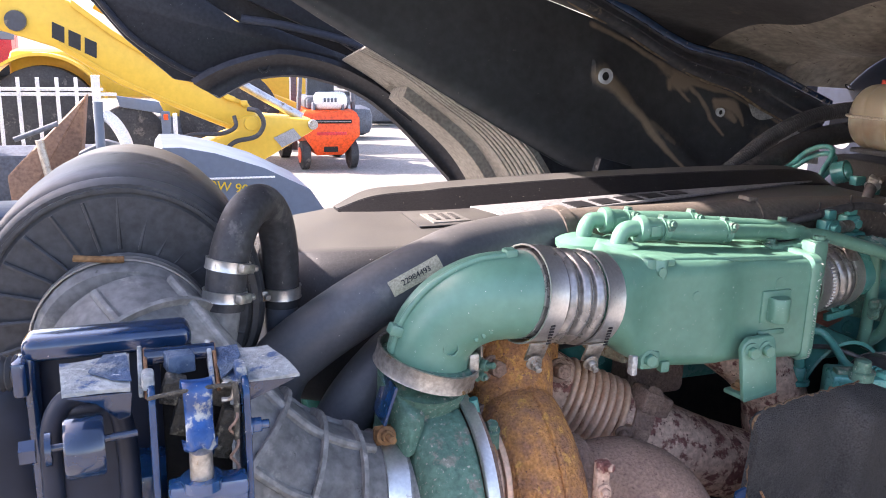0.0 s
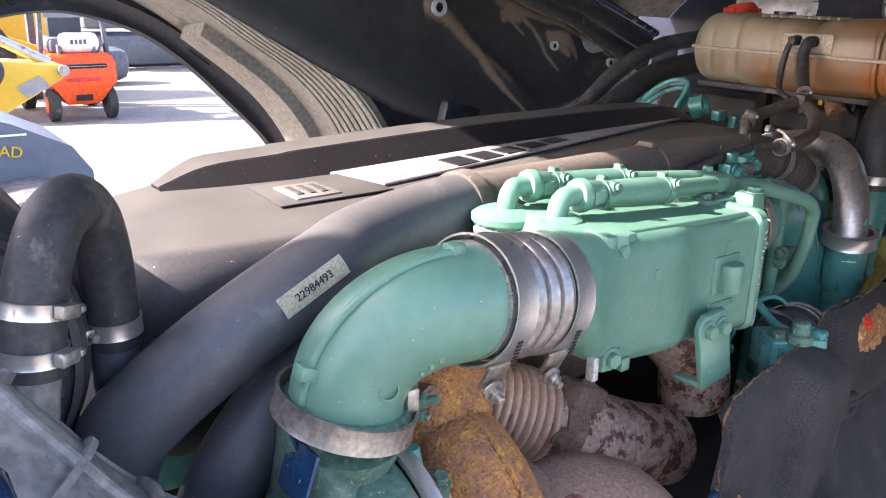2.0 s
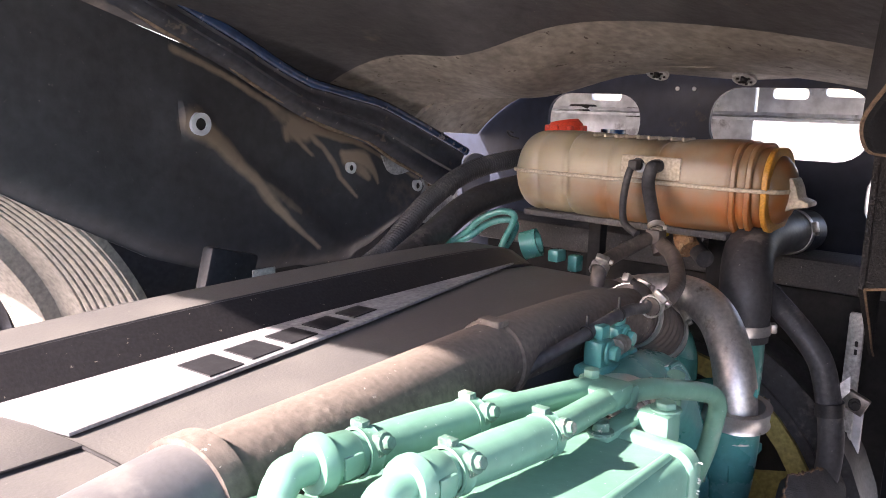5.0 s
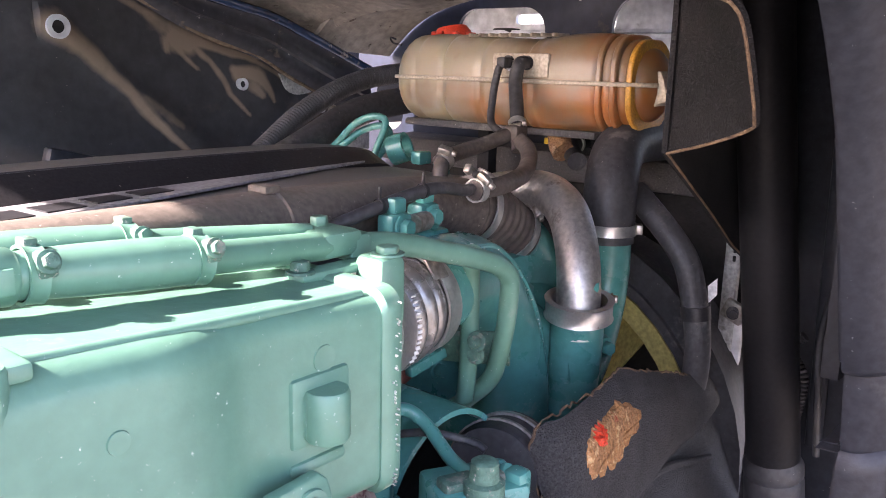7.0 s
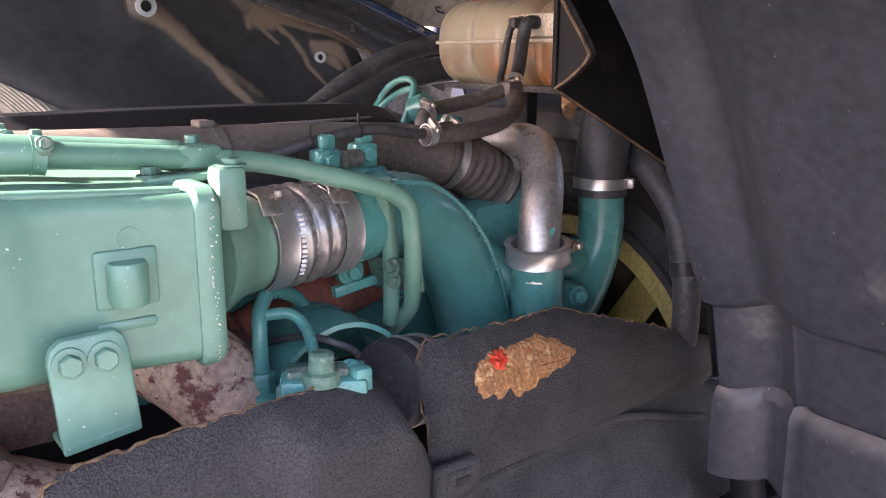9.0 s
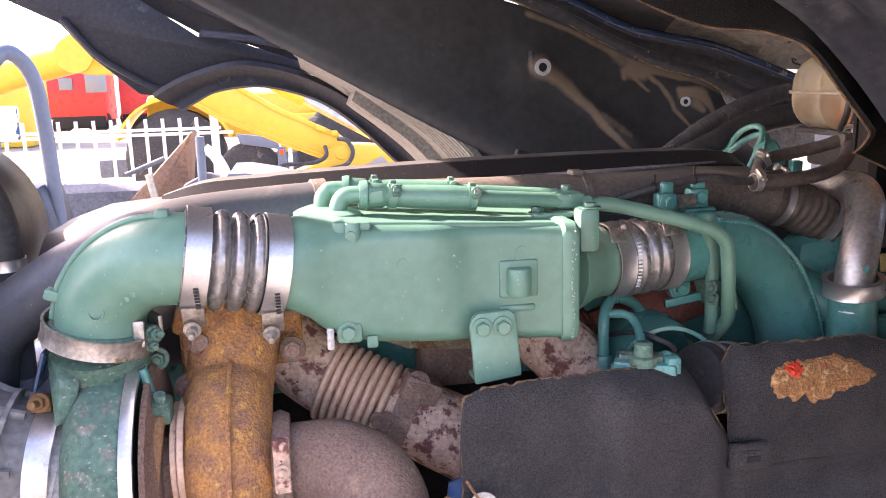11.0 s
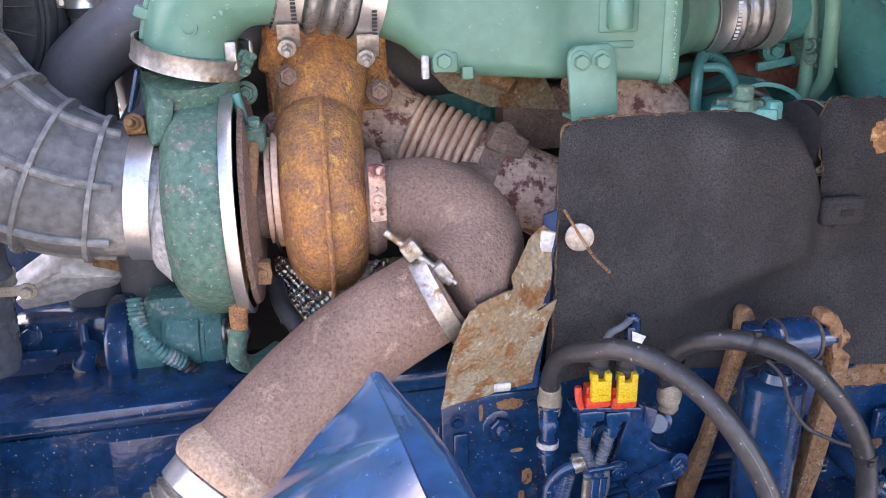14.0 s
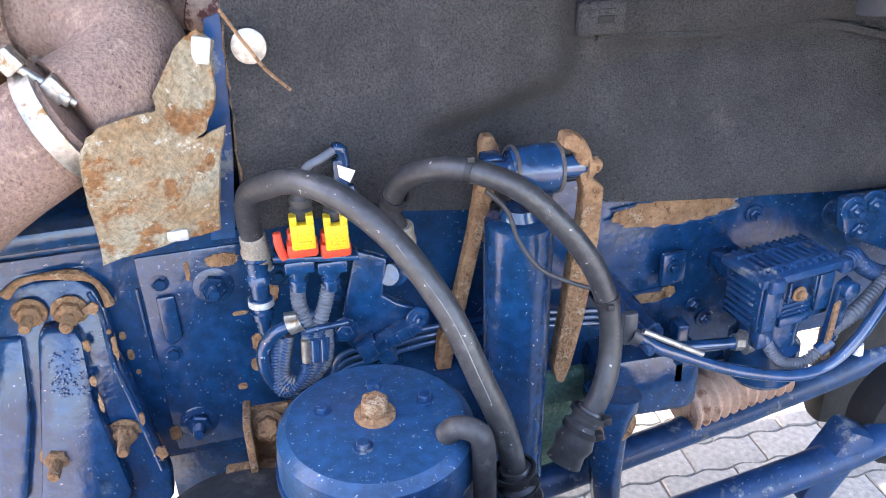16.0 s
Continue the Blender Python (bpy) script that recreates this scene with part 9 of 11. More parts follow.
cb.part("corrugated_hose", tube([(1.374, 0.665, 0.722), (1.382, 0.660, 0.700), (1.400, 0.658, 0.678), (1.420, 0.658, 0.669), (1.440, 0.658, 0.670), (1.460, 0.660, 0.684)], 0.0072, 12, 8, wave=(0.0046, 0.0010)), "machine_grey", "corrugated grey sleeve")
cb.part("sleeve_end", tube([(1.457, 0.660, 0.682), (1.474, 0.660, 0.696)], 0.0095, 14, 1), "blue", "blue sleeve end")
cb.part("sleeve_end", tube([(1.366, 0.666, 0.735), (1.376, 0.663, 0.712)], 0.0095, 14, 1), "blue", "blue sleeve end")
cb.part("air_pipe", tube([(1.178, 0.640, 0.772), (1.206, 0.640, 0.748), (1.24, 0.640, 0.729), (1.323, 0.640, 0.689), (1.408, 0.640, 0.665), (1.466, 0.645, 0.668), (1.507, 0.650, 0.702), (1.56, 0.67, 0.76)], 0.0082, 14, 8), "blue_gloss", "glossy blue air pipe")
cb.part("air_pipe", tube([(1.186, 0.632, 0.778), (1.230, 0.632, 0.752), (1.270, 0.634, 0.728)], 0.0040, 10, 4), "chrome", "thin bare pipe")
cb.part("air_pipe", tube([(1.245, 0.70, 0.698), (1.30, 0.70, 0.690), (1.366, 0.70, 0.686)], 0.0085, 14, 5), "blue_gloss", "short blue air pipe")
cb.part("pipe_gland", join(revolve([(0, 0.0), (0, 0.012), (0.012, 0.012), (0.014, 0.018), (0.024, 0.018), (0.026, 0.014), (0.034, 0.014), (0.034, 0)], (1.355, 0.70, 0.687), (1, 0, -0.12), 8)), "steel_dull", "pale hexagon gland")
cb.part("pipe_clip", join(rbox((1.171, 0.640, 0.780), (0.020, 0.012, 0.046), 0.008), band((1.178, 0.640, 0.768), (0.8, 0, -0.5), 0.009, 0.014, 0.002)), "rail_dusty", "dusty pipe clip")
cb.part("clip_arm", rbox((1.185, 0.71, 0.765), (0.024, 0.15, 0.016), 0.004), "blue", "blue clip arm")
for p in ((1.188, 0.655, 0.758), (1.232, 0.700, 0.726)):
    cb.part("pipe_tee", stud_nut(p, (0.25, -0.9, -0.25), 0.0120, 0.022, 1.2), "blue_dusty", "dusty threaded fitting")
    cb.part("tee_neck", tube([p, (p[0] - 0.012, p[1] + 0.05, p[2] + 0.012), (p[0] - 0.014, 0.80, p[2] + 0.012)], 0.0145, 16, 3), "blue", "blue fitting neck")
cb.part("corrugated_cable", tube([(1.485, 0.68, 0.80), (1.510, 0.70, 0.80), (1.545, 0.71, 0.77), (1.60, 0.73, 0.74), (1.68, 0.76, 0.72)], 0.012, 14, 6, wave=(0.007, 0.0012)), "blue_dusty", "overpainted corrugated cable")
cb.part("corrugated_cable", tube([(1.478, 0.672, 0.704), (1.52, 0.68, 0.724), (1.57, 0.70, 0.75), (1.66, 0.74, 0.80)], 0.010, 14, 6, wave=(0.006, 0.0012)), "machine_grey", "grey corrugated cable")
cb.part("pipe_cap", revolve([(0, 0.0), (0, 0.006), (0.016, 0.008), (0.018, 0)], (1.512, 0.652, 0.690), (0, 0, -1), 14), "white", "small white cap")

# side brackets further front
fb = rail
fb.part("front_bracket", plate([(1.515, 0.760, 0.862), (1.60, 0.775, 0.856), (1.80, 0.800, 0.845), (1.80, 0.800, 0.70), (1.64, 0.770, 0.752), (1.54, 0.755, 0.800), (1.516, 0.758, 0.815)], (0, -0.02, 0), 0.006), "blue", "blue bracket plate")
for x, z in ((1.532, 0.845), (1.565, 0.848), (1.545, 0.812), (1.62, 0.835), (1.66, 0.80)):
    fb.part("bracket_bolt", stud_nut((x, 0.742 + 0.17 * (x - 1.53), z), (0, -1, 0), 0.011, 0.010), "blue")
fb.part("rail_gusset", rbox((0.665, 0.795, 0.53), (0.16, 0.02, 0.20), 0.004), "blue", "blue gusset under the rail")
fb.part("rail_lower_plate", plate([(1.22, 0.835, 0.50), (1.52, 0.865, 0.51), (1.52, 0.865, 0.63), (1.22, 0.835, 0.65)], (0, 0.012, 0), 0.003), "blue", "blue plate under the rail")
fb.part("lower_arm", rbox((1.80, 0.88, 0.50), (0.30, 0.06, 0.30), 0.02), "dark", "dark casting")

# steering rod and drag link under the rail
rod = Thing("steering_rod", (1.3, 0.78, 0.45), "dark blue steering rod below the rail", "steering rod")
rod.part("rod", tube([(0.95, 0.72, 0.44), (1.20, 0.76, 0.452), (1.60, 0.83, 0.475), (1.75, 0.86, 0.49)], 0.024, 20, 5), "blue_dusty", "dusty blue rod")
rod.part("rod_boot", tube([(1.35, 0.80, 0.50), (1.45, 0.82, 0.51), (1.53, 0.83, 0.52)], 0.04, 20, 4, wave=(0.018, 0.004)), "bellows", "brown ribbed boot")
link = Thing("drag_link", (1.4, 0.62, 0.5), "dark blue drag link rod with a joint", "steering rod")
link.part("rod", tube([(1.02, 0.60, 0.455), (1.20, 0.60, 0.485), (1.42, 0.60, 0.530), (1.56, 0.61, 0.56)], 0.0235, 20, 5), "blue_dusty", "dusty dark rod")
link.part("joint", rbox((1.47, 0.61, 0.53), (0.05, 0.05, 0.13), 0.012, Matrix.Rotation(0.5, 4, "Y")), "blue_dusty", "forged joint arm")
link.part("dark_hub", revolve([(0, 0.0), (0, 0.07), (0.05, 0.08), (0.08, 0.05), (0.08, 0)], (1.60, 0.68, 0.56), (0.2, -1, 0), 28), "dark")
lever = Thing("steering_gear", (1.17, 0.70, 0.45), "blue steering gear with a forged arm hanging from the rail", "steering gear")
lever.part("arm", tube([(1.195, 0.72, 0.62, 0.040), (1.185, 0.71, 0.56, 0.030), (1.18, 0.69, 0.48, 0.022), (1.185, 0.68, 0.40, 0.018)], 0.02, 18, 5), "blue", "blue forged arm")
lever.part("housing", join(rbox((1.26, 0.79, 0.60), (0.16, 0.11, 0.11), 0.02), rbox((1.30, 0.75, 0.65), (0.02, 0.03, 0.10), 0.005)), "blue", "blue cast housing")
lever.part("rusty_eye", revolve([(-0.012, 0.0), (-0.012, 0.028), (0.012, 0.028), (0.012, 0)], (1.19, 0.70, 0.585), (0, -1, 0.2), 22), "rust_tan", "rusty joint eye")
rail.part("axle_casting", join(rbox((1.14, 0.86, 0.49), (0.22, 0.06, 0.22), 0.02), rbox((1.14, 0.83, 0.58), (0.10, 0.08, 0.06), 0.01), revolve([(0, 0.0), (0, 0.07), (0.6, 0.07), (0.6, 0)], (1.14, 0.88, 0.42), (0, 1, 0), 24)), "green_dirty", "pale green axle casting below the rail")

# rusty torn shield plate in front of the rail
rp = Thing("rust_plate", (0.67, 0.71, 0.9), "torn rusty sheet-metal plate with flaking surface", "metal plate")


def rp_sheet():
    o = [(0.713, 0.685, 1.156), (0.724, 0.69, 1.16), (0.737, 0.695, 1.147), (0.732, 0.69, 1.129), (0.732, 0.68, 1.093), (0.718, 0.668, 1.068), (0.71, 0.664, 1.061), (0.723, 0.67, 1.065), (0.737, 0.675, 1.07), (0.725, 0.68, 1.022), (0.713, 0.695, 0.949), (0.655, 0.686, 0.941), (0.594, 0.679, 0.93), (0.597, 0.662, 0.984), (0.601, 0.645, 1.022), (0.61, 0.618, 1.071), (0.622, 0.618, 1.089), (0.636, 0.622, 1.097), (0.668, 0.645, 1.099), (0.678, 0.655, 1.095), (0.678, 0.66, 1.11), (0.698, 0.675, 1.141)]
    rnd = random.Random(6)
    pts = []
    for a, b in zip(o, o[1:] + o[:1]):
        for k in range(3):
            p = Vector(a).lerp(Vector(b), k / 3)
            pts.append((p.x + rnd.uniform(-1, 1) * 0.0014, p.y, p.z + rnd.uniform(-1, 1) * 0.0014))
    return plate(pts, (0.0015, 0.004, 0))


rp.part("torn_sheet", rp_sheet(), "rust_plate", "torn rusty sheet")
rp.part("weld_tab", rbox((0.726, 0.686, 1.142), (0.018, 0.006, 0.026), 0.002, Matrix.Rotation(0.2, 4, "Y")), "alu", "pale metal tab")
rp.part("weld_tab", rbox((0.672, 0.682, 0.953), (0.022, 0.006, 0.013), 0.003), "alu", "pale metal tab")
rp.part("blue_strip", plate([(0.731, 0.715, 1.165), (0.747, 0.715, 1.170), (0.744, 0.715, 1.099), (0.738, 0.718, 1.02), (0.726, 0.718, 0.925), (0.700, 0.718, 0.925), (0.712, 0.717, 1.02)], (0, 0.004, 0)), "blue_dusty", "scuffed blue strip beside the felt")
# blue gusset close to the camera
gu = Thing("step_bracket", (0.34, 0.72, 0.70), "glossy dark blue sheet-metal hood with a bright rounded edge", "bracket")
gu.e.location = (0.348, 0.72, 0.684)
GL = [(0.484, 0.356, 1.173), (0.446, 0.362, 1.130), (0.407, 0.372, 1.079), (0.355, 0.335, 1.062), (0.295, 0.285, 1.050), (0.10, 0.05, 1.03)]
GR = [(0.490, 0.360, 1.181), (0.497, 0.315, 1.184), (0.503, 0.27, 1.186), (0.509, 0.225, 1.187), (0.545, -0.02, 1.188)]


def hood_face(u, v):
    a, b = spline(GL, 4), spline(GR, 4)
    k = min(int(u * 20 + 0.5), 20, len(a) - 1, len(b) - 1)
    p = a[k] * (1 - v) + b[k] * v
    return p[0], p[1], p[2] + 0.012 * math.sin(math.pi * v) * u


gu.part("face", sheet(hood_face, 20, 10, 0.004), "blue_gloss", "glossy blue face")
gu.part("rounded_edge", sheet(lambda u, v: (0.490 + 0.055 * u + (0.014 + 0.020 * min(1, 4 * u)) * math.sin(1.5 * v), 0.360 - 0.38 * u, 1.181 + 0.007 * u - 0.014 * (1 - math.cos(1.5 * v)) + 0.004 * math.sin(3 * v)), 10, 10, 0.004), "blue_gloss", "rounded folded edge")
gu.part("arm", tube([(0.11, 0.06, 1.03), (0.0, 0.15, 1.0), (-0.12, 0.30, 0.97), (-0.10, 0.50, 0.92), (0.0, 0.60, 0.85)], 0.025, 14, 5), "blue", "blue carrier arm")

# ---- cab latch on its column ----
col = Thing("cab_latch", (0.0, 0.52, 1.2), "blue cab lock mechanism with dusty guide wings", "cab latch")
col.e.location = (-0.006, 0.52, 1.1875)
col.part("column", rbox((-0.02, 0.62, 1.10), (0.10, 0.10, 0.62), 0.012), "blue", "blue latch column")
col.part("column_foot", rbox((0.038, 0.62, 1.0), (0.10, 0.10, 0.42), 0.012), "blue", "blue column foot")
for x, z in ((0.082, 1.173), (0.062, 1.145), (0.080, 1.112), (0.062, 1.064)):
    col.part("column_bolt", bolt((x, 0.570, z), (0.35, -1, 0.1), 0.010, 0.012), "blue")
col.part("housing_hood", rbox((-0.032, 0.613, 1.517), (0.130, 0.036, 0.020), 0.008, segs=4), "blue_shaded", "glossy rounded blue hood")
col.part("hood_side", rbox((-0.092, 0.613, 1.441), (0.010, 0.034, 0.145), 0.004), "blue_shaded")
col.part("hood_side", rbox((0.028, 0.613, 1.461), (0.010, 0.034, 0.100), 0.004), "blue_shaded")
# navy plate painted as the shade inside the hood
col.part("hood_shade", rbox((-0.032, 0.626, 1.421), (0.114, 0.012, 0.185), 0.004), "cab_navy", "navy plate painted as the shade inside the hood")


def wing(a, b, c, d):
    """A dented sheet between its two far corners a, b and its two near corners d, c."""
    a, b, c, d = (np.array(p) for p in (a, b, c, d))

    def f(u, v):
        p = (a * (1 - u) + b * u) * (1 - v) + (d * (1 - u) + c * u) * v
        return p[0], p[1], p[2] + 0.0012 * math.sin(90 * p[0] + 40 * p[1]) * math.sin(70 * p[1]) + 0.0015 * math.sin(3.1 * v)
    return sheet(f, 14, 14, 0.003)


wr = col.part("guide_wing", wing((0.049, 0.556, 1.519), (0.091, 0.564, 1.517), (0.1055, 0.497, 1.516), (0.050, 0.500, 1.514)), "wing_dust", "guide wing caked with pale dust")
part("wing_root", plate([(0.047, 0.556, 1.5205), (0.066, 0.559, 1.5205), (0.066, 0.535, 1.5205), (0.056, 0.510, 1.5185), (0.048, 0.500, 1.5170)], (0, 0, 0.0010)), "wing_blue", wr, "worn blue root of the wing")
part("wing_skirt", plate([(0.060, 0.499, 1.513), (0.104, 0.497, 1.513), (0.085, 0.499, 1.504), (0.063, 0.500, 1.495)], (0, 0.004, 0), 0.001), "blue_shaded", wr)
wl = col.part("guide_wing", wing((-0.066, 0.560, 1.520), (-0.016, 0.560, 1.521), (-0.015, 0.500, 1.518), (-0.060, 0.500, 1.519)), "wing_dust", "guide wing caked with pale dust")
part("wing_root", plate([(-0.034, 0.556, 1.5235), (-0.018, 0.556, 1.5235), (-0.014, 0.506, 1.5205), (-0.028, 0.510, 1.5215), (-0.044, 0.525, 1.5230)], (0, 0, 0.0010)), "wing_blue", wl, "worn blue root of the wing")
part("wing_skirt", plate([(-0.060, 0.499, 1.516), (-0.014, 0.499, 1.515), (-0.016, 0.500, 1.496), (-0.024, 0.500, 1.494), (-0.038, 0.500, 1.508)], (0, 0.004, 0), 0.001), "blue_shaded", wl)
for x in (-0.004, 0.062):
    col.part("side_plate", plate([(x, 0.488, 1.508), (x, 0.494, 1.517), (x, 0.506, 1.519), (x, 0.555, 1.512), (x, 0.57, 1.46), (x, 0.57, 1.25), (x, 0.470, 1.25), (x, 0.482, 1.44)], (0.0055, 0, 0), 0.0018), "blue", "blue side plate with a bright worn edge")
    col.part("plate_shoe", rbox((x + 0.001, 0.510, 1.519), (0.009, 0.020, 0.012), 0.003), "wing_dust", "worn pale shoe")
col.part("cross_pin", revolve([(-0.026, 0.0), (-0.026, 0.0065), (0.026, 0.0065), (0.026, 0)], (0.021, 0.546, 1.523), (1, 0, 0), 18), "blue_shaded", "blue cross pin")
col.part("pin_block", rbox((0.020, 0.536, 1.521), (0.020, 0.020, 0.014), 0.0012, Matrix.Rotation(0.2, 4, "Z")), "wing_blue", "dusty block on the pin")
for x in (-0.006, 0.045):
    lug = [(0.568, 1.518), (0.562, 1.527), (0.550, 1.530), (0.538, 1.526), (0.520, 1.517), (0.506, 1.510), (0.508, 1.506), (0.54, 1.512)]
    pe = col.part("pin_end", plate([(x - 0.004, y, z) for y, z in lug], (0.0035, 0, 0), 0.001), "wing_dust", "worn grey lug at the pin's end")
    part("worn_edge", plate([(x, y - 0.001, z - 0.0015) for y, z in lug[1:]], (0.003, 0, 0), 0.001), "rust_copper", pe, "coppery worn edge")
for x, y, z, sx, sz in ((0.014, 0.52, 1.505, 0.016, 0.022), (0.050, 0.52, 1.500, 0.014, 0.024), (0.022, 0.515, 1.485, 0.018, 0.030), (0.050, 0.51, 1.470, 0.014, 0.040)):
    col.part("inner_lever", rbox((x, y, z), (sx, 0.012, sz), 0.0015, Matrix.Rotation(0.3, 4, "Y")), "grease", "greasy brown inner lever")
# plate coloured near-black for the shade behind the levers
col.part("inner_shade", rbox((0.032, 0.555, 1.42), (0.052, 0.012, 0.19), 0.002), "dark", "near-black plate painted as the shade inside the latch")


def hook_skin(u, v):
    s = [(0.496, 1.521), (0.484, 1.522), (0.480, 1.512), (0.482, 1.502), (0.479, 1.494), (0.473, 1.487), (0.470, 1.479), (0.473, 1.474), (0.480, 1.474)]
    y, z = along(s, v)
    w = 0.0112 - 0.0015 * math.sin(math.pi * v) + (0.001 if v > 0.75 else 0)
    dent = 0.0012 * math.cos(u * 4 * math.pi) if v > 0.72 else 0.0
    return 0.030 + w * (2 * u - 1), y + dent + 0.004 * abs(2 * u - 1) ** 3, z


col.part("hook", sheet(hook_skin, 18, 36, 0.006), "hook_blue", "blue lock hook worn bare at its top")
col.part("hook_web", rbox((0.034, 0.496, 1.487), (0.014, 0.012, 0.055), 0.004), "blue_shaded")
col.part("hook_loop", tube([(0.046, 0.485, 1.517), (0.052, 0.488, 1.520), (0.056, 0.490, 1.514), (0.054, 0.492, 1.505), (0.047, 0.492, 1.504)], 0.0018, 8, 5), "steel_dull", "bent wire loop")
col.part("lock_stud", revolve([(0, 0.0), (0, 0.0085), (0.024, 0.0080), (0.026, 0)], (0.0295, 0.472, 1.452), (0, 0, 1), 20), "steel_dull", "bare steel stud")
col.part("cross_bar", join(rbox((0.034, 0.474, 1.446), (0.056, 0.020, 0.014), 0.004), band((0.0295, 0.472, 1.452), (0, 0, 1), 0.0088, 0.008, 0.006), rbox((0.034, 0.480, 1.40), (0.056, 0.014, 0.08), 0.003)), "blue_gloss", "blue cross bar")
col.part("bush_drum", revolve([(-0.013, 0.0), (-0.013, 0.020), (-0.011, 0.0215), (0.011, 0.0215), (0.013, 0.020), (0.013, 0)], (-0.047, 0.490, 1.482), (1, 0.06, 0), 30), "blue_shaded", "glossy blue bush")
col.part("bush_rod", join(tube([(-0.070, 0.489, 1.484), (-0.012, 0.492, 1.487)], 0.0028, 10, 1), revolve([(0, 0.0), (0, 0.012), (0.004, 0.012), (0.004, 0)], (-0.072, 0.489, 1.484), (1, 0.06, 0), 20), revolve([(0, 0.0), (0, 0.009), (0.010, 0.009), (0.010, 0)], (-0.088, 0.488, 1.484), (1, 0.06, 0), 6)), "blue_shaded", "blue bolt and washer")
col.part("side_bolt", join(bolt((0.066, 0.495, 1.479), (1, 0, 0), 0.0065, 0.008, True, 0.007)), "blue_gloss", "blue threaded bolt")
# blue arch coloured navy for its dark reflections
col.part("bush_arch", tube([(-0.074, 0.530, 1.40), (-0.073, 0.530, 1.47), (-0.064, 0.530, 1.498), (-0.046, 0.530, 1.506), (-0.028, 0.530, 1.497), (-0.021, 0.530, 1.46), (-0.021, 0.530, 1.40)], 0.008, 14, 5), "cab_navy", "blue arch over the bush")
# navy fill standing in for shade below the arch
col.part("arch_shade", rbox((-0.047, 0.54, 1.43), (0.05, 0.02, 0.12), 0.004), "cab_navy")
col.part("spring", tube([(0.054 + 0.003 * math.cos(k), 0.482 + 0.003 * math.sin(k), 1.452 + 0.0035 * k) for k in range(0, 14)], 0.0011, 6, 4), "rust_brown", "small spring")
knob = [(0, 0.0), (0, 0.014)]
for k in range(5):
    knob += [(0.002 + 0.0045 * k, 0.0145), (0.0035 + 0.0045 * k, 0.0125)]
col.part("cable_gland", revolve([*knob, (0.025, 0.012), (0.025, 0)], (-0.100, 0.60, 1.500), (-1, 0.1, 0), 24), "rubber", "ribbed black knob")
col.part("knob_arm", rbox((-0.098, 0.60, 1.498), (0.012, 0.03, 0.030), 0.004), "blue_shaded")
col.part("side_housing", join(rbox((-0.150, 0.65, 1.37), (0.11, 0.06, 0.22), 0.02), rbox((-0.135, 0.64, 1.24), (0.08, 0.05, 0.20), 0.015)), "cab_navy", "dark navy housing beside the hood")
col.part("return_spring", tube([(0.056, 0.484, 1.520), (0.057, 0.484, 1.505), (0.056, 0.484, 1.475)], 0.0022, 8, 3), "grease", "greasy bent rod")
col.part("top_rod", tube([(-0.004, 0.486, 1.514), (0.012, 0.484, 1.517), (0.045, 0.484, 1.519), (0.058, 0.486, 1.515)], 0.0016, 8, 4), "grease", "thin greasy rod")

# pump and pipes below the turbo
def blot(c, w, h, seed):
    """A small uneven patch facing the near side."""
    rnd = random.Random(seed)
    return plate([(c[0] + w * rnd.uniform(0.7, 1.1) * math.cos(k * 0.35), c[1], c[2] + h * rnd.uniform(0.7, 1.1) * math.sin(k * 0.35)) for k in range(18)], (0, -0.0015, 0))


pu = Thing("steering_pump", (0.22, 0.84, 0.92), "green and blue pump casting under the turbo", "pump")
pu.part("pump_body", join(revolve([(0, 0.0), (0, 0.062), (0.035, 0.061), (0.037, 0.057), (0.041, 0.057), (0.043, 0.061), (0.085, 0.060), (0.087, 0.055), (0.092, 0.055), (0.094, 0.059), (0.115, 0.056), (0.12, 0.05), (0.12, 0)], (0.198, 0.85, 0.960), (1, 0, 0), 30), rbox((0.262, 0.85, 1.012), (0.10, 0.08, 0.05), 0.012)), "teal_dusty", "dusty teal pump body")
pu.part("blue_flange", revolve([(0, 0.0), (0, 0.066), (0.006, 0.070), (0.030, 0.070), (0.036, 0.064), (0.036, 0)], (0.163, 0.845, 0.960), (1, 0, 0), 36), "blue", "round blue flange")
for p in ((0.318, 0.80, 0.985), (0.318, 0.80, 0.935)):
    pu.part("pump_bolt", bolt(p, (1, -0.1, 0), 0.012, 0.014, True, 0.02), "steel_dull", "bare steel bolt")
pu.part("corrugated_line", tube([(0.262, 0.778, 0.955), (0.275, 0.776, 0.935), (0.290, 0.780, 0.905)], 0.0100, 14, 6, wave=(0.006, 0.001)), "rubber", "black corrugated line")
pu.part("corrugated_line", tube([(0.208, 0.795, 1.045), (0.214, 0.778, 1.010), (0.236, 0.768, 0.980), (0.264, 0.777, 0.952)], 0.0105, 14, 6, wave=(0.006, 0.001)), "teal_dusty", "overpainted teal corrugated line")
def shield_skin(u, v):
    top = float(np.interp(u, [0, 0.42, 0.8, 1.0], [1.06, 1.101, 1.074, 1.056]))
    bot = float(np.interp(u, [0, 0.55, 0.88, 1.0], [1.004, 1.015, 1.032, 1.050]))
    z = bot + (top - bot) * v
    return 0.034 + 0.15 * u, 0.885 - 0.022 * math.sin(math.pi * v) + 0.010 * (abs(v - 0.5) < 0.05), z


pu.part("silver_shield", sheet(shield_skin, 24, 22, 0.004), "shield_silver", "dented silver heat shield with a seam")
pu.part("shield_rust", blot((0.165, 0.872, 1.068), 0.026, 0.018, 3), "rust_tan", "rust-stained corner")
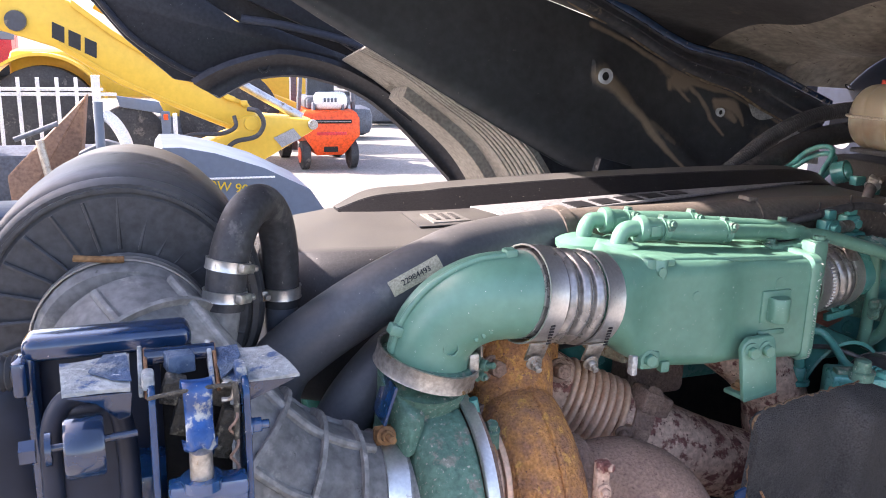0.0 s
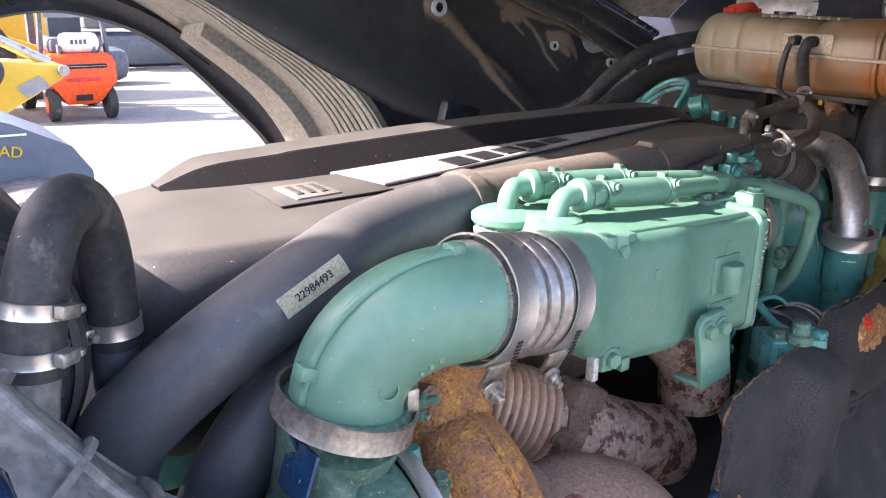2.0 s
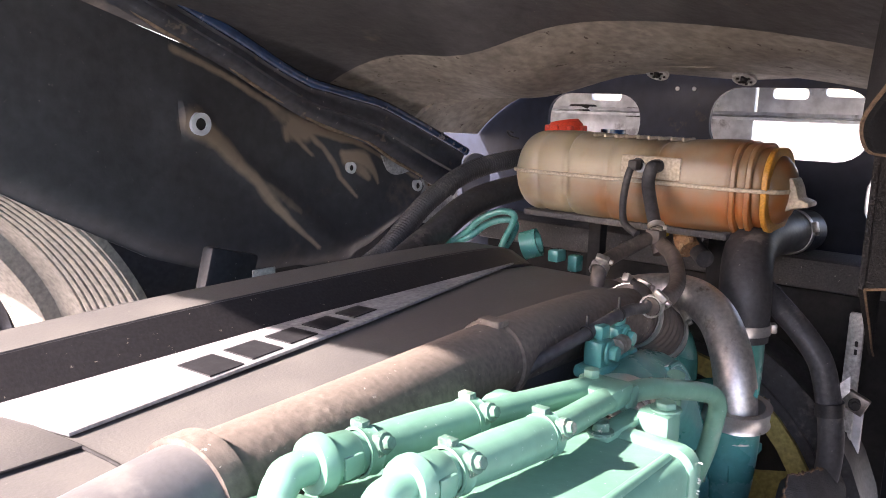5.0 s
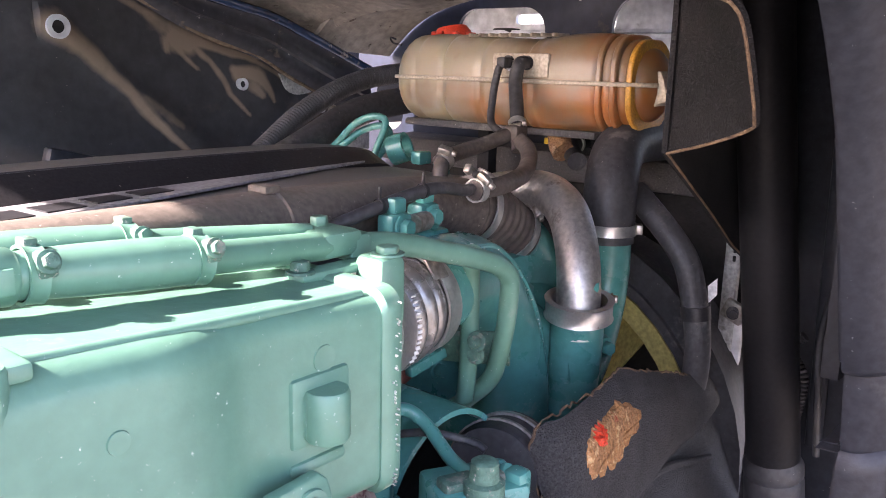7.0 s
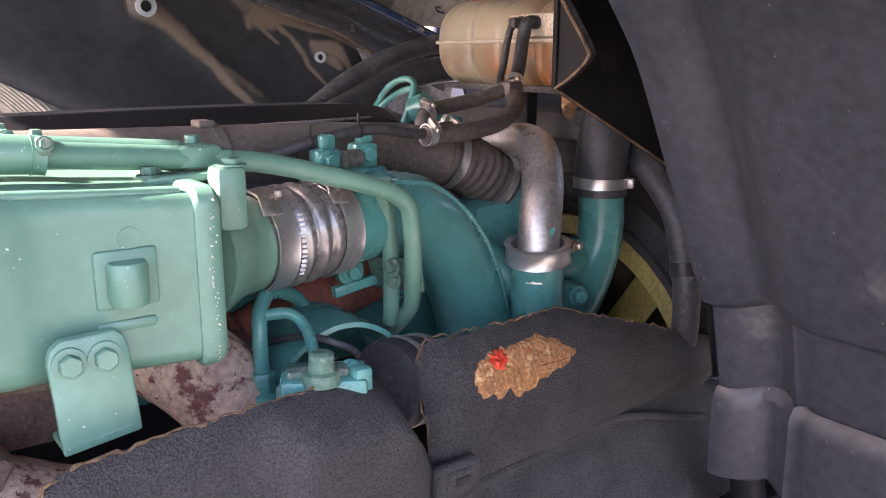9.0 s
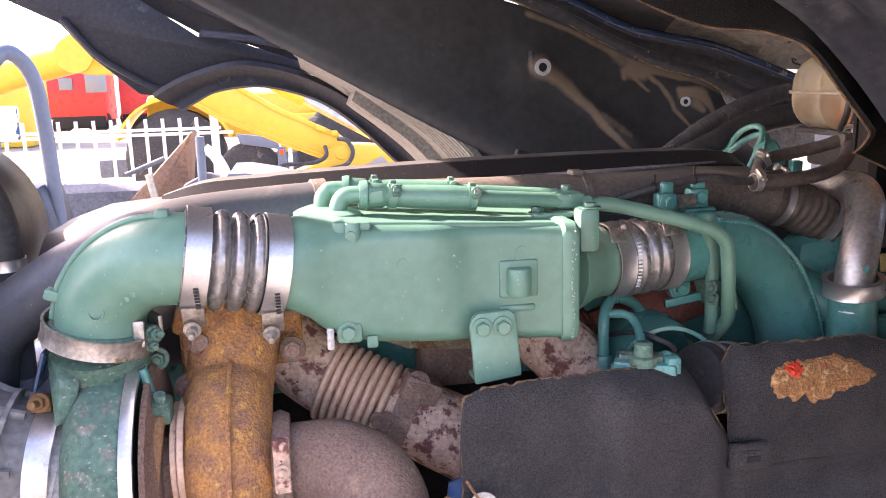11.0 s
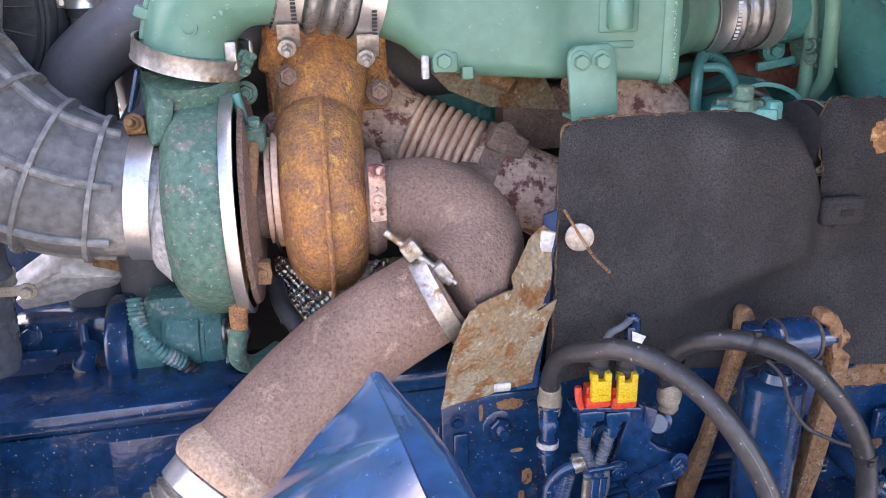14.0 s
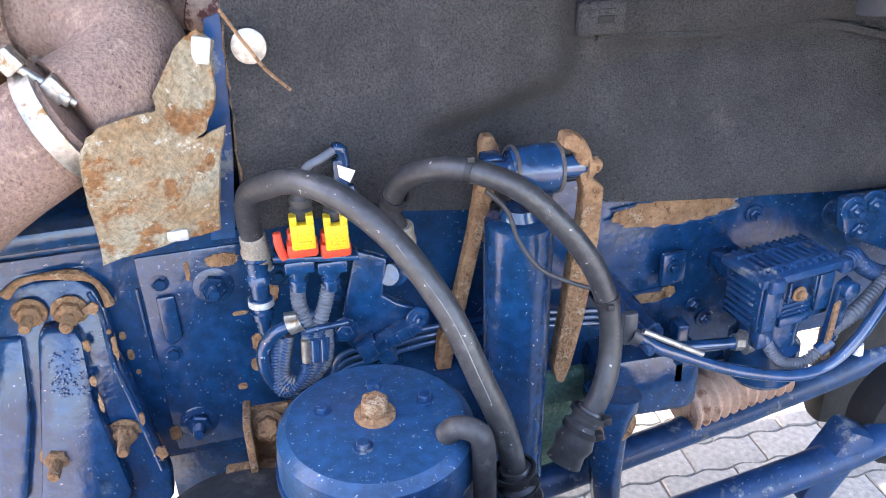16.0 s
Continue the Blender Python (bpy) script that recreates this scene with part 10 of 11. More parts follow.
pu.part("blue_casting", join(rbox((0.09, 0.88, 0.975), (0.14, 0.08, 0.055), 0.012), rbox((0.05, 0.85, 0.955), (0.07, 0.03, 0.014), 0.004), bolt((0.055, 0.835, 0.985), (0, -1, 0.3), 0.011, 0.01), rbox((0.105, 0.838, 0.988), (0.045, 0.004, 0.006), 0.001)), "blue", "blue casting")
pu.part("blue_fitting", join(revolve([(0, 0.0), (0, 0.014), (0.02, 0.016), (0.03, 0.012), (0.05, 0.012), (0.05, 0)], (0.120, 0.815, 0.935), (0.3, -0.2, 0.6), 18), rbox((0.10, 0.82, 0.925), (0.04, 0.03, 0.03), 0.006), revolve([(0, 0.0), (0, 0.007), (0.06, 0.006), (0.06, 0)], (0.130, 0.81, 0.95), (0.05, 0, 1), 12)), "blue", "blue pipe fitting")
pu.part("clip_wire", band((0.128, 0.812, 0.945), (0.3, -0.2, 0.8), 0.017, 0.006, 0.002), "steel_dull", "wire clip")
pu.part("loom_arc", tube([(0.02, 0.80, 0.905), (0.055, 0.79, 0.928), (0.09, 0.79, 0.928), (0.115, 0.80, 0.910)], 0.006, 10, 6, wave=(0.005, 0.001)), "rubber", "corrugated black sleeve")
pu.part("filter_bowl", revolve([(0, 0.0), (0, 0.032), (0.02, 0.037), (0.11, 0.039), (0.118, 0.043), (0.14, 0.043), (0.145, 0.040), (0.22, 0.038), (0.25, 0.025), (0.25, 0)], (0.014, 0.80, 0.955), (0.03, 0, 1), 36), "bowl", "cloudy grey filter bowl")
pu.part("bowl_ring", band((0.0175, 0.80, 1.083), (0.03, 0, 1), 0.0425, 0.014, 0.003, 0.001), "collar", "dirty cream collar")
pu.part("collar_tab", join(rbox((0.075, 0.765, 1.080), (0.05, 0.006, 0.014), 0.002), bolt((0.092, 0.760, 1.080), (0, -1, 0), 0.008, 0.008)), "collar", "dirty strap with a bolt")
pu.e.location.y += 0.045

# front wheel, its top just below the view
wh = Thing("front_axle", (0.87, 0.40, GROUND), "front axle with a worn dusty tyre on the paving", "axle")
wh.part("tyre", revolve([(0, 0.30), (0, 0.40), (0.012, 0.455), (0.035, 0.484), (0.06, 0.492), (0.10, 0.492), (0.104, 0.482), (0.114, 0.482), (0.118, 0.492), (0.20, 0.492), (0.204, 0.482), (0.214, 0.482), (0.218, 0.492), (0.26, 0.492), (0.285, 0.484), (0.308, 0.455), (0.32, 0.40), (0.32, 0.30)], (0.87, 0.40, GROUND + 0.490), (0, -1, 0), 80), "tyre_dusty", "dusty worn tyre")
wh.part("rim", revolve([(0, 0.0), (0.0, 0.12), (0.05, 0.14), (0.06, 0.28), (0.0, 0.30), (0.0, 0.31)], (0.87, 0.10, GROUND + 0.490), (0, 1, 0), 40), "machine_grey", "grey steel rim")
axle = wh
axle.part("beam", rbox((0.87, 1.0, 0.34), (0.14, 1.3, 0.12), 0.02), "blue_dusty", "blue axle beam")
axle.part("spring_seat", rbox((0.87, 0.74, 0.48), (0.12, 0.12, 0.24), 0.015), "blue_dusty", "blue spring seat")
axle.part("hub", revolve([(0, 0.0), (0, 0.10), (0.25, 0.10), (0.25, 0)], (0.87, 0.50, 0.34), (0, -1, 0), 28), "blue_dusty", "blue wheel hub")


# ---- yard behind the truck ----
def G(h=0.0):
    return GROUND + h


# forklift
fk = Thing("forklift", (2.75, 12.2, GROUND), "orange counterbalance forklift with a gas bottle, seen from behind", "forklift")
FX, FY = 2.70, 12.2


def fbox(name, c, s, m, bevel=0.03, label="", rot=None):
    return fk.part(name, rbox((FX + c[0], FY + c[1], G(c[2])), s, bevel, rot), m, label)


w = loft([[(FX - a, FY - 0.05 + d, G(z)), (FX + a, FY - 0.05 + d, G(z)), (FX + a, FY + 1.3, G(z)), (FX - a, FY + 1.3, G(z))] for z, a, d in ((0.22, 0.20, 0.10), (0.30, 0.26, 0.03), (0.46, 0.37, -0.02), (0.52, 0.43, -0.05), (0.78, 0.43, -0.03), (0.86, 0.40, 0.02), (0.90, 0.36, 0.08))])
fk.part("counterweight", w, "orange", "rounded orange counterweight")
fbox("grille_slot", (0, -0.09, 0.74), (0.62, 0.05, 0.055), "dark", 0.015, "dark vent slot")
fbox("lower_vent", (0, -0.085, 0.56), (0.46, 0.04, 0.05), "red", 0.012, "red vent")
fbox("vent_bar", (0, -0.11, 0.74), (0.58, 0.02, 0.008), "steel_dull", 0.003)
fbox("tow_box", (0, 0.0, 0.32), (0.22, 0.08, 0.09), "dark", 0.01, "black tow coupling")
bottle = fk.part("gas_bottle", revolve([(0, 0.0), (0, 0.08), (0.03, 0.12), (0.08, 0.135), (0.42, 0.135), (0.47, 0.12), (0.50, 0.07), (0.50, 0)], (FX - 0.22, FY + 0.15, G(1.03)), (1, 0, 0), 26), "white", "white gas bottle lying across")
for k in range(4):
    part("bottle_bar", rbox((FX - 0.08 + 0.055 * k, FY + 0.012, G(1.05)), (0.035, 0.01, 0.06), 0.003), "machine_grey", bottle, "dark mark in place of a brand name")
for s in (-1, 1):
    fbox("bottle_bracket", (s * 0.22 - 0.02, 0.15, 0.95), (0.04, 0.25, 0.12), "machine_grey", 0.01)
    fbox("guard_post", (s * 0.39, 0.30, 1.45), (0.06, 0.10, 1.15), "machine_grey", 0.02, "dark roof post", Matrix.Rotation(-0.06 * s, 4, "Y"))
    wh = fk.part("wheel", revolve([(-0.07, 0.0), (-0.07, 0.17), (-0.05, 0.215), (0.05, 0.215), (0.07, 0.17), (0.07, 0)], (FX + s * 0.37, FY + 0.15, G(0.215)), (1, 0, 0), 32), "tyre", "black solid tyre")
    part("rim", revolve([(0, 0.0), (0, 0.11), (0.02, 0.12), (0.03, 0.0)], (FX + s * 0.44 - 0.01 * s, FY + 0.15, G(0.215)), (s, 0, 0), 20), "orange", wh, "orange rim")
    fk.part("front_wheel", revolve([(-0.09, 0.0), (-0.09, 0.22), (-0.07, 0.27), (0.07, 0.27), (0.09, 0.22), (0.09, 0)], (FX + s * 0.44, FY + 1.55, G(0.27)), (1, 0, 0), 32), "tyre", "black front tyre")
fbox("roof", (0, 0.8, 2.03), (0.86, 1.2, 0.06), "machine_grey", 0.02, "dark overhead guard")
fbox("rear_window", (0, 0.32, 1.6), (0.66, 0.02, 0.5), "window", 0.005, "blue-tinted rear window")
fbox("engine_hood", (0, 0.6, 0.99), (0.66, 0.9, 0.18), "machine_grey", 0.05, "dark hood")
fbox("seat", (0, 0.75, 1.25), (0.45, 0.12, 0.5), "seat", 0.06)
fbox("mast_beam", (-0.25, 1.75, 1.2), (0.10, 0.15, 2.2), "machine_grey", 0.01)
fbox("mast_beam", (0.25, 1.75, 1.2), (0.10, 0.15, 2.2), "machine_grey", 0.01)

# yellow digger boom in front of the yard
bo = Thing("yellow_excavator", (-1.5, 8.2, GROUND), "yellow excavator with a long boom lowered to the side", "excavator")
by = 7.93
boom = [(-1.50, 2.09), (-1.38, 2.17), (-1.20, 2.19), (-1.033, 2.15), (-0.52, 2.046), (-0.177, 1.790), (0.376, 1.440), (0.80, 1.235), (1.027, 1.12), (1.06, 1.02), (0.98, 0.92), (0.862, 0.891), (0.408, 1.08), (-0.161, 1.333), (-0.64, 1.64), (-1.063, 1.775), (-1.30, 1.78), (-1.45, 1.84), (-1.53, 1.96)]
bo.part("boom", plate([(x, by, z) for x, z in boom], (0, 0.35, 0), 0.03), "yellow", "yellow box-section boom")
bo.part("boom_edge", plate([(x, by - 0.02, z) for x, z in ((-0.50, 2.055), (-0.177, 1.80), (0.376, 1.45), (0.98, 1.16), (0.96, 1.12), (0.36, 1.405), (-0.19, 1.755), (-0.50, 1.995))], (0, 0.02, 0), 0.004), "yellow")
bo.part("boom_weld", tube([(-0.62, by - 0.004, 1.69), (-0.15, by - 0.004, 1.385), (0.40, by - 0.004, 1.13), (0.82, by - 0.004, 0.95)], 0.012, 8, 4), "yellow", "welded lower flange")
stick = [(0.80, 1.00), (0.96, 1.06), (1.123, 1.054), (1.50, 1.020), (1.59, 1.010), (1.62, 0.965), (1.58, 0.90), (1.526, 0.872), (1.029, 0.587), (0.60, 0.52), (0.44, 0.60), (0.491, 0.78), (0.856, 0.92)]
bo.part("stick", plate([(x, by - 0.06, z) for x, z in stick], (0, 0.42, 0), 0.03), "yellow", "yellow dipper end")
bo.part("pin", revolve([(0, 0.0), (0, 0.07), (0.03, 0.065), (0.03, 0.045), (0.04, 0)], (0.985, by - 0.06, 0.985), (0, -1, 0), 24), "yellow", "round pivot boss")
bo.part("end_pin", revolve([(0, 0.0), (0, 0.05), (0.03, 0.045), (0.03, 0)], (1.575, by - 0.06, 0.965), (0, -1, 0), 20), "steel_dull", "worn end pin")
bo.part("warning_plate", plate([(1.192, by - 0.07, 0.843), (1.382, by - 0.07, 0.933), (1.462, by - 0.07, 0.839), (1.27, by - 0.07, 0.75)], (0, 0.01, 0)), "strip", "pale worn sticker")
bo.part("hose", tube([(0.96, by - 0.08, 1.12), (1.04, by - 0.15, 1.10), (1.09, by - 0.16, 0.99), (1.02, by - 0.15, 0.87), (0.82, by - 0.15, 0.82), (0.74, by - 0.15, 0.72), (0.80, by - 0.12, 0.58)], 0.022, 10, 6), "rubber", "black hydraulic hose")
bo.part("hose", tube([(0.83, by - 0.08, 1.05), (0.83, by - 0.15, 0.96), (0.70, by - 0.15, 0.90), (0.42, by - 0.15, 0.89), (0.28, by - 0.15, 0.80), (0.27, by - 0.15, 0.66), (0.34, by - 0.12, 0.58)], 0.020, 10, 6), "rubber", "black hydraulic hose")
bo.part("hose_block", join(rbox((0.80, by - 0.03, 1.22), (0.10, 0.06, 0.05), 0.01, Matrix.Rotation(0.4, 4, "Y")), rbox((0.93, by - 0.03, 1.17), (0.06, 0.06, 0.05), 0.01)), "yellow", "yellow hose block")
bo.part("ram", tube([(0.62, by + 0.22, 1.52), (1.10, by + 0.20, 1.24), (1.50, by + 0.1, 1.02)], 0.045, 14, 3), "chrome", "steel ram rod")
bo.part("ram_body", tube([(-0.3, by + 0.2, 2.05), (0.3, by + 0.2, 1.71), (0.66, by + 0.2, 1.50)], 0.075, 16, 3), "yellow", "yellow ram cylinder")
for k in range(3):
    x0, z0 = -0.66 + 0.125 * k, 1.862 - 0.062 * k
    bo.part("logo_block", plate([(x0, by - 0.004, z0), (x0 + 0.095, by - 0.004, z0 - 0.045), (x0 + 0.085, by - 0.004, z0 - 0.18), (x0 - 0.01, by - 0.004, z0 - 0.135)], (0, 0.004, 0)), "letters", "dark block in place of a brand letter")
bo.part("round_cover", revolve([(0, 0.0), (0, 0.09), (0.03, 0.085), (0.03, 0)], (-0.94, by, 1.86), (0, -1, 0), 24), "cab_paint", "dark blue round cap")
bo.part("upper_arm", tube([(-3.0, 8.5, 1.3), (-2.3, 8.4, 1.75), (-1.40, 8.25, 1.98)], 0.16, 16, 4), "yellow", "thick yellow arm")
bo.part("arm_joint", revolve([(0, 0.0), (0, 0.16), (0.30, 0.16), (0.30, 0)], (-1.37, 7.85, 1.96), (0, 1, 0), 24), "yellow")
bo.part("cabin", rbox((-3.15, 9.2, G(1.5)), (0.9, 1.2, 1.7), 0.06), "yellow", "yellow cabin")
bo.part("cabin_window", rbox((-3.0, 8.585, G(1.7)), (0.5, 0.02, 0.8), 0.02), "window", "dark cabin window")
bo.part("track", rbox((-1.6, 9.2, G(0.4)), (3.0, 0.6, 0.8), 0.25), "machine_grey", "dark crawler track")

# wheel loader behind the fence
wl = Thing("wheel_loader", (-0.8, 13.5, GROUND), "yellow wheel loader with large dark tyres", "wheel loader")
wl.part("body", rbox((0.40, 13.9, G(1.35)), (2.8, 1.5, 0.7), 0.12), "yellow", "yellow machine body")
wl.part("engine_bay", rbox((1.55, 13.2, G(1.0)), (1.1, 0.5, 0.7), 0.05), "yellow", "yellow panel with recess")
# flat dark slab painted as the shade in the panel's recess
wl.part("recess_shade", rbox((1.60, 12.94, G(1.0)), (0.6, 0.02, 0.35), 0.02), "bucket", "flat brown slab standing in for a shaded recess")
wl.part("grey_beam", rbox((0.6, 13.0, G(0.62)), (4.6, 0.3, 0.28), 0.04), "machine_grey", "dark grey frame beam")
for x in (-0.55, 2.0):
    t = wl.part("tyre", revolve([(-0.28, 0.35), (-0.28, 0.62), (-0.2, 0.74), (0.2, 0.74), (0.28, 0.62), (0.28, 0.35)], (x, 13.0, G(0.74)), (0, 1, 0), 40), "tyre", "large dark tyre")
    part("rim", revolve([(0, 0.0), (0, 0.30), (0.1, 0.36), (0.12, 0)], (x, 12.8, G(0.74)), (0, 1, 0), 28), "yellow", t, "yellow rim")
wl.part("mudguard", sheet(lambda u, v: (-0.55 + 0.88 * math.cos(math.pi * (0.1 + 0.8 * u)), 12.7 + 0.7 * v, G(0.78) + 0.88 * math.sin(math.pi * (0.1 + 0.8 * u))), 20, 3, 0.04), "yellow", "yellow mudguard")
wl.part("arm", plate([(1.6, 12.9, G(1.5)), (3.2, 12.9, G(0.9)), (3.6, 12.9, G(0.5)), (3.3, 12.9, G(0.4)), (2.9, 12.9, G(0.75)), (1.6, 12.9, G(1.25))], (0, 0.25, 0), 0.03), "yellow", "yellow lift arm")
wl.part("rear_machine", rbox((2.9, 15.5, G(1.2)), (1.6, 1.0, 1.5), 0.1), "yellow", "yellow machine part")
wl.part("dark_track", rbox((4.3, 16.5, G(0.35)), (1.8, 0.6, 0.6), 0.2), "machine_grey", "dark crawler track")

wl.e.location.x -= 0.70

# crawler behind the forklift
cr = Thing("crawler_machine", (5.3, 19.0, GROUND), "dark crawler machine parked at the back", "excavator")
cr.part("track", rbox((5.6, 19.0, G(0.4)), (3.2, 0.6, 0.75), 0.3), "machine_grey", "dark crawler track")
cr.part("body", rbox((5.6, 19.6, G(1.3)), (2.6, 1.6, 0.9), 0.1), "machine_blue", "grey-blue body")
cr.part("counterweight", rbox((4.6, 19.4, G(1.2)), (0.6, 1.4, 0.7), 0.12), "machine_grey")

# white fence
fence = Thing("white_fence", (-0.8, 7.4, GROUND), "white painted steel picket fence", "fence")
fy0 = 10.9
for x in (-4.52, -2.50, -0.48):
    fence.part("post", join(rbox((x, fy0, G(0.71)), (0.095, 0.08, 1.42), 0.006), rbox((x, fy0, G(1.43)), (0.105, 0.09, 0.02), 0.004)), "white", "white square post")
for z in (1.27, 1.21, 0.2):
    fence.part("rail", rbox((-2.55 if z != 1.21 else -2.40, fy0 + 0.01, G(z)), (4.3, 0.03, 0.040), 0.004), "white", "white rail")
for k in range(19):
    fence.part("picket", rbox((-0.70 - 0.21 * k, fy0 - 0.012, G(0.71)), (0.042, 0.022, 1.40), 0.003), "white")

# trailed roller with roll bar, parked close to the truck
ro = Thing("road_roller", (-0.1, 5.0, GROUND), "small grey-blue road roller with roll bar and seat", "road roller")
ro.part("hood", loft([[(0.06 + a, 5.25, G(z)), (1.15 - b, 5.25, G(z)), (1.15 - b, 6.05, G(z)), (0.06 + a, 6.05, G(z))] for z, a, b in ((0.45, 0.0, 0.0), (0.80, 0.0, 0.02), (0.95, 0.0, 0.12), (1.10, 0.01, 0.42), (1.20, 0.03, 0.72), (1.24, 0.06, 0.92))]), "machine_blue", "rounded grey-blue hood")
ro.part("hood_stripe", rbox((0.55, 5.243, G(1.04)), (0.5, 0.01, 0.012), 0.002), "white", "white pinstripe")
ro.part("model_text", text_bm("DW 90 AD", 0.085, (0.57, 5.238, G(0.97)), (1, 0, -0.16), (0.16, 0, 1), 0.002), "yellow_clip", "yellow lettering DW 90 AD")
ro.part("deck", rbox((-0.50, 5.15, G(0.72)), (1.1, 0.85, 0.12), 0.03), "machine_grey", "dark operator deck")
ro.part("seat_back", rbox((-0.95, 5.15, G(1.05)), (0.14, 0.48, 0.42), 0.06, Matrix.Rotation(-0.2, 4, "Y")), "seat", "dark vinyl seat back")
ro.part("seat_cushion", rbox((-0.75, 5.15, G(0.86)), (0.42, 0.48, 0.14), 0.05), "seat", "dark vinyl seat")
ro.part("roll_bar", tube([(-1.13, 4.85, G(0.75)), (-1.13, 4.85, G(1.7)), (-1.11, 4.88, G(1.92)), (-1.02, 4.95, G(2.02)), (-0.93, 5.02, G(1.90)), (-0.90, 5.05, G(1.6)), (-0.88, 5.06, G(0.75))], 0.045, 14, 6), "machine_blue", "grey-blue roll bar")
ro.part("mirror", rbox((-1.02, 4.80, G(1.62)), (0.13, 0.03, 0.20), 0.02), "mirror", "rectangular mirror")
ro.part("hand_rail", tube([(-0.45, 4.78, G(0.80)), (-0.40, 4.78, G(0.98)), (-0.12, 4.78, G(0.98)), (0.02, 4.78, G(0.85))], 0.022, 10, 5), "machine_grey", "dark hand rail")
ro.part("control_lever", tube([(-0.42, 4.95, G(0.8)), (-0.40, 4.95, G(0.98)), (-0.33, 4.95, G(1.02))], 0.03, 12, 4), "alu", "pale lever")
ro.part("console", rbox((-0.02, 5.05, G(0.98)), (0.12, 0.2, 0.3), 0.04), "machine_grey", "dark steering console")
ro.part("drum", revolve([(0, 0.0), (0, 0.40), (0.9, 0.40), (0.9, 0)], (0.75, 4.72, G(0.40)), (0, 1, 0), 40), "steel_dull", "steel roller drum")
ro.part("drum", revolve([(0, 0.0), (0, 0.40), (0.9, 0.40), (0.9, 0)], (-0.75, 4.72, G(0.40)), (0, 1, 0), 40), "steel_dull", "steel roller drum")

# loader attachments between roller and fence
at = Thing("loader_bucket", (-0.2, 6.5, GROUND), "worn brown loader bucket with grey hydraulic arms", "bucket")
at.part("bucket", plate([(-0.62, 6.6, G(0.55)), (-0.05, 6.6, G(1.15)), (-0.03, 6.6, G(1.17)), (-0.10, 6.6, G(0.60)), (-0.05, 6.6, G(0.2)), (-0.60, 6.6, G(0.2))], (0, 0.5, 0), 0.02), "bucket", "brown bucket side")
at.part("arm", plate([(-0.1, 6.4, G(0.75)), (0.10, 6.4, G(0.85)), (0.25, 6.4, G(0.80)), (0.30, 6.4, G(0.60)), (-0.1, 6.4, G(0.55))], (0, 0.1, 0), 0.02), "machine_grey", "dark grey arm")
at.part("upright", tube([(0.06, 6.35, G(0.5)), (0.07, 6.35, G(1.15))], 0.035, 12, 1), "machine_blue", "grey-blue ram")
at.part("ram", tube([(-0.30, 6.45, G(0.45)), (-0.36, 6.45, G(0.85))], 0.03, 12, 1), "steel_dull", "steel ram")
at.part("handle", tube([(-0.52, 6.4, G(0.86)), (-0.22, 6.4, G(0.98))], 0.02, 10, 1), "machine_grey", "dark grip bar")
at.part("yellow_angle", join(rbox((0.0, 6.35, G(0.50)), (0.26, 0.02, 0.03), 0.004), rbox((-0.12, 6.35, G(0.45)), (0.03, 0.02, 0.12), 0.004)), "yellow_clip", "yellow angle frame")
at.part("red_cap", revolve([(0, 0.0), (0, 0.05), (0.14, 0.05), (0.16, 0)], (0.17, 6.38, G(0.45)), (0, 0, 1), 18), "red_clip", "red round cap")
at.part("white_hose", tube([(0.10, 6.38, G(1.05)), (0.18, 6.36, G(0.98)), (0.25, 6.35, G(0.82)), (0.24, 6.36, G(0.65))], 0.045, 12, 5), "white", "white plastic cover")
at.e.scale = (1.2, 1.2, 1.16)
at.e.location = (-0.666, 8.1, GROUND)
wheel2 = Thing("machine_wheel", (0.75, 7.0, GROUND), "dark machine wheel beside a tail lamp post", "wheel")
wheel2.part("tyre", revolve([(-0.12, 0.25), (-0.12, 0.40), (-0.08, 0.47), (0.08, 0.47), (0.12, 0.40), (0.12, 0.25)], (0.52, 7.0, G(0.55)), (0, 1, 0), 40), "tyre", "dark tyre")
wheel2.part("rim", revolve([(0, 0.0), (0, 0.2), (0.03, 0.24), (0.05, 0)], (0.52, 6.92, G(0.55)), (0, 1, 0), 28), "machine_blue", "grey rim")
wheel2.part("blue_plate", plate([(0.36, 6.85, G(1.15)), (0.90, 6.85, G(1.07)), (0.98, 6.85, G(0.90)), (0.40, 6.85, G(1.0))], (0, 0.05, 0), 0.01), "machine_blue", "grey-blue plate")
wheel2.part("lamp_post", rbox((0.98, 6.8, G(0.72)), (0.12, 0.06, 0.45), 0.02), "machine_blue", "grey lamp post")
wheel2.part("lamp", rbox((0.98, 6.76, G(0.87)), (0.06, 0.04, 0.08), 0.01), "orange", "orange tail lamp")
wheel2.part("white_panel", rbox((1.10, 6.82, G(0.72)), (0.06, 0.04, 0.40), 0.02), "white", "white panel")
wheel2.e.location = wheel2.e.location + V(-0.645, 5.04, -0.02)

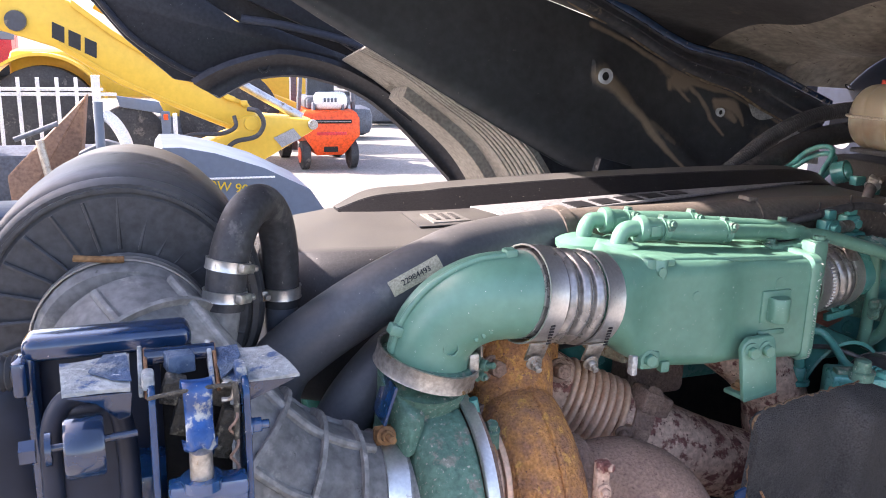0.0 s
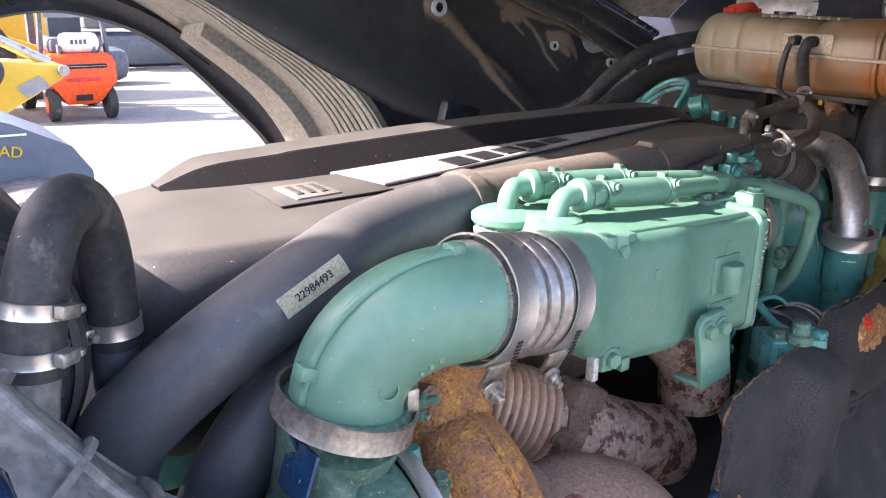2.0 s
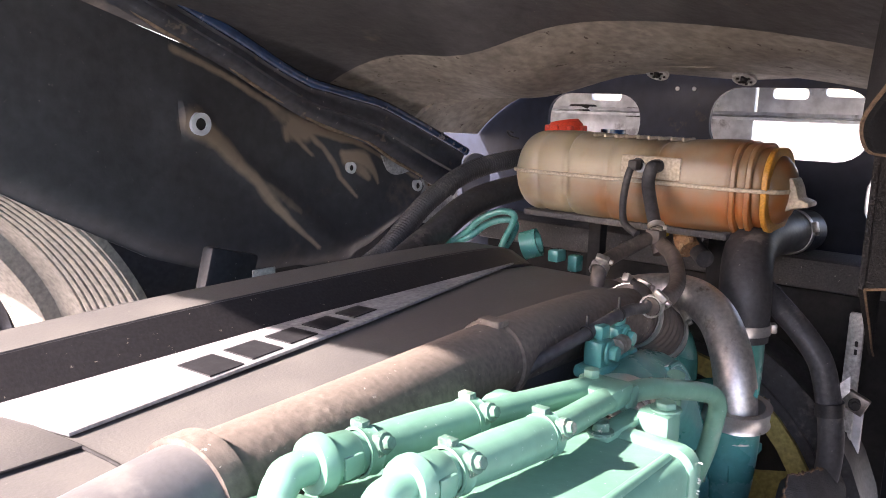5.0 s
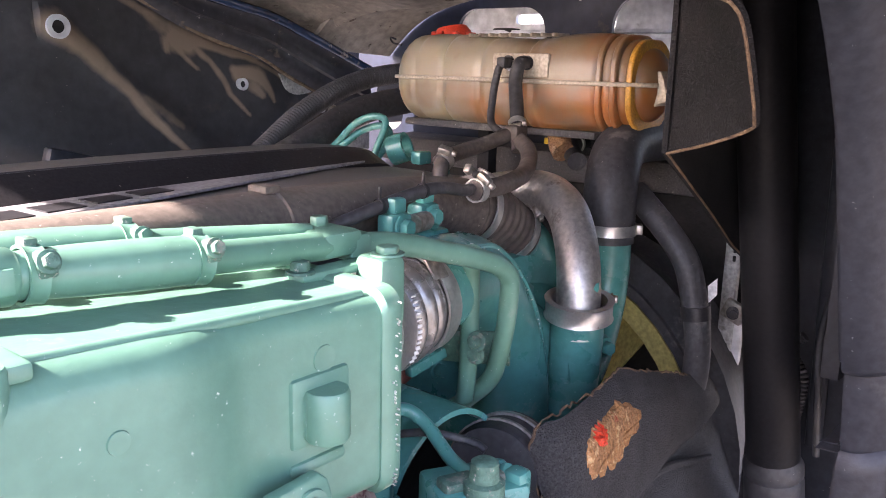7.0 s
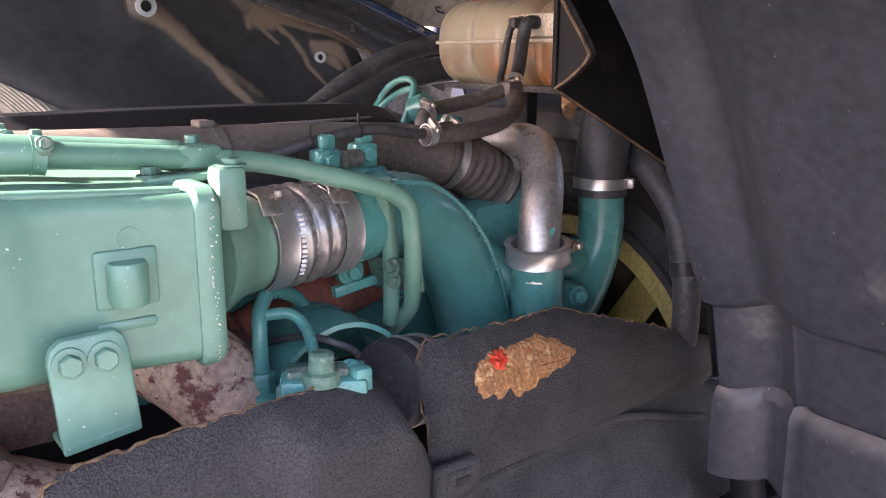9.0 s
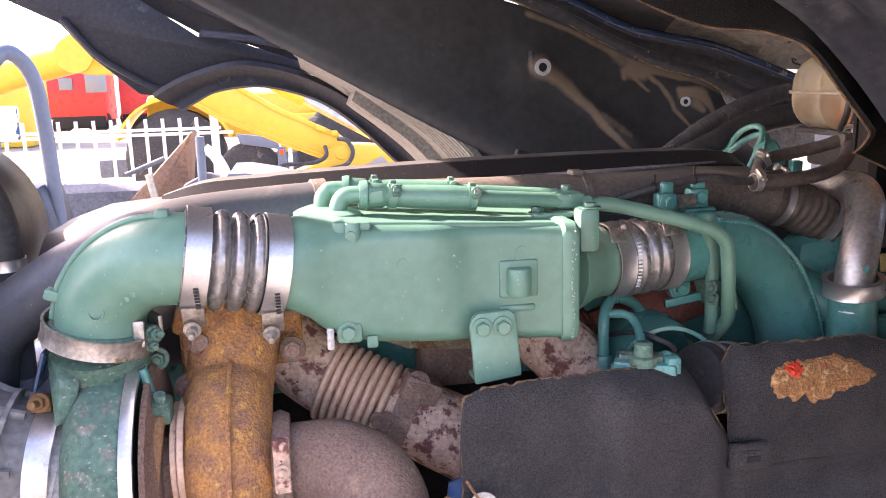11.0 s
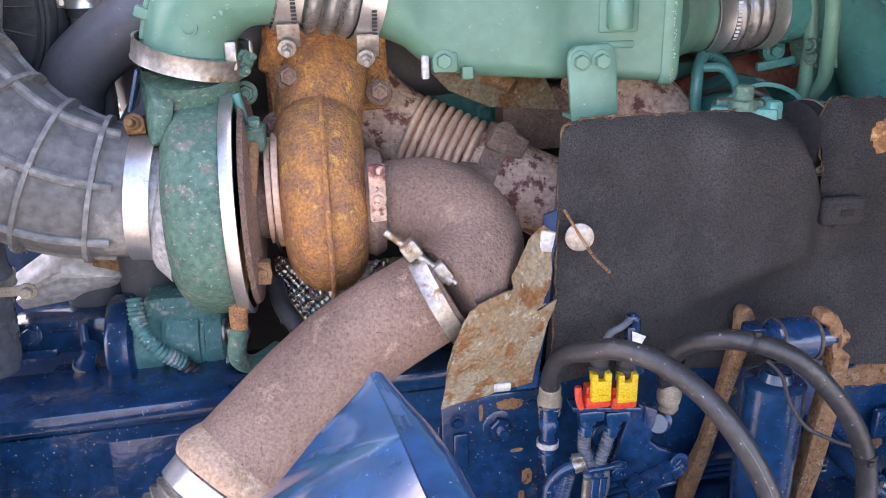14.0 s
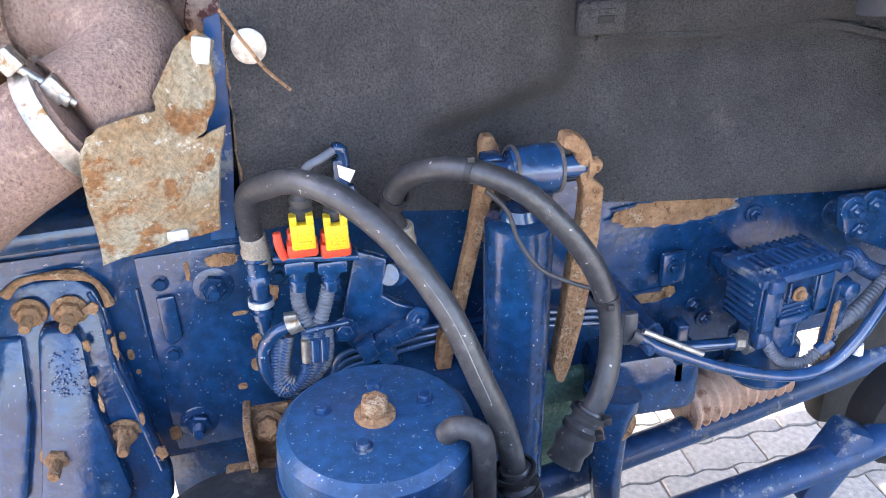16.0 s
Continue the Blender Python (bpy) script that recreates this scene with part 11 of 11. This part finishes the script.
# red trucks far behind
def red_truck(at_):
    t = Thing("red_truck", at_, "red truck cab parked far behind the fence", "truck", "red trucks")
    x, y, z = at_
    t.part("cab", loft([[(x - 1.15, y + a, z + h), (x + 1.15, y + a, z + h), (x + 1.15, y + 2.2, z + h), (x - 1.15, y + 2.2, z + h)] for h, a in ((0.5, 0.0), (1.7, 0.0), (2.4, 0.10), (3.1, 0.22), (3.3, 0.4))]), "red", "red cab")
    t.part("windscreen", rbox((x + 0.85, y - 0.01, z + 2.05), (0.85, 0.08, 0.75), 0.03), "window", "pale windscreen")
    t.part("side_window", rbox((x - 0.35, y - 0.01, z + 2.05), (0.55, 0.06, 0.5), 0.03), "window", "side window")
    t.part("roof_lamp", rbox((x - 0.7, y + 0.6, z + 3.45), (0.6, 0.3, 0.2), 0.05), "dark")
    t.part("chassis", rbox((x, y + 1.0, z + 0.45), (2.2, 2.2, 0.5), 0.05), "dark")
    for s in (-0.75, 0.75):
        t.part("wheel", revolve([(0, 0.0), (0, 0.5), (0.3, 0.5), (0.3, 0)], (x + s, y + 0.1, z + 0.5), (0, 1, 0), 24), "tyre", "black tyre")
    t.part("sunvisor", rbox((x + 0.85, y - 0.06, z + 2.5), (0.9, 0.12, 0.14), 0.03), "white")
    return t


rt = red_truck((-8.5, 37.0, GROUND))
copy_thing(rt.e, pose(-5.9, 38.5, GROUND))

# boxes of machines and a low shed that close the yard towards the horizon
for x, y, wdt, h, m, nm, lb, ct in ((-11, 30, 6, 3.0, "yellow", "parked_machine", "yellow machine parked at the yard's end", "machine"), (4.0, 33, 4, 2.6, "yellow", "parked_machine", "yellow machine parked at the yard's end", "machine"), (12, 38, 8, 3.2, "machine_blue", "parked_container", "grey-blue container at the yard's end", "container")):
    single(nm, rbox((x, y, G(h / 2)), (wdt, 2.5, h), 0.1), m, lb, ct)


# ---- wavy paving stones below and beside the truck ----
paving = new("paving")
paving.empty_display_size = 0.05
tagged(paving, "pale interlocking concrete paving stones", "pavement", kind="structure")


def paver_mesh():
    """A wavy-sided interlocking stone, 0.2 by 0.1 m, with a chamfered top."""
    n = 12
    L, W = 0.196, 0.096
    side = []
    for k in range(n + 1):
        t = k / n
        side.append((-L / 2 + L * t, W / 2 + 0.006 * math.sin(t * 4 * math.pi)))
    low = [(x, y - W) for x, y in side][::-1]
    loop = side + low
    bm = bmesh.new()
    rings = []
    for z, k in ((-0.012, 1.0), (-0.003, 1.0), (0.0, 0.96)):
        rings.append([bm.verts.new((x * k, y * k, z)) for x, y in loop])
    skin(bm, rings)
    bm.faces.new(rings[-1])
    return mesh_of("paver", bm, "paving", 30)


pm = paver_mesh()
rnd = random.Random(2)
for i in range(15):
    for j in range(18):
        ob = new("paver", pm)
        ob.parent = paving
        ob.matrix_basis = Matrix.Translation((0.60 + 0.2 * i + (0.1 if j % 2 else 0.0), 0.72 + 0.1 * j, GROUND + rnd.uniform(-0.0025, 0.002))) @ Matrix.Rotation(rnd.uniform(-0.008, 0.008), 4, "Z")
